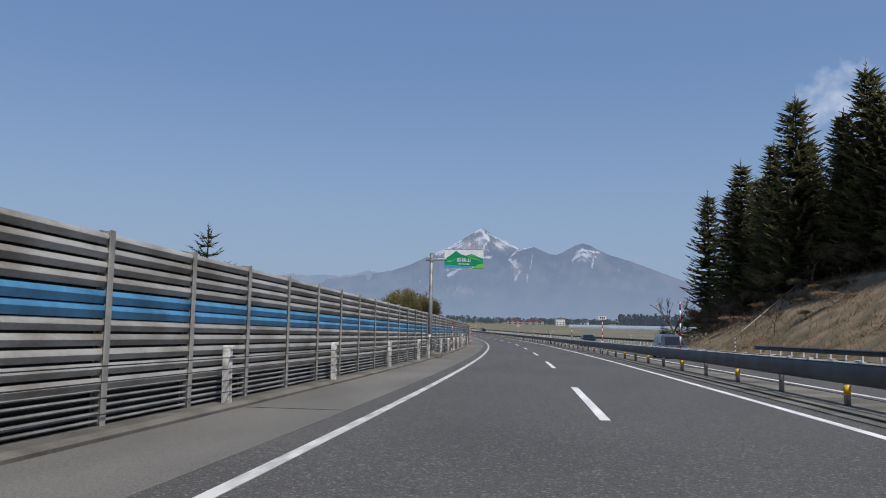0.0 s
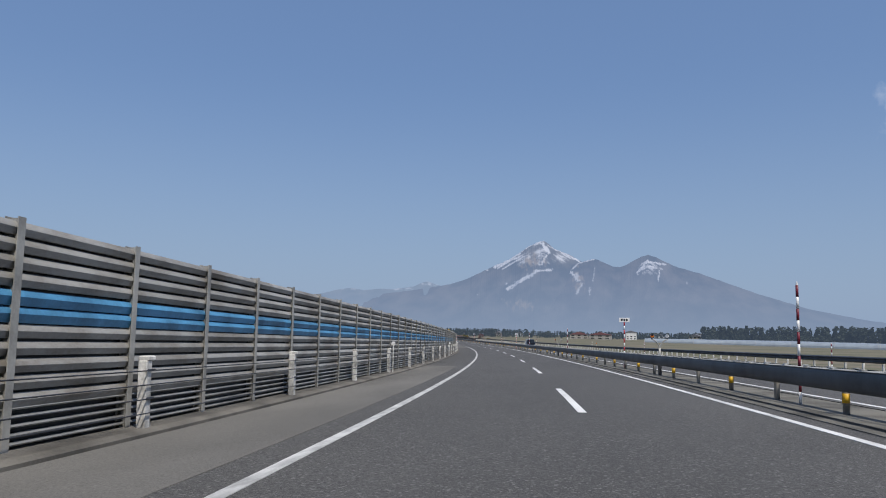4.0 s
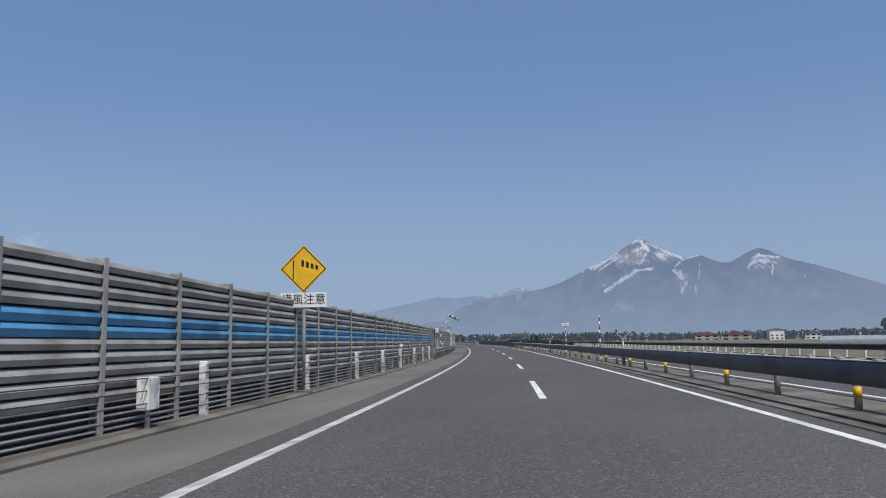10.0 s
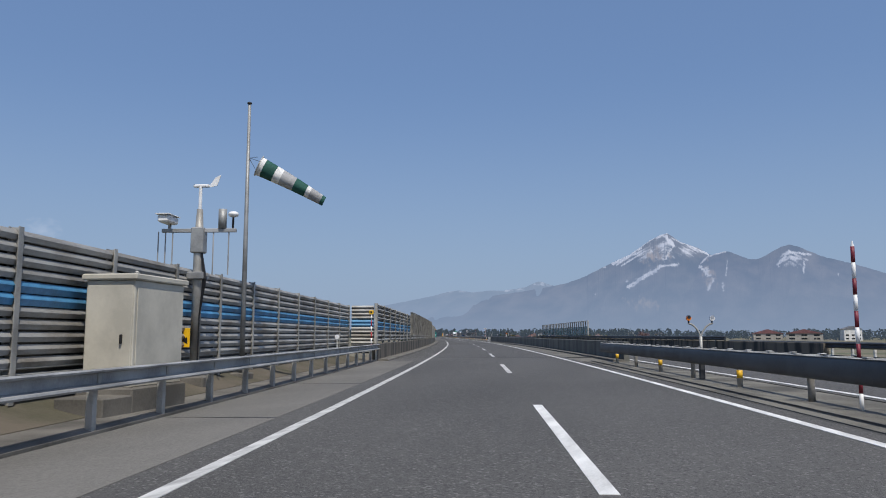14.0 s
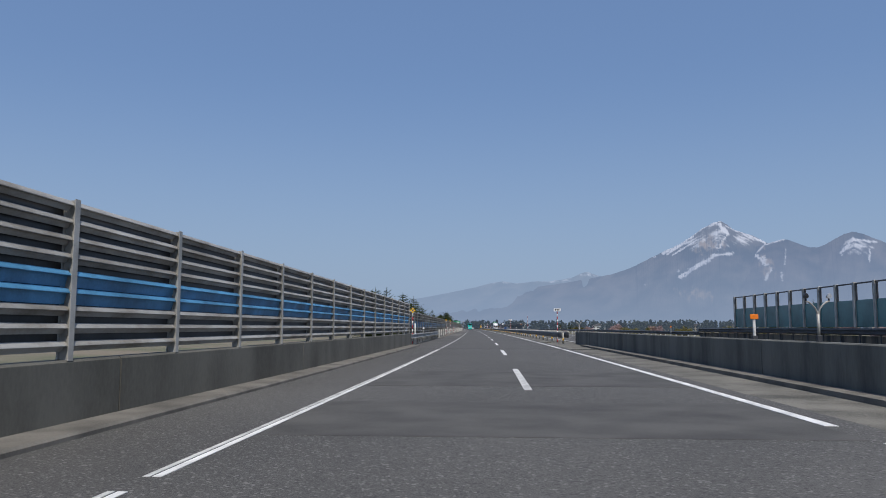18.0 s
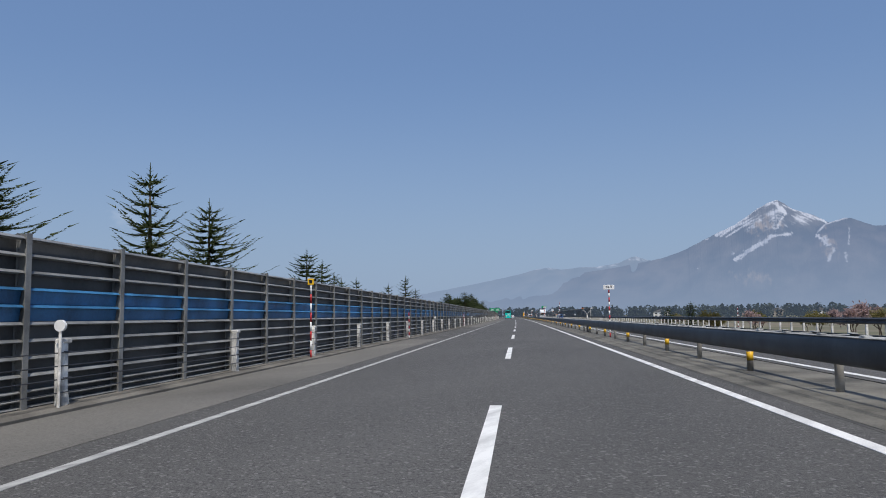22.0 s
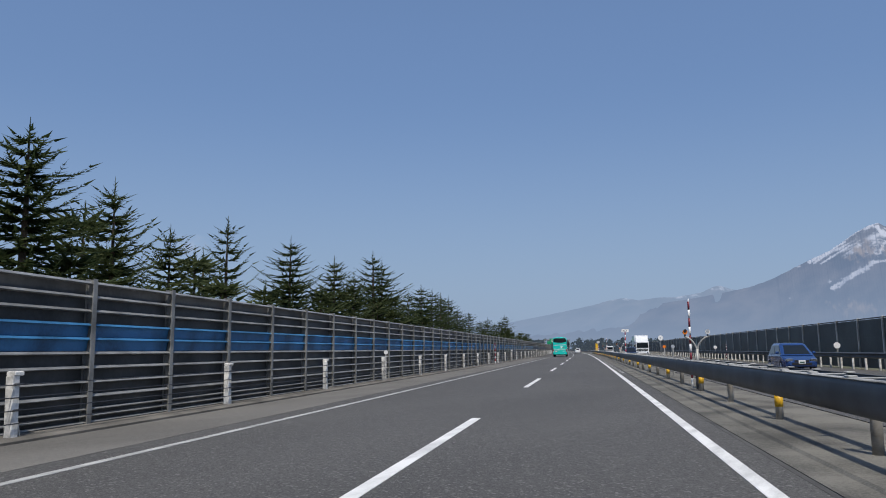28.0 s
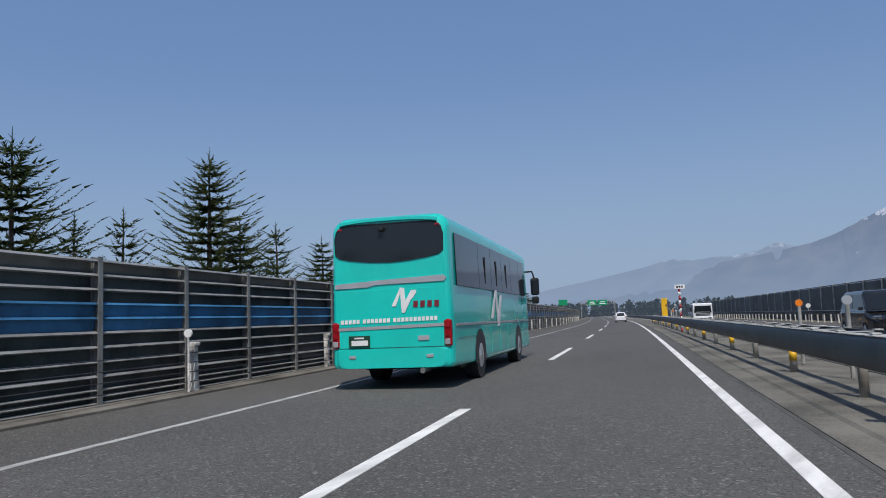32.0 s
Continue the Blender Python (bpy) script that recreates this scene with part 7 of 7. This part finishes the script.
cedars = []
for k, (h, kw) in enumerate(((16.0, dict(base=0.17, levels=44, per=9, droop=0.30, rise=0.35, sp=0.62, bare=0.06, slim=0.2, point=0.62, tip=2.0, thick=1, sparse=0.12)), (14.0, dict(base=0.19, levels=38, per=9, droop=0.35, rise=0.35, sp=0.62, bare=0.04, slim=0.2, point=0.7, tip=2.0, thick=1, sparse=0.15)), (18.0, dict(base=0.15, levels=48, per=9, droop=0.30, rise=0.3, sp=0.62, bare=0.08, slim=0.2, point=0.6, tip=2.0, thick=1, sparse=0.18)))):
    cedars.append((h, conifer("cedar_tree", h, 60 + k, CEDAR, spot(60 - 3.4 * k, 38 + 4 * k, hill_z(60, 38 + 4 * k)), "tall dark evergreen cedar on the slope", "cedars on the hillside", **kw)))
rc = random.Random(77)
FRONT = [(123.6, 30, 23.9), (113, 30, 22.3), (109.7, 30, 25.3), (115, 34, 24.4), (104.0, 31, 22.4), (98.4, 30, 25.2), (92.2, 30, 28.7), (96, 33, 25.0), (90.4, 34, 26.0), (87.5, 33, 25.6), (84.7, 34, 29.5), (82.2, 34, 26.4), (76, 35, 29), (70, 36, 29), (64, 37, 30), (57, 38, 30.5), (50, 40, 31), (108, 36, 21.5), (102, 37, 22.5), (97, 38, 22), (93, 37, 24), (100, 34, 23.5), (106, 34, 21), (89, 38, 26), (80, 37, 25)]
for i, (s, c, top) in enumerate(FRONT):
    plant(cedars[i % 3], s, c, top, hill_z(s, c) - 0.2, i * 47 % 360)
for i in range(16):
    s, c = 44 + i * 4.9, 38 + rc.uniform(0, 9)
    plant(cedars[(i + 1) % 3], s, c, 18 + rc.uniform(0, 6) + (96 - s) * 0.05, hill_z(s, c) - 0.2, i * 83 % 360)


def broad_tree(name, m, h, spread, leaf, seed, label, n_leaf, leaf_size=0.14, group=""):
    """Forked limbs that split to twigs, with small loose leaf clumps at their ends."""
    rnd = random.Random(seed)
    wood, crown, ends = Shape(), Shape(), []

    def grow(p, d, ln, r, lv):
        e = p + d * ln
        mid = p + d * ln * 0.5 + Vector((rnd.uniform(-1, 1), rnd.uniform(-1, 1), 0)) * ln * 0.06
        if lv < 3:
            wood.pipe([p, mid, e], [r, r * 0.8, r * 0.6], 5)
        else:
            wood.tube(p, e, r, r * 0.6, 3, False)
        if lv >= 3:
            ends.append((mid, e))
        if lv == 5:
            return
        for _ in range(3 if lv < 2 else rnd.choice((2, 3))):
            q = (d + Vector((rnd.uniform(-1, 1) * spread, rnd.uniform(-1, 1) * spread, rnd.uniform(-0.15, 0.5)))).normalized()
            grow(e, q, ln * rnd.uniform(0.58, 0.82), r * 0.58, lv + 1)

    grow(Vector((0, 0, -0.2)), Vector((0.03, 0.02, 1)).normalized(), h * 0.28, h * 0.025, 0)
    for _ in range(n_leaf):
        a, b = rnd.choice(ends)
        p = a.lerp(b, rnd.random()) + Vector((rnd.gauss(0, 0.16), rnd.gauss(0, 0.16), rnd.gauss(0, 0.14)))
        u = Vector((rnd.gauss(0, 1), rnd.gauss(0, 1), rnd.gauss(0, 1))).normalized()
        v = u.orthogonal().normalized()
        sz = leaf_size * rnd.uniform(0.5, 1.2)
        crown.add([p, p + u * sz + v * sz * 0.4, p + u * sz * 2, p + u * sz - v * sz * 0.4], [(0, 1, 2, 3)])
    root = thing(name, m, label, "tree", group)
    part("trunk", wood.mesh("trunk", BARK), None, root)
    if n_leaf:
        part("crown", crown.mesh("crown", leaf), None, root)
    return root


budding = broad_tree("budding_tree", spot(89, -12.6, -2.2), 9.0, 0.8, BUDS, 3, "broad tree with yellow-green spring buds behind the barrier", 5200, 0.085, "budding trees behind the barrier")
full = max(v.co.z for o in budding.children for v in o.data.vertices)
for s, c, top in ((89, -12.6, 6.1), (95.3, -12.8, 6.7), (100.8, -12.0, 6.0), (105.5, -12.0, 5.0), (93, -15.5, 5.4), (98.2, -12.6, 6.3), (103.2, -12.8, 5.6)):
    t = budding if s == 89 else copy_thing(budding, spot(s, c, -2.2, s * 31 % 360))
    k = (top + 2.2) / full
    t.scale = (k * 1.1, k * 1.1, k)
bare_tree = broad_tree("bare_tree", spot(114, 22, -0.5), 9.5, 0.55, BUDS, 9, "leafless winter tree at the edge of the slope", 0, group="bare trees")
for s, c, z, k in ((101, 24.5, 0.2, 0.9), (68, -14, -2, 0.52), (62, -14.5, -2, 0.5), (200, -14, -2, 0.45), (78, 22, 1.8, 0.35), (55, 22, 2.2, 0.3)):
    t = copy_thing(bare_tree, spot(s, c, z, s * 17 % 360))
    t.scale = (k, k, k)
blossom = broad_tree("blossom_shrub", spot(700, 30, -2.4), 4.2, 0.9, BLOSSOM, 21, "spring shrub with pale pink blossom beyond the far rail", 2600, 0.12, "blossom shrubs beyond the far rail")
shrub = broad_tree("green_shrub", spot(690, 27, -2.4), 3.6, 0.9, BUDS, 22, "rounded budding shrub beyond the far rail", 2600, 0.12, "budding shrubs beyond the far rail")
# undergrowth at the foot of the cedars
brown_shrub = broad_tree("brown_shrub", spot(112, 25.5, hill_z(112, 25.5) - 0.3), 4.4, 0.95, BRUSH, 27, "brown dry-leaved shrub below the cedars", 2400, 0.12, "undergrowth on the hillside")
ru = random.Random(31)
for i, (s, c) in enumerate(((121, 26), (117, 27), (113, 26.5), (109, 28), (105, 27), (101, 28.5), (98, 29.5), (95, 28.5), (92, 31), (89, 30), (86, 31.5), (82, 32.5), (78, 33), (74, 33.5), (70, 34), (119, 28.5), (111, 30), (107, 30.5), (103, 30), (99.5, 31.5), (96.5, 31), (93.5, 32.5), (90.5, 32.2), (87, 33), (84, 33.8), (80, 34.2))):
    bush = copy_thing(brown_shrub if i % 3 else budding, spot(s, c, hill_z(s, c) - 0.3, i * 67 % 360))
    size = ru.uniform(0.7, 1.15) * (1.0 if i % 3 else 0.6)
    bush.scale = (size * 1.3, size * 1.3, size)
    tagged(bush, "brown dry-leaved shrub below the cedars" if i % 3 else "olive budding bush below the cedars", "shrub", "undergrowth on the hillside")
for i in range(26):
    s, c = 74 + i * 1.7 + ru.uniform(-1, 1), ru.uniform(21.5, 29)
    bush = copy_thing(brown_shrub, spot(s, c, hill_z(s, c) - 0.25, i * 97 % 360))
    size = ru.uniform(0.22, 0.5)
    bush.scale = (size * 1.7, size * 1.7, size)
    tagged(bush, "low dry bush in the cut brush of the slope", "shrub", "dry bushes on the slope")
handrail = thing("slope_handrail", spot(84, 21, hill_z(84, 21)), "weathered grey handrail climbing the brushy slope", "handrail")
rail_feet = [at(84 + 7.5 * u, 21 + 9.5 * u, hill_z(84 + 7.5 * u, 21 + 9.5 * u)) for u in (0, 0.2, 0.4, 0.6, 0.8, 1.0)]
for p in rail_feet:
    part("post", Shape().tube(p, p + Vector((0, 0, 0.75)), 0.035, n=6), CABLE, handrail, m=handrail.matrix_basis.inverted())
part("rail", Shape().pipe([p + Vector((0, 0, 0.75)) for p in rail_feet], 0.04, 6), STEEL_POST, handrail, m=handrail.matrix_basis.inverted())
rs = random.Random(31)
for i in range(34):
    s, c = 590 + i * 7.0 + rs.uniform(-3, 3), rs.uniform(27, 62)
    t = copy_thing(blossom if i % 3 == 0 else shrub, spot(s, c, -2.5, i * 67 % 360))
    k = rs.uniform(0.8, 1.45)
    t.scale = (k, k, k)
for s, c, top in ((583, 24, 3.4), (586, 26, 2.6), (598, 30, 3.6), (604, 27, 2.4), (614, 33, 3.4), (770, 26, 2.8), (762, 28, 3.2)):
    plant(spruces[1], s, c, top, -2.4, s * 29 % 360)


def far_woods():
    """Belts of small trees kilometres off, joined."""
    rnd = random.Random(17)
    sh = Shape()

    def tree(x, y, z, h, round_):
        n = 52
        for k in range(n):
            u = rnd.random()
            r = h * (0.22 * (1 - u) ** 0.8 if not round_ else 0.34 * math.sqrt(max(0.03, 1 - (2 * u - 1) ** 2)))
            a = rnd.uniform(0, 6.283)
            p = Vector((x + math.cos(a) * r, y + math.sin(a) * r, z + h * (0.08 + 0.92 * u)))
            e = h * rnd.uniform(0.07, 0.14)
            q = Vector((rnd.gauss(0, 1), rnd.gauss(0, 1), rnd.gauss(0, 0.6))).normalized() * e
            w = Vector((rnd.gauss(0, 1), rnd.gauss(0, 1), rnd.gauss(0, 1))).normalized() * e
            sh.add([p - q, p + w, p + q, p - w * 0.8], [(0, 1, 2, 3)])

    def belt(x0, y0, x1, y1, n, h0, h1, deep, pines):
        for _ in range(n):
            u = rnd.random()
            tree(x0 + (x1 - x0) * u + rnd.uniform(-deep, deep), y0 + (y1 - y0) * u + rnd.uniform(-deep, deep), -2.6, rnd.uniform(h0, h1), rnd.random() > pines)

    belt(110, 980, 330, 760, 300, 11, 17, 12, 0.8)
    belt(330, 760, 430, 560, 119, 11, 16, 12, 0.8)
    belt(-10, 1130, 120, 1120, 68, 7.2, 10.4, 20, 0.5)
    belt(-620, 1420, -160, 1520, 510, 8.0, 13.6, 50, 0.7)
    belt(-900, 1500, -500, 1450, 272, 8.0, 13.6, 50, 0.7)
    belt(-160, 1520, 160, 1480, 204, 7.2, 11.2, 40, 0.5)
    belt(160, 1480, 500, 1250, 204, 7.2, 11.2, 40, 0.5)
    belt(-240, 1150, -60, 1180, 85, 5.6, 8.8, 20, 0.5)
    belt(40, 820, 200, 860, 44, 5.6, 8.0, 12, 0.4)
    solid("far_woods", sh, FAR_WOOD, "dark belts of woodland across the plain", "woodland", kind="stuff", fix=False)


far_woods()

# ---- buildings on the plain ----
WALL_WHITE = mat("white_house_wall", (0.70, 0.69, 0.66), 0.8, vary=0.08, scale=0.6, fine=6)
WALL_TAN = mat("tan_house_wall", (0.36, 0.335, 0.30), 0.8, vary=0.1, scale=0.6, fine=6)
ROOF_RED = mat("red_metal_roof", (0.19, 0.085, 0.085), 0.55, vary=0.15, scale=0.8, fine=6)
ROOF_GREY = mat("grey_tile_roof", (0.16, 0.165, 0.18), 0.7, vary=0.15, scale=0.8, fine=6)
VINYL = mat("milky_vinyl_sheet", (0.27, 0.31, 0.35), 0.4, vary=0.06, scale=0.25, fine=3)


def house(x, y, w, d, h, roof, wall_mat, roof_mat, turn, label):
    root = thing("house", Matrix.Translation((x, y, -2.6)) @ Matrix.Rotation(radians(turn), 4, "Z"), label, "house", "houses on the plain")
    part("wall", Shape().box(0, 0, 0, w, d, h), wall_mat, root)
    o = 0.5
    part("roof", Shape().loft([[Vector((sx * (w / 2 + o), -d / 2 - o, h)), Vector((0, -d / 2 - o, h + roof)), Vector((-sx * (w / 2 + o), -d / 2 - o, h))] if yy < 0 else [Vector((sx * (w / 2 + o), d / 2 + o, h)), Vector((0, d / 2 + o, h + roof)), Vector((-sx * (w / 2 + o), d / 2 + o, h))] for yy, sx in ((-1, -1), (1, -1))]), roof_mat, root)
    for k in range(3):
        for z in ((0.9, 3.6) if h > 4 else (0.9,)):
            part("window", Shape().box(-w / 2 + w * (k + 0.5) / 3, -d / 2 - 0.02, z, w * 0.16, 0.06, 1.2), DARK_GLASS, root)
    part("door", Shape().box(w * 0.32, -d / 2 - 0.02, 0, 1.0, 0.06, 2.0), WALL_TAN, root)


for i, (x, y, w, d, h, rf, wm, rm, t) in enumerate(((28, 1087, 13, 11, 9.0, 2.5, WALL_WHITE, ROOF_GREY, 8), (-8, 1060, 26, 12, 5.5, 3.4, WALL_TAN, ROOF_RED, -6), (-34, 1075, 22, 12, 5.5, 3.4, WALL_TAN, ROOF_RED, 4), (-150, 1480, 14, 10, 5.5, 3, WALL_WHITE, ROOF_GREY, 5),
                                                      (-190, 1500, 12, 10, 6, 3, WALL_TAN, ROOF_GREY, -8), (60, 1080, 14, 10, 5.5, 3.2, WALL_WHITE, ROOF_GREY, -10), (-250, 1490, 14, 10, 6, 3, WALL_WHITE, ROOF_RED, 12), (96, 1010, 13, 10, 5.5, 3, WALL_TAN, ROOF_GREY, -20), (-300, 1440, 15, 10, 6, 3, WALL_WHITE, ROOF_GREY, 4), (120, 1180, 20, 12, 7, 3, WALL_WHITE, ROOF_GREY, -15), (220, 1120, 18, 12, 7, 3, WALL_WHITE, ROOF_RED, -20), (320, 1010, 16, 11, 6, 3, WALL_TAN, ROOF_GREY, -30))):
    house(x, y, w, d, h, rf, wm, rm, t, ("white-walled" if wm is WALL_WHITE else "tan-walled") + " farm house with a " + ("red metal" if rm is ROOF_RED else "grey tiled") + " roof")

tunnel = thing("greenhouse", Matrix.Translation((47, 803, -2.6)), "long milky vinyl greenhouse tunnel on the fields", "greenhouse", "greenhouses on the fields")
tunnel.matrix_basis = Matrix.Translation((47, 803, -2.6)) @ Matrix.Rotation(radians(-70), 4, "Z")
ring = [(4.2 * math.cos(math.pi * k / 12), 3.4 * math.sin(math.pi * k / 12) ** 0.8) for k in range(13)]
part("vinyl_cover", Shape().loft([[Vector((x, y, z)) for x, z in ring] for y in np.linspace(0, 62, 14)]), VINYL, tunnel)
for y in (0, 15.5, 31, 46.5, 62):
    part("hoop", Shape().pipe([(x * 1.005, y, z * 1.005) for x, z in ring], 0.06, 5), STEEL_POST, tunnel)
part("end_door", Shape().box(0, -0.05, 0, 2.2, 0.08, 2.2), STEEL_POST, tunnel)
tunnel.matrix_basis = Matrix.Translation((30, 806, -2.6)) @ Matrix.Rotation(radians(-97), 4, "Z")
tunnel.scale = (1, 1.9, 1)
for k in range(1, 9):
    t = copy_thing(tunnel, Matrix.Translation((30 + 17 * k, 806 - 30 * k + 4 * (k % 2), -2.6)) @ Matrix.Rotation(radians(-97 - 3 * k), 4, "Z"))
    t.scale = (1, 1.5 + 0.25 * (k % 3), 0.9 + 0.1 * (k % 2))

# ---- signs far ahead ----
gantry = thing("sign_gantry", spot(1290, -8.2), "green overhead direction signs on a galvanised gantry far ahead", "sign gantry")
part("column", Shape().tube((0, 0, 0), (0, 0, 7.6), 0.22, n=12), GALV_DARK, gantry)
part("column", Shape().tube((15.0, 0, 0), (15.0, 0, 7.6), 0.22, n=12), GALV_DARK, gantry)
for z in (6.0, 7.4):
    part("beam", Shape().tube((0, 0, z), (15.0, 0, z), 0.12, n=10), GALV_DARK, gantry)
for k in range(10):
    part("lattice", Shape().tube((1.5 * k, 0, 6.0 + 1.4 * (k % 2)), (1.5 * k + 1.5, 0, 7.4 - 1.4 * (k % 2)), 0.05, n=6), GALV_DARK, gantry)
for x in (5.0, 9.6):
    sg = part("sign_panel", Shape().cbox(x, -0.25, 5.6, 4.0, 0.08, 2.4, 0.03), GREEN_SIGN, gantry, "green sign panel")
    for k in range(2):
        part("text_bar", Shape().cbox(x, -0.30, 6.1 + 0.8 * k, 2.6 - 0.6 * k, 0.02, 0.36, 0.004), WHITE, sg)
banner = thing("roadside_banner", spot(1020, 6.2), "tall yellow warning board on a post in the median", "sign")
part("post", Shape().tube((0, 0.08, 0), (0, 0.08, 2.6), 0.05, n=10), STEEL_POST, banner)
part("board", Shape().cbox(0, 0, 0.7, 0.58, 0.05, 2.05, 0.02), SIGN_YELLOW, banner, "yellow board")
part("small_sign", Shape().cbox(0, 0, 0.32, 0.5, 0.04, 0.3, 0.01), WHITE, banner)
exit_sign = thing("guide_sign", spot(1060, -6.9), "small green guide sign on a post beyond the barrier", "road sign")
part("post", Shape().tube((0, 0, 0), (0, 0, 3.6), 0.06, n=10), STEEL_POST, exit_sign)
part("panel", Shape().cbox(0, -0.08, 3.0, 1.4, 0.05, 0.9, 0.01), GREEN_SIGN, exit_sign)
tall_guide = thing("guide_sign", spot(807, 6.3), "small green guide sign on a post beside the median rail", "road sign")
part("post", Shape().tube((0, 0, 0), (0, 0, 3.4), 0.05, n=10), STEEL_POST, tall_guide)
part("panel", Shape().cbox(0, -0.08, 2.95, 1.05, 0.05, 0.42, 0.01), GREEN_SIGN, tall_guide)
